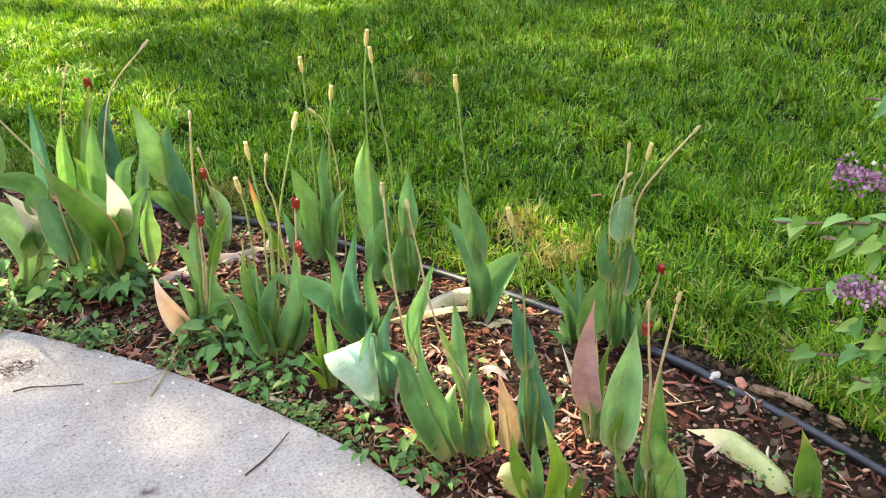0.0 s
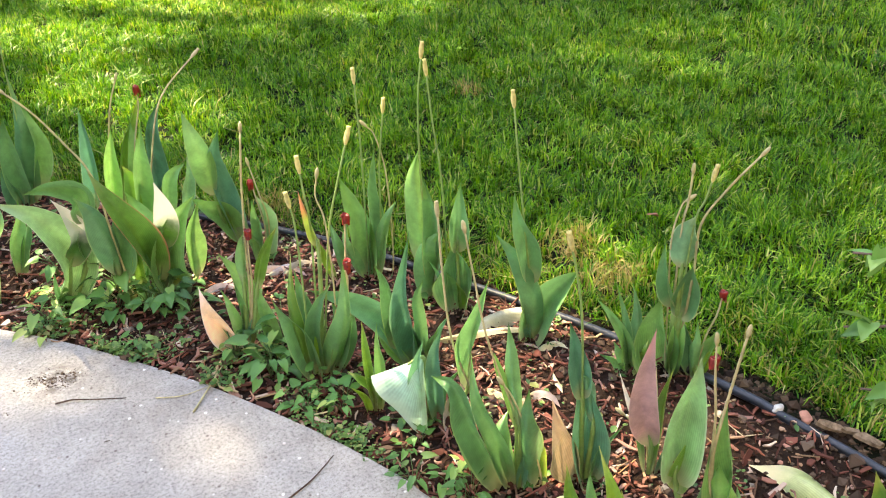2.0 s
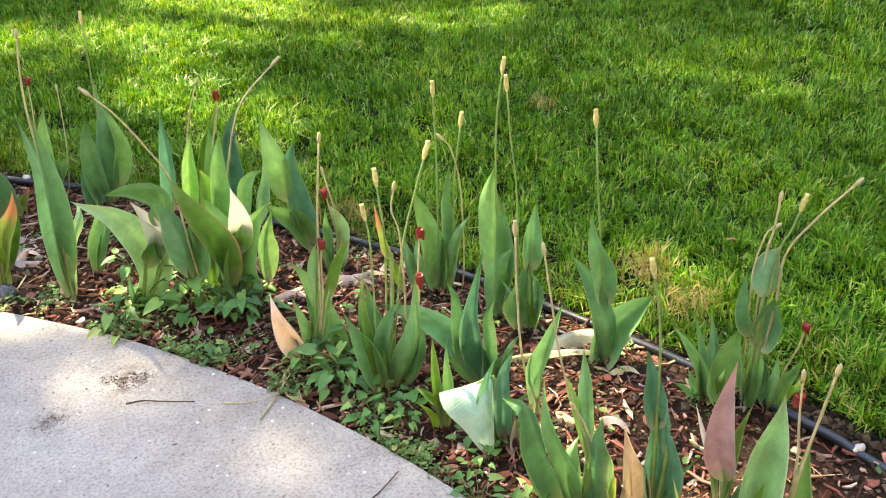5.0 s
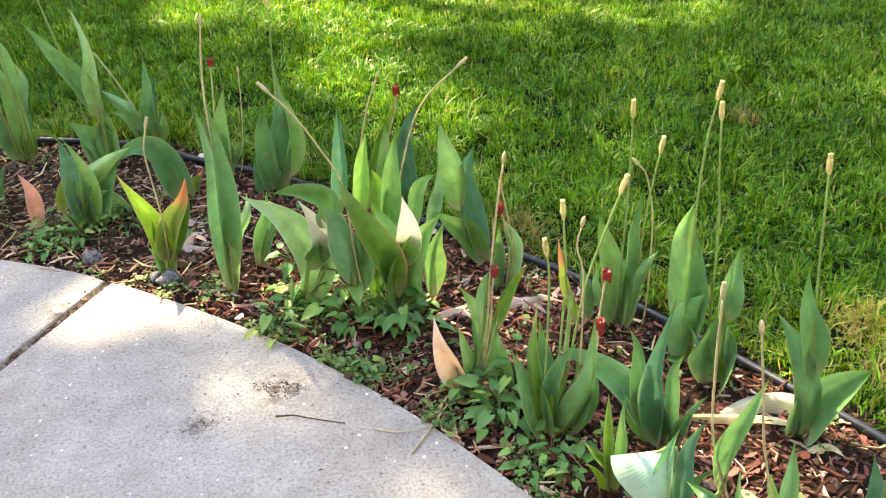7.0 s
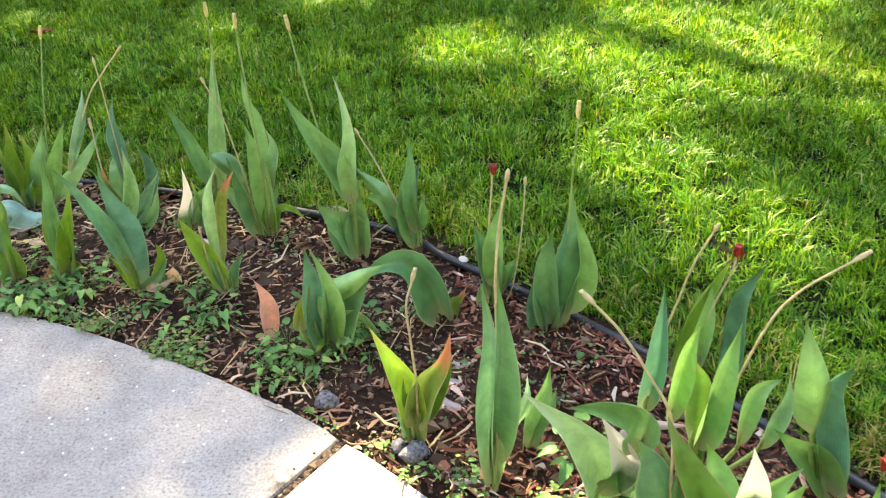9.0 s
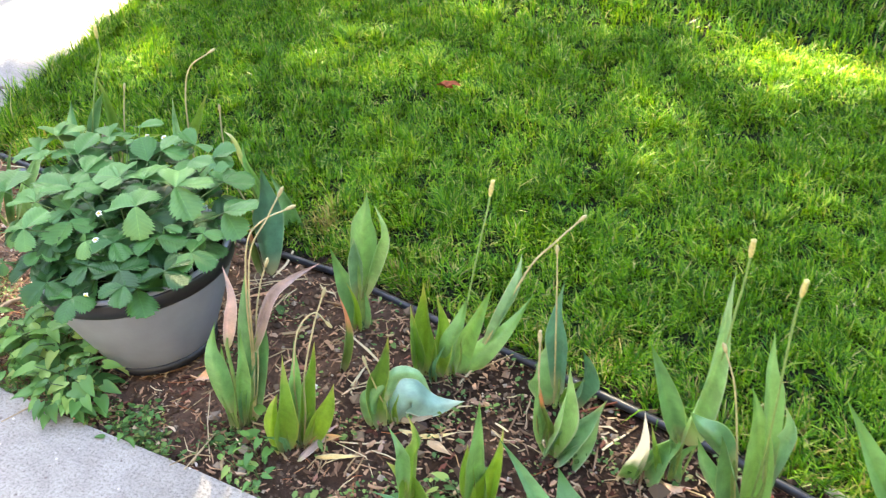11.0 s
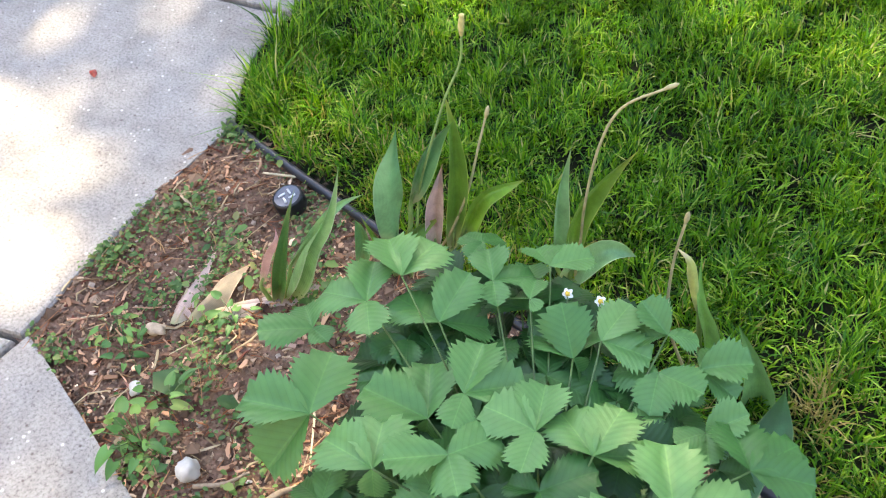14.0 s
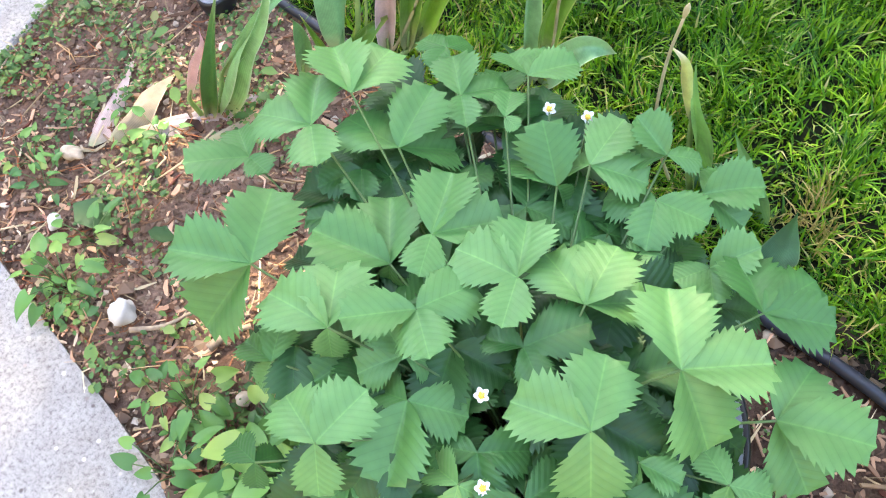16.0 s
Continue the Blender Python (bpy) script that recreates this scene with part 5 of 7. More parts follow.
tulip(-0.724, 2.868, 106, "tulip plant with green, yellowing leaves and dry stalks",
      [("green", 0.029, (-0.008, 0.039), (-0.024, 0.139), (-0.041, 0.205), (-0.052, 0.263)),
       ("green", 0.062, (0.078, -0.077), (0.077, 0.024), (0.057, 0.096), (0.022, 0.166)),
       ("yellow", 0.017, (-0.041, 0.179), (-0.055, 0.254), (-0.067, 0.289), (-0.092, 0.305))],
      [("dry", (-0.089, 0.161), (-0.091, 0.283), (-0.082, 0.372))])

tulip(2.233, 0.143, 55, "tulip plant with yellow-green, yellowing, green leaves",
      [("light", 0.037, (0.02, 0.004), (0.031, 0.125), (-0.001, 0.208)),
       ("light", 0.035, (-0.005, 0.002), (-0.042, 0.098), (-0.052, 0.172)),
       ("yellow", 0.062, (-0.005, -0.001), (-0.052, 0.072), (-0.079, 0.078)),
       ("light", 0.028, (0.03, 0.002), (0.043, 0.064), (0.043, 0.116)),
       ("green", 0.026, (-0.0, 0.002), (-0.012, 0.087), (-0.014, 0.161)),
       ("light", 0.025, (0.046, -0.004), (0.063, 0.052), (0.073, 0.094)),
       ("green", 0.03, (0.025, -0.004), (0.034, 0.035), (0.028, 0.063))],
      [])
fallen_leaf('dry', 0.032, 0.462, 2.054, 0.505, 2.044, 0.535, 2.076)
fallen_leaf('rosy', 0.030, 0.525, 2.322, 0.574, 2.314, 0.620, 2.335)
fallen_leaf('cream', 0.018, 0.529, 2.258, 0.559, 2.246, 0.593, 2.233)
fallen_leaf('rosy', 0.030, 0.856, 2.420, 0.898, 2.411, 0.935, 2.390)
fallen_leaf('cream', 0.018, -0.013, 2.270, 0.056, 2.281, 0.124, 2.308)
fallen_leaf('dry', 0.024, 0.061, 2.264, 0.091, 2.254, 0.125, 2.244)
fallen_leaf('rosy', 0.048, 1.207, 1.682, 1.248, 1.648, 1.293, 1.619)
fallen_leaf('rosy', 0.030, 1.228, 1.795, 1.267, 1.763, 1.306, 1.773)
fallen_leaf('blush', 0.022, 1.276, 1.429, 1.320, 1.431, 1.370, 1.402)
fallen_leaf('cream', 0.014, -0.155, 2.143, -0.099, 2.150, -0.046, 2.175)
fallen_leaf('cream', 0.010, -0.177, 2.350, -0.180, 2.393, -0.175, 2.437)
fallen_leaf('rosy', 0.030, 2.326, 0.516, 2.346, 0.483, 2.356, 0.446)
fallen_leaf('cream', 0.022, 2.396, 0.544, 2.393, 0.517, 2.385, 0.482)
fallen_leaf('rosy', 0.028, 1.954, 1.223, 2.013, 1.202, 2.064, 1.154)
fallen_leaf('rosy', 0.036, 1.813, 1.197, 1.850, 1.205, 1.903, 1.220)
fallen_leaf('dry', 0.022, 1.735, 0.840, 1.760, 0.880, 1.785, 0.925)
fallen_leaf('yellow', 0.098, 2.638, -0.06, 2.629, 0.053, 2.577, 0.151)
fallen_leaf('cream', 0.062, 2.469, 0.724, 2.394, 0.758, 2.258, 0.747)
fallen_leaf('cream', 0.026, 2.237, 0.77, 2.353, 0.711, 2.45, 0.667)
fallen_leaf('cream', 0.023, 2.411, 0.626, 2.452, 0.626, 2.468, 0.592)
fallen_leaf('rosy', 0.056, -1.617, 2.443, -1.650, 2.531, -1.671, 2.617)
fallen_leaf('dry', 0.059, -1.594, 2.469, -1.578, 2.549, -1.587, 2.635)
fallen_leaf('rosy', 0.056, -1.564, 2.509, -1.491, 2.584, -1.423, 2.652)
fallen_leaf('dry', 0.048, -1.450, 2.557, -1.411, 2.639, -1.383, 2.724)
fallen_leaf('rosy', 0.050, -1.550, 2.537, -1.478, 2.616, -1.407, 2.698)
fallen_leaf('dry', 0.032, 2.252, 0.564, 2.285, 0.513, 2.35, 0.46)
fallen_leaf('rosy', 0.029, 1.822, 1.181, 1.884, 1.202, 1.935, 1.18)
fallen_leaf('rosy', 0.04, 1.975, 1.191, 2.031, 1.203, 2.069, 1.149)
fallen_leaf('rosy', 0.034, 1.6, 1.561, 1.644, 1.578, 1.751, 1.567)
fallen_leaf('dry', 0.022, -0.069, 2.323, 0.002, 2.302, 0.069, 2.352)
fallen_leaf('rosy', 0.022, -0.185, 2.12, -0.164, 2.174, -0.15, 2.248)
fallen_leaf('dry', 0.033, 0.485, 2.3, 0.515, 2.336, 0.571, 2.325)
fallen_leaf('rosy', 0.02, 0.527, 2.249, 0.567, 2.244, 0.631, 2.196)
fallen_leaf('rosy', 0.046, 1.205, 1.69, 1.248, 1.708, 1.3, 1.682)
fallen_leaf('rosy', 0.032, 1.23, 1.665, 1.254, 1.697, 1.291, 1.647)
fallen_leaf('rosy', 0.015, 1.282, 1.418, 1.321, 1.433, 1.361, 1.401)
fallen_leaf('pink', 0.023, 1.59, 1.285, 1.605, 1.318, 1.617, 1.352)
fallen_leaf('rosy', 0.03, 1.81, 1.191, 1.855, 1.202, 1.902, 1.167)
fallen_leaf('dry', 0.029, 2.01, 1.172, 2.06, 1.198, 2.105, 1.17)

# ---- strawberry plant ----
def strawberry_material():
    m, n, l = mat("strawberry_leaf")
    uv = n.new("ShaderNodeUVMap")
    uv.uv_map = "UVMap"
    sep = n.new("ShaderNodeSeparateXYZ")
    l.new(uv.outputs[0], sep.inputs[0])

    def math_node(op, a, b=0.0):
        q = n.new("ShaderNodeMath")
        q.operation = op
        for s, val in zip(q.inputs, (a, b)):
            if isinstance(val, float):
                s.default_value = val
            else:
                l.new(val, s)
        return q.outputs[0]

    across = math_node("ABSOLUTE", math_node("SUBTRACT", sep.outputs[0], 0.5))
    herring = math_node("SUBTRACT", sep.outputs[1], math_node("MULTIPLY", across, 0.75))
    line = math_node("PINGPONG", math_node("MULTIPLY", herring, 8.0), 0.5)
    vein = ramp(n, l, line, [(0.0, (0.86, 0.89, 0.85)), (0.08, (0.98, 0.98, 0.98)), (0.5, (1.03, 1.03, 1.02))])
    rib = ramp(n, l, across, [(0.0, (1.3, 1.28, 1.2)), (0.018, (1.0, 1.0, 1.0))])
    # alpha sets the tone; its dark end paints shade on low leaves
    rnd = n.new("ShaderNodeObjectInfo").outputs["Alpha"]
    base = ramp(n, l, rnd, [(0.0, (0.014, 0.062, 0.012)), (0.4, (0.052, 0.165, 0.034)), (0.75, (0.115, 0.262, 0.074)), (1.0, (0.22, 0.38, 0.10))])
    blot = noise_node(n, l, 35, 4, 0.6, world_vec(n))
    c1 = mix(n, l, 1.0, base.outputs[0], vein.outputs[0], "MULTIPLY")
    c2 = mix(n, l, 1.0, c1, rib.outputs[0], "MULTIPLY")
    c3 = mix(n, l, 0.6, c2, ramp(n, l, blot.outputs[0], [(0.3, (0.8, 0.82, 0.8)), (0.7, (1.2, 1.18, 1.15))]).outputs[0], "MULTIPLY")
    p = translucent(m, n, l, c3, 0.09, 0.45)
    bump(n, l, math_node("ADD", line, math_node("MULTIPLY", blot.outputs[0], 0.5)), 0.28, 0.002, p)
    p.inputs["Specular IOR Level"].default_value = 0.42
    return m


BERRY_LEAF = strawberry_material()
PETIOLE = plain_material("petiole", (0.075, 0.14, 0.035), 0.5, 0.3, 40)
WHITE_PETAL = plain_material("white_petal", (0.86, 0.86, 0.84), 0.6, 0.05, 90)
YELLOW_EYE = plain_material("yellow_eye", (0.75, 0.52, 0.06), 0.7, 0.2, 400)
TAG_WHITE = plain_material("tag_white", (0.78, 0.79, 0.80), 0.4, 0.05, 20)
berry = tagged(new("strawberry_plant"), "leafy strawberry plant with white flowers growing in a pot", "strawberry")
berry.matrix_world = pose(POT.x, POT.y, 0.21)
CROWN = np.array((POT.x, POT.y, 0.21))


def leaflet_verts(length, pitch, roll, rng, heading):
    """One rounded, saw-toothed leaflet from the joint, creased along its midrib, with its own droop."""
    rows, cols = 20, 9
    verts, uvs, faces = [], [], []
    wmax = length * rng.uniform(0.41, 0.47)
    curl, cup, belly = rng.uniform(0.05, 0.45), rng.uniform(0.30, 0.85), rng.uniform(0.25, 0.6)
    ch, sh = math.cos(heading), math.sin(heading)
    cp, sp = math.cos(pitch), math.sin(pitch)
    for i in range(rows + 1):
        s = i / rows
        out = (s ** 0.74) * (1 - s ** 2.7) ** 0.6 / 0.58 if 0 < i < rows else (0.03 if i == 0 else 0.10)
        tooth = 0.13 if i % 2 else -0.10
        for k in range(cols):
            v = 2 * k / (cols - 1) - 1
            rim = 1.0 if abs(v) > 0.9 and s > 0.25 else 0.0
            ly = v * wmax * (out + rim * tooth)
            lx = length * (s + rim * (0.045 if i % 2 else -0.012) - 0.07 * v * v * max(0.0, s - 0.55))
            pleat = 0.003 * length * math.sin(2 * math.pi * (s - 0.42 * abs(v)) * 8) * min(1, 2.5 * abs(v))
            lz = cup * abs(ly) - belly * ly * ly / wmax - curl * length * s * s * 0.5 + pleat + roll * ly
            x, z = lx * cp + lz * sp * -1, lx * sp + lz * cp
            verts.append((ch * x - sh * ly, sh * x + ch * ly, z))
            uvs.append((0.5 + 0.5 * v * out * 0.9, s))
    for i in range(rows):
        for k in range(cols - 1):
            a = i * cols + k
            faces.append((a, a + 1, a + cols + 1, a + cols))
    return verts, faces, uvs


def strawberry_leaf(x, y, z, leaflets, shade_tone=0.62):
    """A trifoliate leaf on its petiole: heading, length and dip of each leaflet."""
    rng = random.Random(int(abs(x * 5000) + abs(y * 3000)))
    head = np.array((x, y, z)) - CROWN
    # tone falls for the lower storeys: canopy shade put into the colour
    tone = min(0.76, max(0.0, rng.gauss(shade_tone, 0.17)))
    foot = np.array((head[0] * 0.25, head[1] * 0.25, 0.0))
    bend = np.array((head[0] * 0.55, head[1] * 0.55, max(head[2] * 0.72, 0.02)))
    path = spline([foot, bend, head], 5)
    v, f = sweep(path, [0.0014] * len(path), 6)
    stem = mesh_object("leaf_stalk", v, f, PETIOLE, berry)
    for a, ln, dip in leaflets:
        v, f, uv = leaflet_verts(ln * 0.97, radians(dip) + 0.10, rng.uniform(-0.2, 0.2), rng, radians(a))
        leaf = mesh_object("leaflet", [np.array(q) + head for q in v], f, BERRY_LEAF, stem, uvs=uv)
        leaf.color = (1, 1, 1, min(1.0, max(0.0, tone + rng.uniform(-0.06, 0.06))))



strawberry_leaf(-1.016, 2.295, 0.405, [(114, 0.092, 4), (-159, 0.092, -2), (-108, 0.092, -39)])
strawberry_leaf(-1.069, 2.465, 0.405, [(122, 0.076, 2), (-171, 0.076, -10), (-45, 0.068, 10)])
strawberry_leaf(-0.971, 2.493, 0.4, [(174, 0.083, -10), (95, 0.083, 12), (55, 0.083, -36)])
strawberry_leaf(-0.952, 2.587, 0.4, [(132, 0.063, -3), (58, 0.063, -13), (-49, 0.047, 8)])
strawberry_leaf(-0.902, 2.649, 0.4, [(53, 0.064, -3), (89, 0.064, -11), (144, 0.064, -23)])
strawberry_leaf(-1.012, 2.647, 0.385, [(170, 0.045, -16), (-85, 0.04, 11), (82, 0.045, -28)])
strawberry_leaf(-0.894, 2.587, 0.4, [(113, 0.045, -9), (163, 0.045, -43), (-21, 0.023, 7)])
strawberry_leaf(-0.787, 2.586, 0.39, [(87, 0.069, 10), (-179, 0.069, -44), (21, 0.069, -18)])
strawberry_leaf(-0.725, 2.642, 0.385, [(165, 0.055, 24), (38, 0.046, -25), (-148, 0.046, -22)])
strawberry_leaf(-0.711, 2.595, 0.37, [(2, 0.062, -4), (-72, 0.06, -2), (-163, 0.06, -17)])
strawberry_leaf(-0.673, 2.634, 0.36, [(32, 0.065, 18), (-2, 0.058, -24), (83, 0.058, -17)])
strawberry_leaf(-0.876, 2.418, 0.41, [(109, 0.082, -4), (51, 0.082, -13), (-70, 0.053, 8)])
strawberry_leaf(-0.776, 2.419, 0.415, [(113, 0.072, -10), (-178, 0.072, 0), (-73, 0.061, 7)])
strawberry_leaf(-0.705, 2.426, 0.42, [(151, 0.077, -11), (94, 0.077, 0), (47, 0.077, -30)])
strawberry_leaf(-0.839, 2.337, 0.42, [(64, 0.072, -13), (-42, 0.061, 10), (-136, 0.077, 6)])
strawberry_leaf(-0.904, 2.279, 0.41, [(120, 0.084, -10), (178, 0.084, -9), (-60, 0.042, -67)])
strawberry_leaf(-0.832, 2.301, 0.39, [(159, 0.054, 25), (-132, 0.053, -17), (30, 0.053, -46)])
strawberry_leaf(-0.736, 2.365, 0.4, [(51, 0.07, 13), (-173, 0.045, -25), (-38, 0.045, 9)])
strawberry_leaf(-0.843, 2.180, 0.415, [(157, 0.067, -11), (78, 0.069, 9), (-56, 0.054, -44)])
strawberry_leaf(-0.804, 2.265, 0.385, [(23, 0.064, -21), (-71, 0.085, -12), (180, 0.064, -39)])
strawberry_leaf(-0.639, 2.317, 0.43, [(-174, 0.082, -12), (108, 0.082, -11), (-56, 0.078, -44)])
strawberry_leaf(-0.599, 2.410, 0.43, [(124, 0.089, -10), (39, 0.089, -11), (-30, 0.089, -43)])
strawberry_leaf(-0.561, 2.527, 0.38, [(131, 0.076, -11), (67, 0.076, -5), (25, 0.076, -13)])
strawberry_leaf(-0.504, 2.442, 0.36, [(84, 0.079, -10), (11, 0.089, 14), (-31, 0.079, -30)])
strawberry_leaf(-0.903, 2.377, 0.385, [(-171, 0.092, 4), (126, 0.092, -9), (-75, 0.046, -72)])
strawberry_leaf(-1.144, 2.423, 0.34, [(-133, 0.078, 13), (147, 0.059, -12), (-14, 0.044, 9)])
strawberry_leaf(-0.629, 2.562, 0.35, [(-123, 0.045, 7), (45, 0.058, 23), (-59, 0.045, -1)])
strawberry_leaf(-1.042, 2.510, 0.43, [(142, 0.086, -4), (95, 0.086, -9), (123, 0.086, -41)])
strawberry_leaf(-0.808, 2.553, 0.375, [(163, 0.074, -11), (136, 0.074, 32), (16, 0.037, -68)])
strawberry_leaf(-0.960, 2.236, 0.34, [(172, 0.05, -14), (113, 0.05, 7), (-102, 0.04, -46)])
strawberry_leaf(-0.812, 2.178, 0.36, [(-107, 0.045, -19), (1, 0.046, -13), (114, 0.045, -37)])
strawberry_leaf(-0.720, 2.225, 0.38, [(169, 0.045, -29), (10, 0.045, -32), (-76, 0.045, -35)])
strawberry_leaf(-0.514, 2.366, 0.35, [(150, 0.045, -8), (23, 0.045, -17), (-82, 0.045, -45)])
strawberry_leaf(-0.911, 2.145, 0.33, [(171, 0.045, -22), (76, 0.038, -43), (-58, 0.031, -45)])
strawberry_leaf(-0.701, 2.515, 0.36, [(-112, 0.038, 9), (76, 0.045, -8), (-4, 0.034, -45)])
strawberry_leaf(-1.002, 2.461, 0.375, [(-125, 0.053, -1), (57, 0.045, -33), (-53, 0.045, 2)])
strawberry_leaf(-0.593, 2.334, 0.37, [(74, 0.045, -25), (-97, 0.043, -44), (8, 0.045, -11)])

# the lower storeys of leaves, darkened to paint canopy shade, the last hanging over the rim
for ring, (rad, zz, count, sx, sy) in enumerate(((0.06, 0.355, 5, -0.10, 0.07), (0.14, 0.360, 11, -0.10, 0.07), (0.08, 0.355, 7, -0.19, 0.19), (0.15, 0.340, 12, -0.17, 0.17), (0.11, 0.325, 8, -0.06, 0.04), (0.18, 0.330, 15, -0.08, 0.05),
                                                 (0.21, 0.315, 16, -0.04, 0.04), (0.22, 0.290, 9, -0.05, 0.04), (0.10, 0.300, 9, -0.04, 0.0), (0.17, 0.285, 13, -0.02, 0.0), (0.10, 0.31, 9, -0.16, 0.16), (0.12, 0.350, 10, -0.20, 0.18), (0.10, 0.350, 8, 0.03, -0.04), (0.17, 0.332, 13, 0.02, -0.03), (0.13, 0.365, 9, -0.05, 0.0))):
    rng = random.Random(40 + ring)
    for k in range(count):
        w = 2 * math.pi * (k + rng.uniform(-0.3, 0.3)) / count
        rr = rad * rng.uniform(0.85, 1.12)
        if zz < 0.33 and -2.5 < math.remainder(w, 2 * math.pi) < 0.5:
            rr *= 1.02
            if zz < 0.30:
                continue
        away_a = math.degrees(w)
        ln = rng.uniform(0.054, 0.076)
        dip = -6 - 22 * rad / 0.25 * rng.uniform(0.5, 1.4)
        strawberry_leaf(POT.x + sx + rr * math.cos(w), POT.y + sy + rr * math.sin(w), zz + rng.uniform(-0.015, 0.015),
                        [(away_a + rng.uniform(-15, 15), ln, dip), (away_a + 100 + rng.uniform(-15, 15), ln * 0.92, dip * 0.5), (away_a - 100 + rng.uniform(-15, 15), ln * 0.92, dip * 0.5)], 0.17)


def strawberry_flower(x, y, z, tilt, size=0.0078):
    h = np.array((x, y, z)) - CROWN
    v, f = sweep(spline([(h[0] * 0.3, h[1] * 0.3, 0.0), (h[0] * 0.8, h[1] * 0.8, h[2] * 0.8), h], 5), [0.0012] * 11, 5)
    stalk = mesh_object("flower_stalk", v, f, PETIOLE, berry)
    m = Matrix.Translation(h) @ Euler((tilt, 0.2, 0)).to_matrix().to_4x4()
    for k in range(5):
        w = 2 * math.pi * k / 5
        verts = []
        for i in range(5):
            s = i / 4
            hw = size * 0.42 * math.sin(0.4 + 2.4 * s)
            for q in (-1, 0, 1):
                verts.append(m @ Vector((math.cos(w) * size * s - math.sin(w) * hw * q, math.sin(w) * size * s + math.cos(w) * hw * q, 0.002 + 0.002 * abs(q) - 0.003 * s * s)))
        faces = [(3 * i + q, 3 * i + q + 1, 3 * i + q + 4, 3 * i + q + 3) for i in range(4) for q in range(2)]
        mesh_object("petal", verts, faces, WHITE_PETAL, stalk, "white petal")
    v, f = lathe([(0.0001, 0.005), (0.002, 0.0045), (0.0036, 0.003), (0.004, 0.001), (0.003, -0.001)], 10)
    mesh_object("flower_eye", [m @ Vector(q) for q in v], f, YELLOW_EYE, stalk, "yellow flower centre")


for fx, fy, fz, ft in ((-0.745, 2.305, 0.395, 0.5), (-0.700, 2.235, 0.38, 0.3), (-0.86, 2.625, 0.395, 0.8), (-0.82, 2.64, 0.39, 0.6), (-0.66, 2.13, 0.315, 1.0), (-0.60, 2.14, 0.31, 0.9)):
    strawberry_flower(fx, fy, fz, ft)


def plant_tag(x, y, z, lean, turn):
    bm = bmesh.new()
    bmesh.ops.create_cube(bm, size=1.0, matrix=Matrix.Diagonal((0.016, 0.0012, 0.11, 1)))
    for vert in bm.verts:
        if vert.co.z < 0:
            vert.co.x *= 0.35
    bmesh.ops.bevel(bm, geom=bm.edges[:], offset=0.0005, segments=1, affect="EDGES")
    me = bpy.data.meshes.new("plant_tag")
    bm.to_mesh(me)
    bm.free()
    me.materials.append(TAG_WHITE)
    ob = new("plant_tag", me)
    ob.matrix_world = pose(x, y, z, lean, 0, turn)
    tagged(ob, "white plastic plant tag stuck in potting soil", "plant tag", "plant tags")


plant_tag(-0.62, 2.50, 0.255, -14, 30)
plant_tag(-0.56, 2.345, 0.25, 10, 60)
plant_tag(-0.875, 2.24, 0.25, 8, -40)

# ---- ground cover, litter, stones ----
def scatter(count, keep, seed):
    """Plan points in the bed, thinned by keep(x, y)."""
    rng = np.random.default_rng(seed)
    out = np.zeros((0, 2))
    while len(out) < count:
        x, y = rng.uniform(-2.0, 2.95, 20000), rng.uniform(-0.9, 2.95, 20000)
        ok = inside(BED, x, y)
        x, y = x[ok], y[ok]
        ok = rng.random(len(x)) < keep(x, y)
        out = np.concatenate([out, np.stack([x[ok], y[ok]], -1)])
    return [tuple(map(float, q)) for q in out[:count]], rng


def chips(name, count, keep, length, width, thick, material, label, seed, lift=0.012):
    """Loose splinters and bark, each a tapered, slightly bent sliver."""
    pts, rng = scatter(count, keep, seed)
    verts, faces = [], []
    for x, y in pts:
        ln, wd, th = length * rng.lognormal(0, 0.62), width * rng.lognormal(0, 0.5), thick * rng.uniform(0.6, 1.4)
        m = Matrix.Translation((x, y, soil_z(x, y) + rng.uniform(0.0, lift))) @ Euler((rng.normal(0, 0.25), rng.normal(0, 0.22), rng.uniform(0, 6.28))).to_matrix().to_4x4()
        n = len(verts)
        bow = rng.normal(0, 0.12) * ln
        for s, k in ((-0.5, rng.uniform(0.3, 0.9)), (0.05, 1.0), (0.5, rng.uniform(0.1, 0.8))):
            yy = bow * (1 - 4 * s * s)
            for a, b in ((-1, -1), (1, -1), (1, 1), (-1, 1)):
                verts.append(m @ Vector((s * ln, yy + a * wd * 0.5 * k, b * th * 0.5)))
        for j in (0, 4):
            for q in range(4):
                r = (q + 1) % 4
                faces.append((n + j + q, n + j + r, n + j + 4 + r, n + j + 4 + q))
        faces += [(n + 3, n + 2, n + 1, n), (n + 8, n + 9, n + 10, n + 11)]
    return tagged(mesh_object(name, verts, faces, material, smooth=False), label, "mulch", kind="stuff")


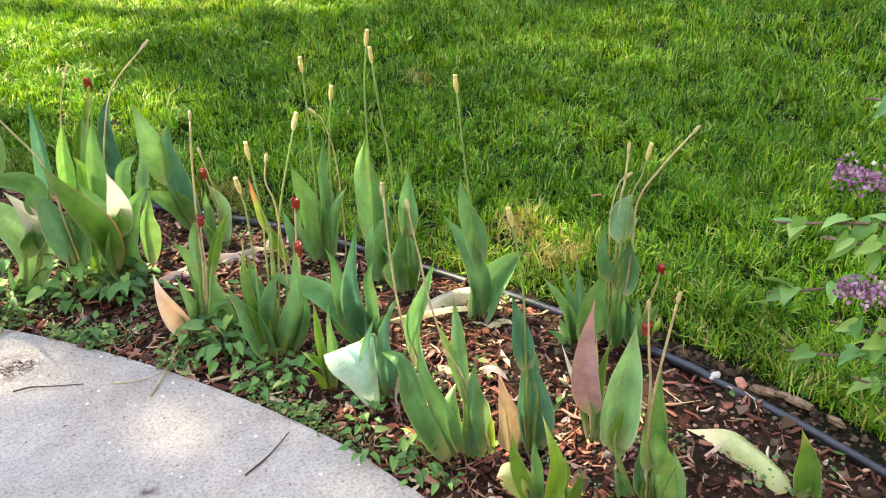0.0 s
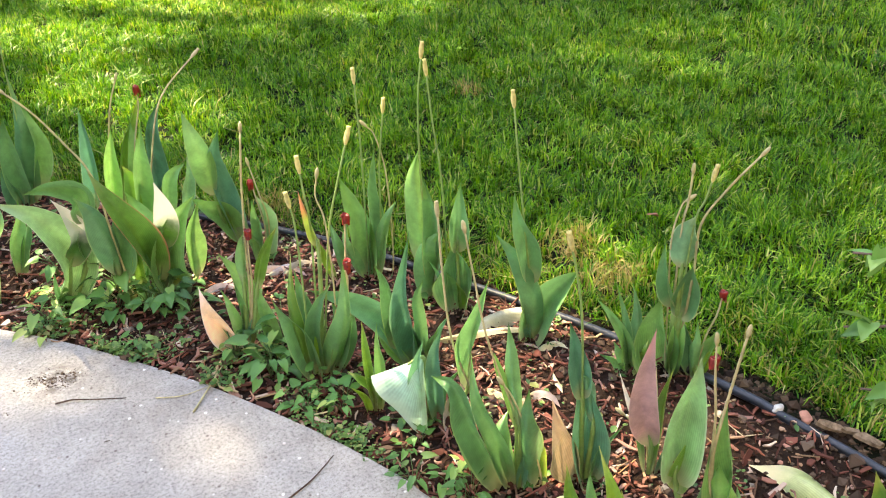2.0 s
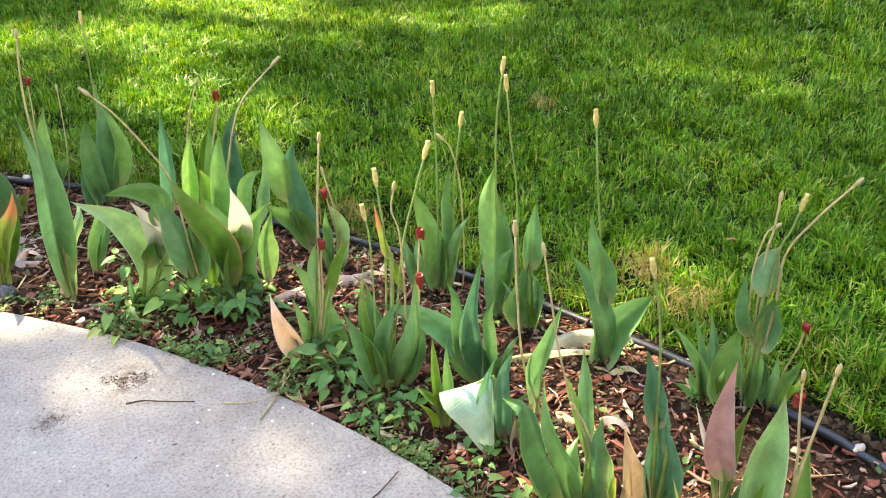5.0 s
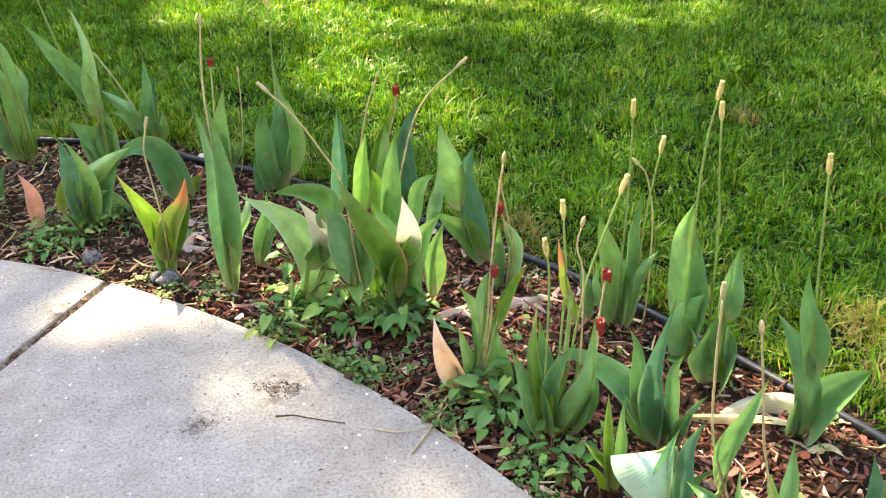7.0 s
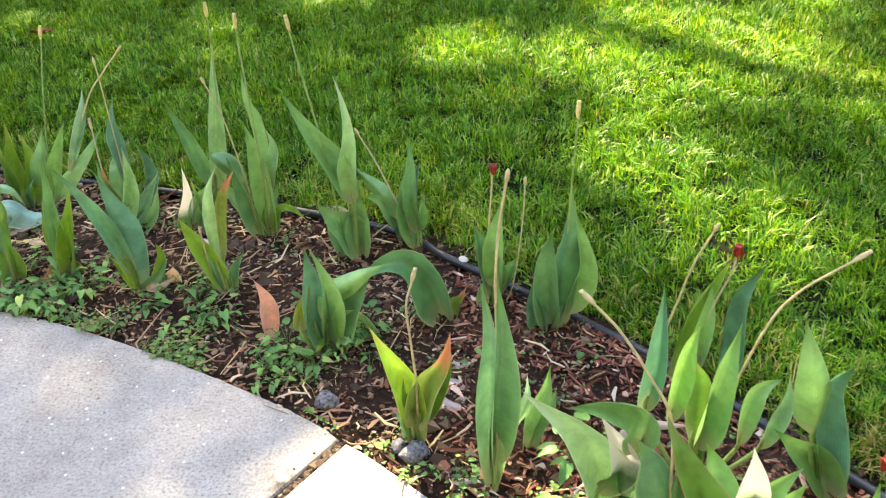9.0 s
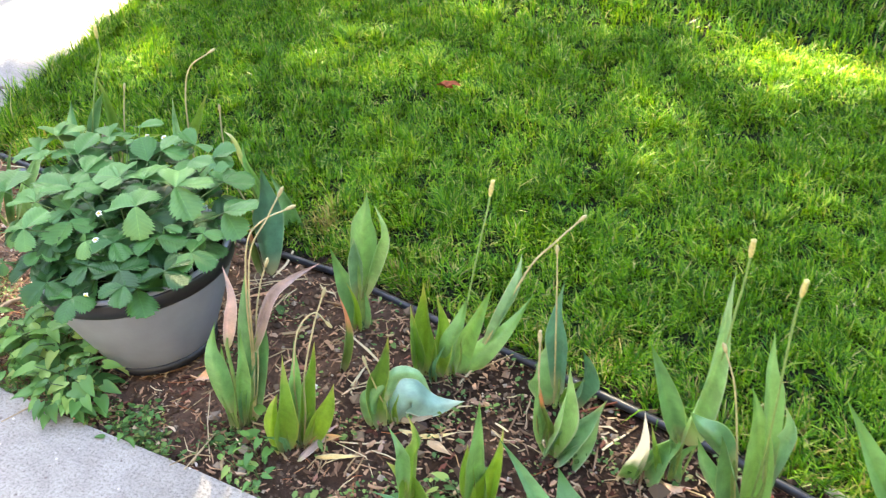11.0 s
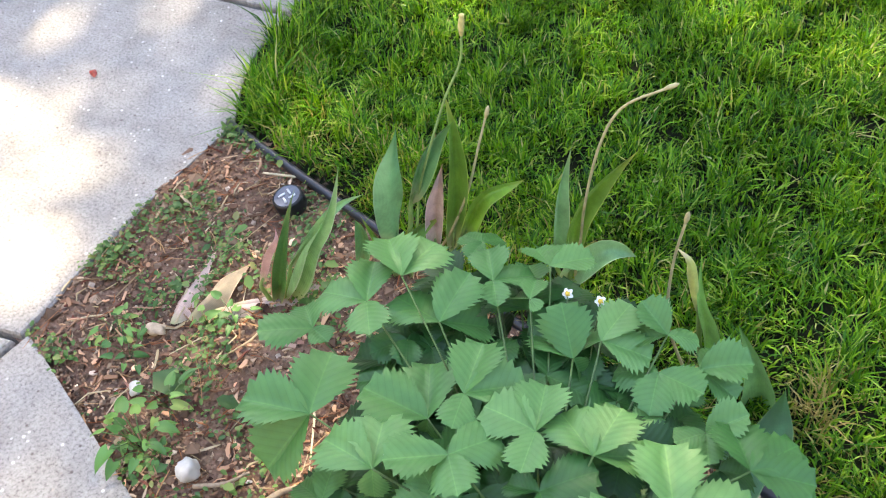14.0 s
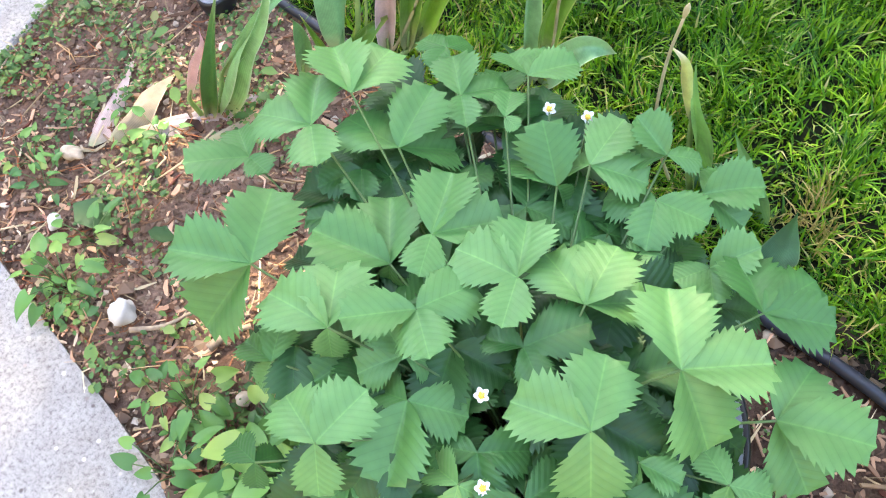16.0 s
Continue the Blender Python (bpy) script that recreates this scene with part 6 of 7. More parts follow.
def crumbs(name, pts, rng, size, material, label, category, base=None):
    """Small angular lumps."""
    verts, faces = [], []
    shape = [(1, 0, 0), (-1, 0, 0), (0, 1, 0), (0, -1, 0), (0, 0, 1), (0, 0, -1)]
    tri = [(0, 2, 4), (2, 1, 4), (1, 3, 4), (3, 0, 4), (2, 0, 5), (1, 2, 5), (3, 1, 5), (0, 3, 5)]
    for x, y in pts:
        r = size * rng.lognormal(0, 0.45)
        z = (soil_z(x, y) if base is None else base) + 0.3 * r
        n = len(verts)
        turn = Euler((rng.uniform(0, 6), rng.uniform(0, 6), rng.uniform(0, 6))).to_matrix()
        for s in shape:
            q = turn @ Vector(s)
            verts.append((x + q.x * r * rng.uniform(0.6, 1.2), y + q.y * r * rng.uniform(0.6, 1.2), z + 0.7 * q.z * r * rng.uniform(0.6, 1.2)))
        faces += [(n + a, n + b, n + c) for a, b, c in tri]
    return tagged(mesh_object(name, verts, faces, material, smooth=False), label, category, kind="stuff")


RED_MULCH = island_material("red_mulch", [(0.0, (0.018, 0.010, 0.008)), (0.35, (0.08, 0.030, 0.021)), (0.7, (0.22, 0.080, 0.058)), (0.92, (0.36, 0.19, 0.145)), (1.0, (0.60, 0.50, 0.42))], 0.85)
GREY_MULCH = island_material("grey_litter", [(0.0, (0.05, 0.030, 0.020)), (0.35, (0.15, 0.085, 0.055)), (0.7, (0.30, 0.19, 0.125)), (0.9, (0.42, 0.25, 0.16)), (1.0, (0.55, 0.43, 0.31))], 0.85, paling=True)
TAN_BITS = island_material("tan_bits", [(0.0, (0.16, 0.08, 0.05)), (0.4, (0.33, 0.19, 0.12)), (0.8, (0.48, 0.31, 0.20)), (1.0, (0.62, 0.48, 0.34))], 0.85)
STRAW = island_material("straw_bits", [(0.0, (0.26, 0.17, 0.10)), (0.5, (0.45, 0.34, 0.20)), (1.0, (0.66, 0.56, 0.38))], 0.8)
CLOD = island_material("soil_clods", [(0.0, (0.04, 0.027, 0.02)), (0.5, (0.095, 0.064, 0.047)), (0.9, (0.17, 0.125, 0.09)), (1.0, (0.32, 0.28, 0.24))], 0.95, paling=True)
right_side = lambda x, y: np.where((x > 2.45) & (y < 0.35), 0.45, 1.0) * np.where(x > 1.25, 1.0, np.where(x > 0.2, 0.12, 0.05))
left_side = lambda x, y: np.where(x > 1.2, 0.2, np.where(x < -0.9, 0.45, 1.0))
chips("bark_mulch", 9000, right_side, 0.019, 0.0052, 0.0026, RED_MULCH, "reddish brown shredded bark mulch on the soil", 3)
chips("plant_litter", 6000, left_side, 0.015, 0.0042, 0.002, GREY_MULCH, "brown and grey plant litter on the soil", 4)
chips("tan_litter", 2600, lambda x, y: np.where(x < -0.9, 1.0, np.where(x < 1.0, 0.22, 0.1)), 0.009, 0.0034, 0.002, TAN_BITS, "tan and rusty crumbled leaf bits on the soil", 14)
chips("straw_litter", 750, lambda x, y: np.where(x > 1.4, 0.35, 1.0), 0.045, 0.0028, 0.0018, STRAW, "pale dry stalk pieces on the soil", 5, 0.018)
for nm, cnt, sz, sd in (("soil_crumbs", 12000, 0.0042, 6), ("soil_clods", 1400, 0.009, 7)):
    p, r = scatter(cnt, lambda x, y: np.ones(len(x)), sd)
    crumbs(nm, p, r, sz, CLOD, "dark crumbly soil lumps", "soil")

DRY_CLOD = island_material("dry_crumbs", [(0.0, (0.10, 0.06, 0.042)), (0.5, (0.22, 0.14, 0.10)), (1.0, (0.40, 0.29, 0.21))], 0.95)
p, r = scatter(12000, lambda x, y: np.where(x < -0.7, 1.0, 0.04), 31)
crumbs("dry_soil_crumbs", p, r, 0.0032, DRY_CLOD, "dry tan crumbly soil", "soil")
chips("rusty_needles", 900, lambda x, y: np.where(x < -0.9, 1.0, 0.1), 0.030, 0.0016, 0.0012, island_material("rusty_needles", [(0.0, (0.22, 0.07, 0.03)), (0.6, (0.38, 0.15, 0.07)), (1.0, (0.55, 0.38, 0.2))], 0.8), "rusty dry needles and stems on the soil", 33)

r = np.random.default_rng(41)
pick = r.integers(1, len(TUBE_LINE) - 1, 6000)
along, step_out = TUBE_LINE[pick], r.uniform(0.006, 0.07, 6000)
ahead = TUBE_LINE[pick + 1] - TUBE_LINE[pick - 1]
ahead = ahead / np.linalg.norm(ahead, axis=1)[:, None]
cand = along + ahead * r.uniform(-0.03, 0.03, 6000)[:, None]
side_a = cand + np.stack([-ahead[:, 1], ahead[:, 0]], -1) * step_out[:, None]
side_b = cand - np.stack([-ahead[:, 1], ahead[:, 0]], -1) * step_out[:, None]
in_a = inside(LAWN, side_a[:, 0], side_a[:, 1])
strip = np.where(in_a[:, None], side_a, side_b)
crumbs("edge_crumbs", [(float(a), float(b)) for a, b in strip], r, 0.0055, island_material("edge_soil", [(0.0, (0.012, 0.008, 0.006)), (0.7, (0.05, 0.032, 0.022)), (1.0, (0.13, 0.09, 0.06))], 0.95), "dark soil in the cut along the lawn", "soil", base=-0.010)

# ---- weeds ----
WEED = island_material("weed_leaf", [(0.0, (0.06, 0.17, 0.04)), (0.5, (0.11, 0.27, 0.06)), (0.85, (0.18, 0.36, 0.08)), (1.0, (0.36, 0.46, 0.12))], 0.5, 0.25, object_random=True)
CREEP = island_material("creeper_leaf", [(0.0, (0.05, 0.13, 0.03)), (0.5, (0.095, 0.20, 0.045)), (0.85, (0.16, 0.28, 0.06)), (1.0, (0.30, 0.30, 0.10))], 0.5, 0.3)


def heart_leaf_mesh(name, point):
    verts, faces = [], []
    rows = 8
    for i in range(rows + 1):
        s = i / rows
        hw = 0.62 * ((s + 0.03) ** (0.42 * point)) * (1 - s) ** 0.95 if i < rows else 0.0
        for k in range(5):
            v = k / 2 - 1
            back = -0.14 * abs(v) * (1 - s) ** 2
            verts.append((s + back, v * hw, 0.16 * abs(v) * hw * 2 - 0.28 * s * s + 0.02 * math.sin(7 * s + 3 * v)))
    for i in range(rows):
        for k in range(4):
            a = i * 5 + k
            faces.append((a, a + 1, a + 6, a + 5))
    me = bpy.data.meshes.new(name)
    me.from_pydata(verts, [], faces)
    me.polygons.foreach_set("use_smooth", [True] * len(faces))
    me.materials.append(WEED)
    return me


HEARTS = [heart_leaf_mesh("leaf", q) for q in (0.62, 0.75, 0.9)]


def weed(seed, count, height, size):
    rng = random.Random(seed)
    root = tagged(new("weed_sprig"), "green broad-leaved weed sprig growing in the soil", "weed", "weeds along the walk")
    for k in range(count):
        w = k * 2.4 + rng.uniform(-0.4, 0.4)
        r, h = rng.uniform(0.012, 0.05) * size / 0.03, height * rng.uniform(0.35, 1.0)
        end = Vector((r * math.cos(w), r * math.sin(w), h))
        v, f = sweep([(0, 0, -0.01), (end.x * 0.4, end.y * 0.4, h * 0.7), tuple(end)], [0.0011] * 3, 4)
        stalk = mesh_object("stalk", v, f, PETIOLE, root)
        ob = new("leaf", rng.choice(HEARTS))
        ob.parent = stalk
        sz = size * rng.uniform(0.7, 1.3)
        ob.matrix_local = Matrix.Translation(end) @ Euler((rng.uniform(-0.4, 0.4), rng.uniform(-0.25, 0.35), w + rng.uniform(-0.5, 0.5))).to_matrix().to_4x4() @ Matrix.Diagonal((sz, sz, sz, 1))
    return root


KINDS = [weed(1, 8, 0.055, 0.030), weed(2, 11, 0.085, 0.034), weed(3, 6, 0.040, 0.026), weed(4, 9, 0.07, 0.038), weed(5, 7, 0.05, 0.032)]
WEED_SPOTS = [((1.54, 1.33), 0.11, 10, 1.2), ((1.64, 1.18), 0.10, 11, 1.25), ((1.86, 0.88), 0.09, 8, 1.15), ((1.94, 0.70), 0.08, 7, 0.9), ((2.02, 0.50), 0.07, 7, 0.8),
              ((2.11, 0.31), 0.07, 6, 0.8), ((-0.23, 2.05), 0.07, 5, 1.0), ((0.14, 2.04), 0.10, 9, 0.9), ((0.32, 2.03), 0.10, 10, 1.0), ((0.55, 1.96), 0.10, 8, 0.9),
              ((-0.96, 2.15), 0.09, 18, 1.75), ((-0.78, 2.12), 0.07, 11, 1.7), ((-1.16, 2.17), 0.07, 6, 1.0), ((-1.46, 2.25), 0.05, 4, 1.1), ((1.01, 1.80), 0.10, 9, 0.9), ((0.84, 1.75), 0.09, 7, 0.8),
              ((-1.70, 2.36), 0.08, 5, 0.6), ((-0.55, 2.07), 0.08, 5, 0.7), ((1.30, 1.42), 0.10, 7, 0.5), ((-1.60, 2.50), 0.06, 3, 0.8)]
rng = random.Random(5)
spots = [(cx + rng.gauss(0, sp * 0.6), cy + rng.gauss(0, sp * 0.6), k * rng.uniform(0.6, 1.05)) for (cx, cy), sp, cnt, k in WEED_SPOTS for _ in range(cnt)]
spots = [s for s in spots if inside(BED, np.array([s[0]]), np.array([s[1]]))[0] and math.hypot(s[0] - POT.x, s[1] - POT.y) > 0.16]
for i, (x, y, k) in enumerate(spots):
    src = KINDS[i % 5]
    m = pose(x, y, soil_z(x, y), rng.uniform(-8, 8), rng.uniform(-8, 8), rng.uniform(0, 360))
    if i < 5:
        src.matrix_basis = m
        src.scale = (k, k, k)
    else:
        c = copy_thing(src, m)
        c.scale = (k, k, k)


def creepers(count, keep, seed):
    """Tiny low leaves that carpet the edges."""
    pts, r = scatter(count, keep, seed)
    verts, faces = [], []
    for x, y in pts:
        sz, w, z = 0.0058 * r.lognormal(0, 0.5), r.uniform(0, 6.28), soil_z(x, y) + r.uniform(0.004, 0.026)
        tilt = r.normal(0, 0.35)
        n = len(verts)
        for u, v in ((0, 0), (0.5, 0.42), (1, 0.3), (1.25, 0), (1, -0.3), (0.5, -0.42)):
            verts.append((x + sz * (u * math.cos(w) - v * math.sin(w)), y + sz * (u * math.sin(w) + v * math.cos(w)), z + sz * (u * tilt + 0.35 * abs(v))))
        faces += [(n, n + 1, n + 2, n + 3), (n, n + 3, n + 4, n + 5)]
    return tagged(mesh_object("ground_cover", verts, faces, CREEP), "tiny green creeping ground cover on the soil", "ground cover", kind="stuff")


def creeper_density(x, y):
    d, b = away(WALK_EDGE, x, y), away(BACK_EDGE, x, y)
    patchy = 0.18 + 2.0 * np.array([noise.noise((p * 7, q * 7, 9.0)) for p, q in zip(x, y)])
    near = np.maximum(np.maximum(np.exp(-d / 0.07), np.exp(-b / 0.16)), np.where(x < -1.0, 0.25, 0.05))
    return np.maximum(0.0, near * patchy) * np.where(x < -0.9, 0.9, 1.0)


creepers(15000, creeper_density, 21)


# ---- stones and oddments ----
def stone(x, y, z, size, material, label, name="stone", seed=0):
    bm = bmesh.new()
    bmesh.ops.create_icosphere(bm, subdivisions=3, radius=1.0)
    for q in bm.verts:
        k = 1 + 0.34 * noise.noise(q.co * 1.3 + Vector((seed * 3.1, 0, 0))) + 0.16 * noise.noise(q.co * 3.4 + Vector((0, seed, 0)))
        q.co = Vector((q.co.x * size[0], q.co.y * size[1], q.co.z * size[2])) * k
    me = bpy.data.meshes.new(name)
    bm.to_mesh(me)
    bm.free()
    me.materials.append(material)
    me.polygons.foreach_set("use_smooth", [True] * len(me.polygons))
    ob = new(name, me)
    ob.matrix_world = pose(x, y, z, 0, 0, seed * 47 % 360)
    return tagged(ob, label, "stone")


GREY_STONE = plain_material("grey_stone", (0.13, 0.13, 0.145), 0.85, 0.9, 110, relief=0.006)
WHITE_STONE = plain_material("white_stone", (0.56, 0.53, 0.48), 0.7, 0.15, 40, relief=0.002)
RED_STONE = plain_material("red_stone", (0.42, 0.20, 0.14), 0.85, 0.3, 60, relief=0.003)
TAN_STONE = plain_material("tan_stone", (0.48, 0.38, 0.28), 0.85, 0.3, 50, relief=0.003)
stone(1.20, 1.495, 0.004, (0.030, 0.022, 0.018), GREY_STONE, "rough dark grey stone at the edge of the walk", seed=1)
stone(1.165, 1.515, 0.002, (0.018, 0.014, 0.012), GREY_STONE, "small rough dark grey stone beside another", seed=2)
stone(1.00, 1.635, 0.006, (0.026, 0.022, 0.020), GREY_STONE, "rounded blue-grey stone among weeds", seed=3)
stone(2.73, 0.24, 0.001, (0.014, 0.009, 0.007), WHITE_STONE, "white angular stone beside the edging tube", seed=4)
stone(2.76, 0.195, 0.001, (0.019, 0.011, 0.007), RED_STONE, "reddish brick fragment beside the edging tube", seed=5)
stone(-1.345, 2.243, 0.012, (0.022, 0.020, 0.018), WHITE_STONE, "smooth white round pebble on the soil", seed=6)
stone(-1.555, 2.305, 0.000, (0.014, 0.012, 0.009), WHITE_STONE, "small white pebble on the soil", seed=7)
stone(-1.628, 2.415, 0.000, (0.020, 0.014, 0.009), TAN_STONE, "flat tan pebble on the soil", seed=8)
stone(-1.11, 2.24, 0.000, (0.012, 0.011, 0.010), TAN_STONE, "small tan pebble beside the pot", seed=9)
stone(1.26, 2.15, 0.004, (0.013, 0.012, 0.010), WHITE_STONE, "white pebble near the edging tube", seed=10)
rng = random.Random(77)
for k in range(46):
    x, y = rng.uniform(-1.9, 2.75), rng.uniform(0.0, 2.85)
    if inside(BED, np.array([x]), np.array([y]))[0] and math.hypot(x - POT.x, y - POT.y) > 0.2:
        s = rng.uniform(0.004, 0.009)
        stone(x, y, soil_z(x, y) + 0.3 * s, (s * 1.3, s, s * 0.8), rng.choice((WHITE_STONE, TAN_STONE, TAN_STONE, GREY_STONE)), "small pebble lying on the soil", "pebble", k + 20)

WOOD = plain_material("weathered_wood", (0.36, 0.27, 0.19), 0.85, 0.4, 70, relief=0.002)
OLD_BARK = plain_material("old_bark", (0.20, 0.14, 0.09), 0.9, 0.55, 90, relief=0.004)
TWIG = plain_material("twig_bark", (0.085, 0.055, 0.042), 0.85, 0.4, 90)


def twig(points, r, material, label, name="twig", category="twig"):
    path = spline(points, 6)
    v, f = sweep(path, [r * (1.1 - 0.6 * i / len(path)) for i in range(len(path))], 6)
    return tagged(mesh_object(name, v, f, material), label, category)


twig([(1.44, 0.94, 0.004), (1.475, 0.933, 0.006), (1.51, 0.918, 0.004), (1.575, 0.89, 0.003)], 0.0018, TWIG, "thin curved dark twig lying on the walk")
twig([(1.79, 0.465, 0.003), (1.845, 0.49, 0.004), (1.90, 0.53, 0.003)], 0.0018, TWIG, "thin straight dark twig lying on the walk")
twig([(1.69, 0.78, 0.003), (1.735, 0.835, 0.006), (1.78, 0.89, 0.010)], 0.0022, STEM_DRY, "flat dry straw stalk lying over the walk's edge", "straw_stalk", "straw")
twig([(1.63, 0.86, 0.003), (1.68, 0.84, 0.004), (1.735, 0.84, 0.006)], 0.0012, STEM_DRY, "fine dry straw lying on the walk", "straw_stalk", "straw")
twig([(-1.20, 2.27, 0.006), (-1.19, 2.30, 0.010), (-1.17, 2.33, 0.008)], 0.0075, WOOD, "short weathered grey wood piece", "wood_chip", "wood chip")
twig([(-1.32, 2.23, 0.004), (-1.28, 2.26, 0.008), (-1.26, 2.30, 0.006)], 0.0045, WOOD, "thin weathered grey wood sliver", "wood_chip", "wood chip")


def bark_piece(x, y, size, seed):
    """A thin, jagged, curled plate."""
    r = random.Random(seed)
    bm = bmesh.new()
    rim = [(size * (0.8 + 0.35 * r.random()) * math.cos(q * 0.7), 0.42 * size * (0.7 + 0.6 * r.random()) * math.sin(q * 0.7)) for q in range(9)]
    low = [bm.verts.new((a, b, 0.35 * b * b / size)) for a, b in rim]
    high = [bm.verts.new((a * 0.96, b * 0.94, 0.005 + 0.35 * b * b / size + 0.006 * r.random())) for a, b in rim]
    bm.faces.new(low[::-1])
    bm.faces.new(high)
    for q in range(9):
        bm.faces.new((low[q], low[(q + 1) % 9], high[(q + 1) % 9], high[q]))
    me = bpy.data.meshes.new("bark_piece")
    bm.to_mesh(me)
    bm.free()
    me.materials.append(OLD_BARK)
    ob = new("bark_piece", me)
    ob.matrix_world = pose(x, y, 0.004, r.uniform(-14, 14), r.uniform(-14, 14), -65 + r.uniform(-25, 25))
    tagged(ob, "flat split bark piece beside the edging tube", "bark")


for k, (bx, by, bl) in enumerate(((2.775, 0.150, 0.026), (2.812, 0.085, 0.030), (2.832, 0.015, 0.022), (2.80, 0.12, 0.018))):
    bark_piece(bx, by, bl, k)

# dirt on the walk
for cx, cy, n, sp, sd in ((1.465, 1.02, 150, 0.026, 1), (1.425, 1.035, 60, 0.02, 4), (1.29, 0.95, 60, 0.024, 2), (1.52, 0.78, 5, 0.003, 3), (1.60, 0.45, 6, 0.1, 5), (1.3, 1.2, 8, 0.15, 6), (1.75, 0.55, 5, 0.1, 7)):
    r = np.random.default_rng(sd)
    crumbs("dirt_crumbs", [(cx + r.normal(0, sp), cy + r.normal(0, sp * 0.7)) for _ in range(2 * n)], r, 0.0013, CLOD, "dark dirt crumbs lying on the walk", "dirt", base=0.0)

r = np.random.default_rng(12)
crumbs("joint_dirt", [(1.05 + joint_dir[0] * q + r.normal(0, 0.004), 1.53 + joint_dir[1] * q + r.normal(0, 0.004)) for q in r.uniform(0.0, 1.7, 1800)], r, 0.0045, CLOD, "dark crumbly dirt packed in the joint of the walk", "dirt", base=-0.012)
r = np.random.default_rng(13)
crumbs("joint_grit", [(1.05 + joint_dir[0] * q + r.normal(0, 0.013), 1.53 + joint_dir[1] * q + r.normal(0, 0.013)) for q in r.uniform(0.0, 1.7, 500)], r, 0.0014, CLOD, "loose brown grit beside the joint of the walk", "dirt", base=0.0)

# petals and coloured leaves
RUSSET = plain_material("russet_leaf", (0.26, 0.055, 0.012), 0.7, 0.4, 60)
for x, y, z, ln, m, lab in ((-2.372, 2.873, 0.003, 0.034, PETAL, "red petal lying on the walk"), (-0.534, 3.693, 0.05, 0.075, RUSSET, "russet dry leaf caught in the lawn"),
                            (-0.50, 3.70, 0.05, 0.06, RUSSET, "russet dry leaf caught in the lawn"),
                            (2.91, 0.90, 0.055, 0.034, RED_STONE, "orange-red petal caught in the lawn"), (-2.15, 3.75, 0.003, 0.03, PETAL, "red petal lying on the walk")):
    r = random.Random(int(ln * 9999))
    v, f, uv = blade([(-ln / 2, 0, 0.0), (0, 0.004, 0.006), (ln / 2, 0, 0.002)], ln * 0.6, (0.1, -0.2, 1), 0.5, 0.3, 0.4, r, 6, 4)
    ob = mesh_object("petal_fallen" if m is PETAL else "leaf_fallen", v, f, m, uvs=uv)
    ob.matrix_world = pose(x, y, z, 0, 0, r.uniform(0, 180))
    tagged(ob, lab, "petal" if "petal" in lab else "fallen leaf")

# valve cap by the tube
CAP_TOP = plain_material("cap_top", (0.10, 0.11, 0.14), 0.35, 0.2, 60)
MARK = plain_material("cap_mark", (0.62, 0.64, 0.68), 0.5, 0.1, 60)
cap = tagged(new("sprinkler_cap"), "round black plastic sprinkler cap in the soil", "sprinkler")
cap.matrix_world = pose(-1.635, 2.802, -0.012, 8, -6, 20)
v, f = lathe([(0.0, 0.0), (0.031, 0.0), (0.033, 0.004), (0.033, 0.034), (0.031, 0.037), (0.028, 0.038)], 32)
mesh_object("cap_body", v, f, POT_BLACK, cap)
v, f = lathe([(0.0285, 0.0375), (0.026, 0.0365), (0.0, 0.0365)], 32)
mesh_object("cap_lid", v, f, CAP_TOP, cap, "dark grey lid")
for k in range(4):
    bm = bmesh.new()
    bmesh.ops.create_cube(bm, size=1.0, matrix=pose(0.012 * math.cos(k * 1.571), 0.012 * math.sin(k * 1.571), 0.038, 0, 0, k * 90 + 45) @ Matrix.Diagonal((0.016, 0.0045, 0.0016, 1)))
    part("lid_mark", bm, MARK, cap, "pale raised mark")

# ---- tarpaulin heap on the far slab ----
TARP = plain_material("tarp_silver", (0.25, 0.205, 0.215), 0.34, 0.55, 9, relief=0.006)
TARP_GREEN = plain_material("tarp_green", (0.05, 0.11, 0.085), 0.5, 0.2, 20)
tarp = tagged(new("tarpaulin"), "crumpled silver-brown plastic tarpaulin spread over the walk", "tarpaulin")
hem = spline([(-4.7, 2.15), (-3.9, 2.35), (-3.35, 2.55), (-3.02, 2.78), (-2.90, 2.96), (-2.87, 3.12), (-2.96, 3.25), (-2.88, 3.34), (-2.93, 3.55), (-3.05, 3.78), (-3.35, 4.1), (-3.8, 4.5), (-4.7, 4.9)], 10)


def tarp_sheet(rows, lift, drop=0.0):
    centre = np.array((-4.6, 3.5))
    verts, faces = [], []
    for i in range(rows + 1):
        s = i / rows
        for j, p in enumerate(hem):
            q = p + (centre - p) * s * 0.9
            d = np.linalg.norm(p - q)
            ridge = abs(noise.noise((q[0] * 3.2, q[1] * 3.2, 1.0))) * 0.10 + abs(noise.noise((q[0] * 8 + q[1] * 3, q[1] * 11, 4.0))) * 0.07 + abs(noise.noise((q[0] * 26, q[1] * 20, 7.0))) * 0.032
            z = lift + min(1.0, d / 0.5) * 0.12 + ridge * min(1.0, 0.25 + d / 0.25) - drop
            verts.append((q[0], q[1], max(z, 0.004)))
    m = len(hem)
    for i in range(rows):
        for j in range(m - 1):
            faces.append((i * m + j, i * m + j + 1, (i + 1) * m + j + 1, (i + 1) * m + j))
    return verts, faces


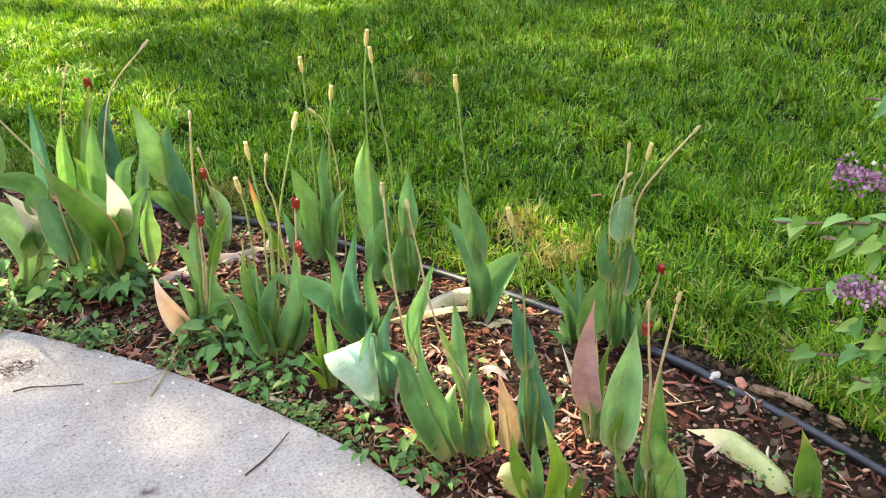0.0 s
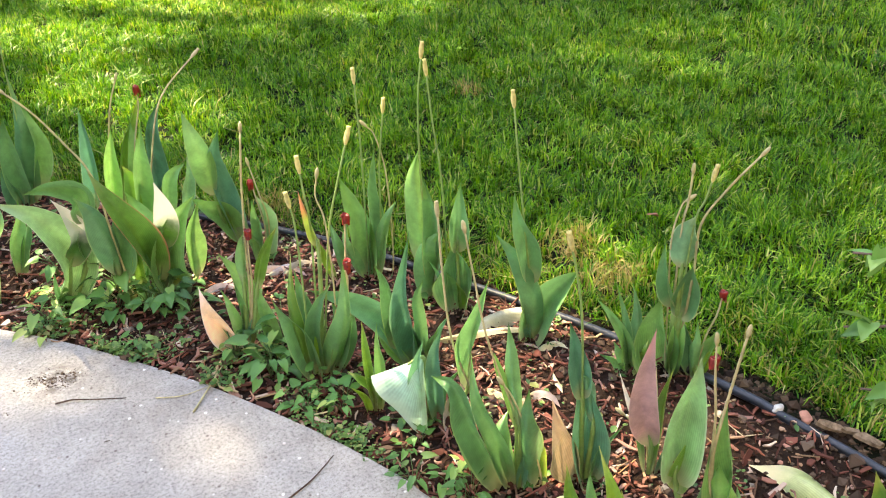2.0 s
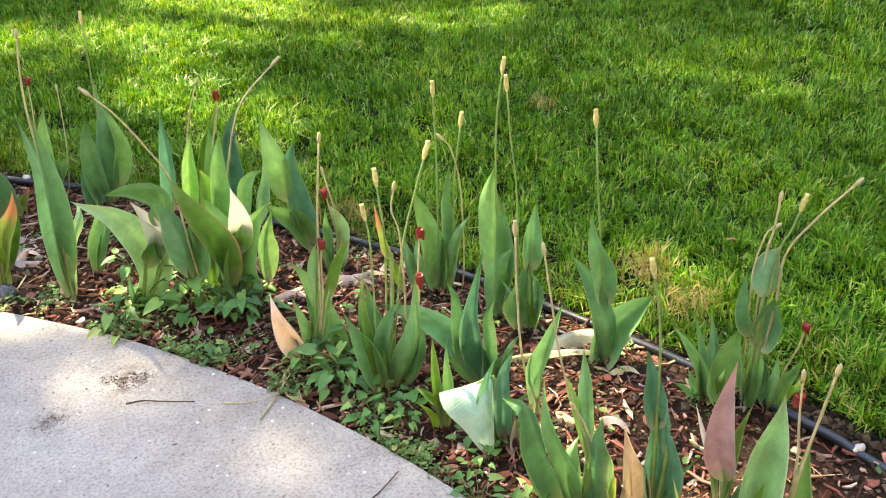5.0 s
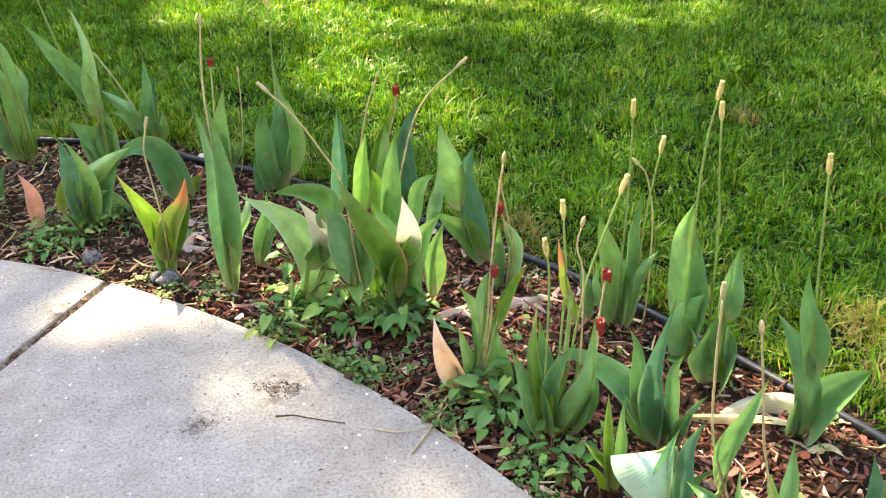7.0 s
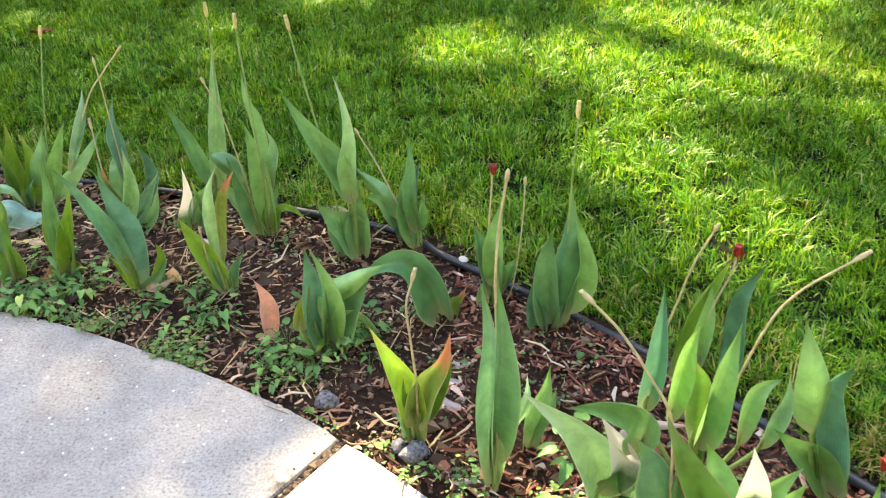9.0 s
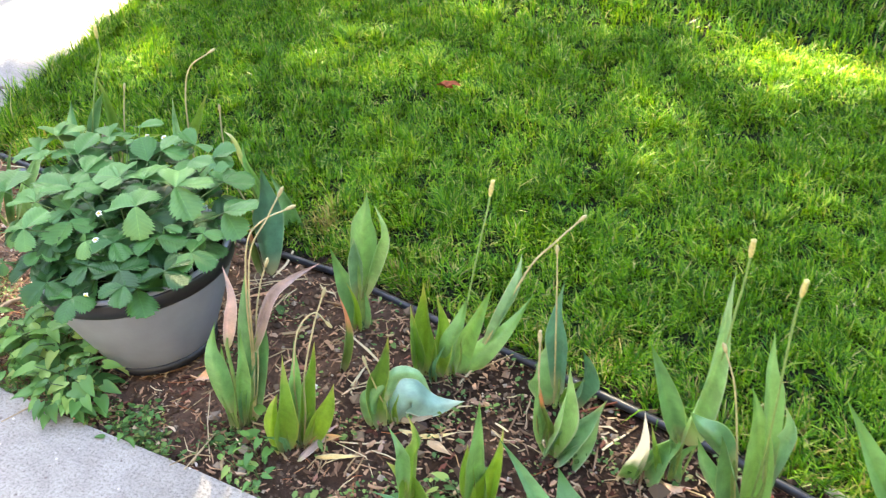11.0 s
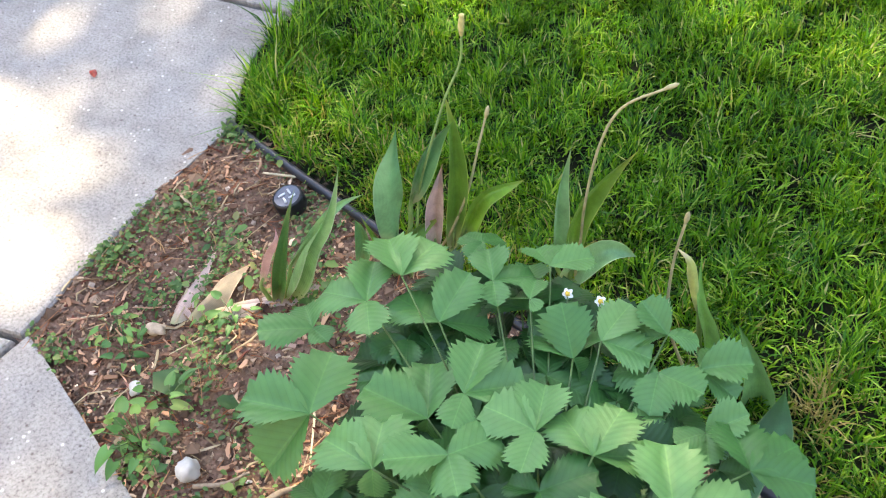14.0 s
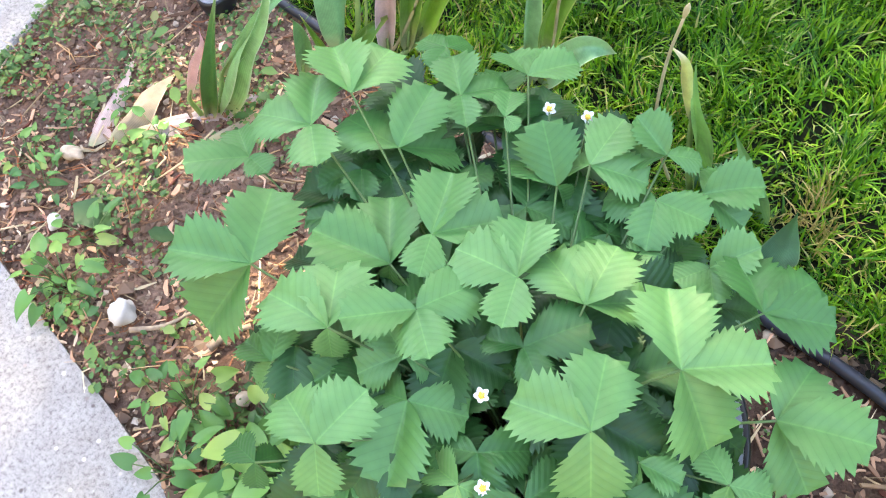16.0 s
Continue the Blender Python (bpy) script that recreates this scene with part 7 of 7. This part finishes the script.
v, f = tarp_sheet(90, 0.035)
sheet = mesh_object("tarp_sheet", v, f, TARP, tarp, "silvery crumpled face", smooth=False)
sol_mod = sheet.modifiers.new("thickness", "SOLIDIFY")
sol_mod.thickness = 0.003
edge_v, edge_f = sweep([(p[0] - 0.02, p[1], 0.020 + 0.012 * abs(noise.noise((p[0] * 9, p[1] * 9, 4.0)))) for p in hem], [0.006] * len(hem), 7)
mesh_object("tarp_hem", edge_v, edge_f, TARP_GREEN, tarp, "rolled dark green underside at the hem")

# ---- lilac ----
LILAC_LEAF = island_material("lilac_leaf", [(0.0, (0.09, 0.24, 0.06)), (0.5, (0.17, 0.37, 0.08)), (1.0, (0.32, 0.50, 0.14))], 0.45, 0.35, object_random=True)
LILAC_BARK = plain_material("lilac_bark", (0.16, 0.11, 0.09), 0.85, 0.3, 60)
LILAC_BLOOM = island_material("lilac_bloom", [(0.0, (0.22, 0.09, 0.22)), (0.6, (0.42, 0.22, 0.42)), (1.0, (0.62, 0.45, 0.62))], 0.6, 0.2)
lilac_me = HEARTS[1].copy()
lilac_me.materials.clear()
lilac_me.materials.append(LILAC_LEAF)
lilac = tagged(new("lilac_shrub"), "young lilac shrub with green leaves and fading purple blooms", "shrub")
lilac.matrix_world = pose(3.02, -0.62, -0.02)
rng = random.Random(9)
base = Vector((3.02, -0.62, -0.02))


def lilac_branch(points, leaves, bloom):
    droop = Vector((0.034, -0.041, -0.053))
    loc = [tuple(Vector(p) - base + droop * (k / 3)) for k, p in enumerate(points)]
    path = spline(loc, 7)
    v, f = sweep(path, [0.006 - 0.0042 * i / len(path) for i in range(len(path))], 6)
    br = mesh_object("branch", v, f, LILAC_BARK, lilac)
    for k in range(leaves):
        i = min(int(len(path) * (0.60 + 0.42 * k / leaves)), len(path) - 2)
        for sgn in (-1, 1):
            p, t = Vector(path[i]), Vector(path[min(i + 1, len(path) - 1)] - path[i - 1]).normalized()
            sz = rng.uniform(0.030, 0.052)
            ob = new("leaf", lilac_me)
            ob.parent = br
            ob.matrix_local = Matrix.Translation(p + Vector((0, 0, rng.uniform(-0.012, 0.012)))) @ Euler((rng.uniform(-0.9, 0.9), rng.uniform(-0.3, 0.9), math.atan2(t.y, t.x) + sgn * rng.uniform(0.3, 1.6))).to_matrix().to_4x4() @ Matrix.Diagonal((sz, sz, sz, 1))
    if bloom:
        verts, faces = [], []
        for k in range(180):
            s = rng.random()
            c = Vector(path[-1]) + Vector((rng.gauss(0, 0.011), rng.gauss(0, 0.011), 0)) * (1.2 - s) + (Vector(path[-1]) - Vector(path[-4])).normalized() * 0.075 * s + Vector((0, 0, rng.gauss(0, 0.011)))
            rot = Euler((rng.uniform(0, 6), rng.uniform(0, 6), rng.uniform(0, 6))).to_matrix()
            n = len(verts)
            for a, b, h in ((0.0042, 0, 0.001), (0, 0.0042, 0.001), (-0.0042, 0, 0.001), (0, -0.0042, 0.001), (0, 0, -0.002)):
                verts.append(tuple(c + rot @ Vector((a, b, h))))
            faces += [(n, n + 1, n + 4), (n + 1, n + 2, n + 4), (n + 2, n + 3, n + 4), (n + 3, n, n + 4)]
        mesh_object("bloom", verts, faces, LILAC_BLOOM, br, "fading purple lilac bloom")


lilac_branch([(3.02, -0.62, -0.02), (2.98, -0.50, 0.35), (2.80, -0.20, 0.60), (2.66, -0.02, 0.66)], 10, True)
lilac_branch([(3.02, -0.62, -0.02), (2.96, -0.48, 0.30), (2.78, -0.20, 0.52), (2.58, 0.015, 0.575)], 11, False)
lilac_branch([(3.02, -0.62, -0.02), (2.95, -0.50, 0.26), (2.80, -0.25, 0.44), (2.64, -0.08, 0.50)], 10, True)
lilac_branch([(3.02, -0.62, -0.02), (2.95, -0.52, 0.20), (2.78, -0.25, 0.38), (2.60, -0.02, 0.43)], 11, False)
lilac_branch([(3.02, -0.62, -0.02), (3.00, -0.50, 0.45), (2.86, -0.20, 0.74), (2.66, 0.05, 0.77)], 10, False)
lilac_branch([(3.02, -0.62, -0.02), (3.02, -0.52, 0.45), (2.92, -0.25, 0.82), (2.72, 0.0, 0.88)], 10, False)
lilac_branch([(3.02, -0.62, -0.02), (2.95, -0.52, 0.14), (2.80, -0.28, 0.28), (2.63, -0.06, 0.33)], 11, False)

for p3, p4 in (((2.74, -0.12, 0.56), (2.56, 0.09, 0.57)), ((2.74, -0.12, 0.46), (2.54, 0.06, 0.46)), ((2.76, -0.18, 0.34), (2.56, 0.02, 0.36))):
    lilac_branch([(3.02, -0.62, -0.02), (2.96, -0.48, p4[2] * 0.6), p3, p4], 8, False)
# unseen outer branches, added to shade the lawn's edge from the sky
for k in range(9):
    ex, ey, ez = 3.15 + 0.07 * k, -0.10 - 0.14 * (k % 5), 0.35 + 0.13 * ((k * 4) % 7)
    lilac_branch([(3.02, -0.62, -0.02), (3.06, -0.6, ez * 0.5), (3.1 + 0.03 * k, -0.5, ez * 0.85), (ex, ey, ez)], 13, k % 4 == 1)

# ---- unseen tree added beyond the lawn, its crown opened to dapple the sun ----
CROWN_LEAF = island_material("crown_leaf", [(0.0, (0.04, 0.10, 0.02)), (1.0, (0.09, 0.17, 0.04))], 0.6, 0.25)
# openings in the foliage: where their light falls, their half axes, and how far the leaves stand apart
GAPS = [(1.95, 3.42, 0.58, 0.50, 1.0), (1.80, 2.68, 0.26, 0.32, 0.97), (1.95, 2.25, 0.26, 0.28, 0.75), (2.50, 3.08, 0.20, 0.24, 0.95), (2.98, 2.95, 0.45, 0.18, 0.9), (2.2, 3.9, 0.6, 0.4, 0.7),
        (3.75, 1.90, 0.50, 0.35, 0.6), (2.3, 1.9, 0.35, 0.3, 0.3), (3.3, 2.4, 0.4, 0.25, 0.4), (3.15, 0.75, 0.45, 0.35, 0.45), (2.75, 0.88, 0.14, 0.12, 0.65), (3.20, 0.30, 0.20, 0.20, 0.35)]
GAPS += [(1.20, 3.55, 0.20, 0.24, 1.0), (0.60, 4.25, 0.36, 0.17, 1.0), (-0.10, 4.50, 0.50, 0.15, 0.6), (-0.67, 4.40, 0.20, 0.10, 0.6), (0.15, 3.77, 0.15, 0.08, 0.4), (-1.76, 3.66, 0.28, 0.21, 0.95),
         (-1.33, 3.60, 0.32, 0.17, 0.75), (-1.07, 3.50, 0.20, 0.12, 0.5), (-1.60, 4.35, 0.35, 0.20, 0.7), (3.9, 4.1, 0.3, 0.2, 0.8), (-0.5, 3.6, 1.2, 0.65, 0.16), (-1.15, 3.95, 0.45, 0.22, 0.65), (0.5, 4.6, 1.5, 0.5, 0.2)]
GAPS += [(1.12, 1.40, 0.20, 0.12, 0.95), (1.36, 1.29, 0.15, 0.08, 0.65), (1.40, 1.43, 0.14, 0.10, 0.95), (1.60, 1.36, 0.20, 0.14, 0.8),
         (2.36, 0.55, 0.30, 0.50, 0.7), (1.92, 1.22, 0.22, 0.24, 0.6), (0.62, 2.28, 0.62, 0.26, 0.35), (1.865, 1.126, 0.11, 0.09, 0.95), (1.66, 1.22, 0.10, 0.08, 0.9), (1.55, 1.16, 0.07, 0.05, 0.8)]
GAPS += [(-2.72, 3.45, 0.30, 0.24, 1.0), (-3.35, 3.40, 0.50, 0.50, 1.0), (-2.45, 3.90, 0.40, 0.40, 1.0), (-2.61, 2.96, 0.08, 0.05, 0.7), (-2.17, 2.88, 0.07, 0.05, 0.7), (-2.55, 2.62, 0.20, 0.10, 0.95),
         (-2.20, 2.62, 0.16, 0.10, 0.9), (-2.25, 2.42, 0.14, 0.08, 0.95), (-1.98, 2.37, 0.10, 0.08, 0.8), (-1.15, 2.05, 0.20, 0.06, 0.7)]
tree = tagged(new("shade_tree"), "unseen leafy tree beyond the lawn, added to dapple the sun", "tree")
tree.matrix_world = pose(-8.0, 16.0, -0.05)
off = Vector((-8.0, 16.0, -0.05))
TREE_BARK = plain_material("tree_bark", (0.11, 0.085, 0.065), 0.9, 0.4, 14, relief=0.01)
v, f = sweep(spline([(0, 0, 0), (0.2, -0.2, 4.0), (0.8, -0.9, 7.5), (1.6, -2.4, 11.0)], 5), [0.46 - 0.02 * i for i in range(16)], 12)
mesh_object("trunk", v, f, TREE_BARK, tree)
for end in ((6.0, -8.5, 11.0), (3.0, -10.0, 10.5), (9.0, -6.0, 11.4), (-1.0, -7.0, 11.2), (7.0, -11.5, 10.2)):
    v, f = sweep(spline([(0.6, -0.7, 6.6), (end[0] * 0.4, end[1] * 0.4, 9.6), end], 6), [0.17 - 0.010 * i for i in range(13)], 8)
    mesh_object("limb", v, f, TREE_BARK, tree)


def crown_leaves(count, seed):
    r = np.random.default_rng(seed)
    gx, gy = r.uniform(-6.0, 7.5, count), r.uniform(-3.5, 8.0, count)
    d = r.uniform(13.0, 16.5, count)
    open_to_sun = np.zeros(count, bool)
    for cx, cy, a, b, share in GAPS:
        fringe = 1 + 0.35 * r.normal(0, 0.6, count)
        open_to_sun |= (((gx - cx) / a) ** 2 + ((gy - cy) / b) ** 2 < fringe.clip(0.4, 1.6)) & (r.random(count) < share)
    ok = ~open_to_sun
    p = np.stack([gx + SUN_WAY.x * d, gy + SUN_WAY.y * d, SUN_WAY.z * d], -1)[ok] - np.array(off)
    n = len(p)
    a = r.normal(size=(n, 3))
    a /= np.linalg.norm(a, axis=1)[:, None]
    b = np.cross(a, r.normal(size=(n, 3)))
    b /= np.linalg.norm(b, axis=1)[:, None]
    s = r.uniform(0.06, 0.11, n)[:, None]
    verts = np.stack([p - a * s, p + b * s * 0.5, p + a * s, p - b * s * 0.5], 1).reshape(-1, 3)
    faces = np.arange(4 * n).reshape(-1, 4)
    me = bpy.data.meshes.new("crown")
    me.from_pydata(verts.tolist(), [], faces.tolist())
    me.materials.append(CROWN_LEAF)
    ob = new("crown", me)
    ob.parent = tree
    ob["kind"] = "stuff"


crown_leaves(115000, 3)
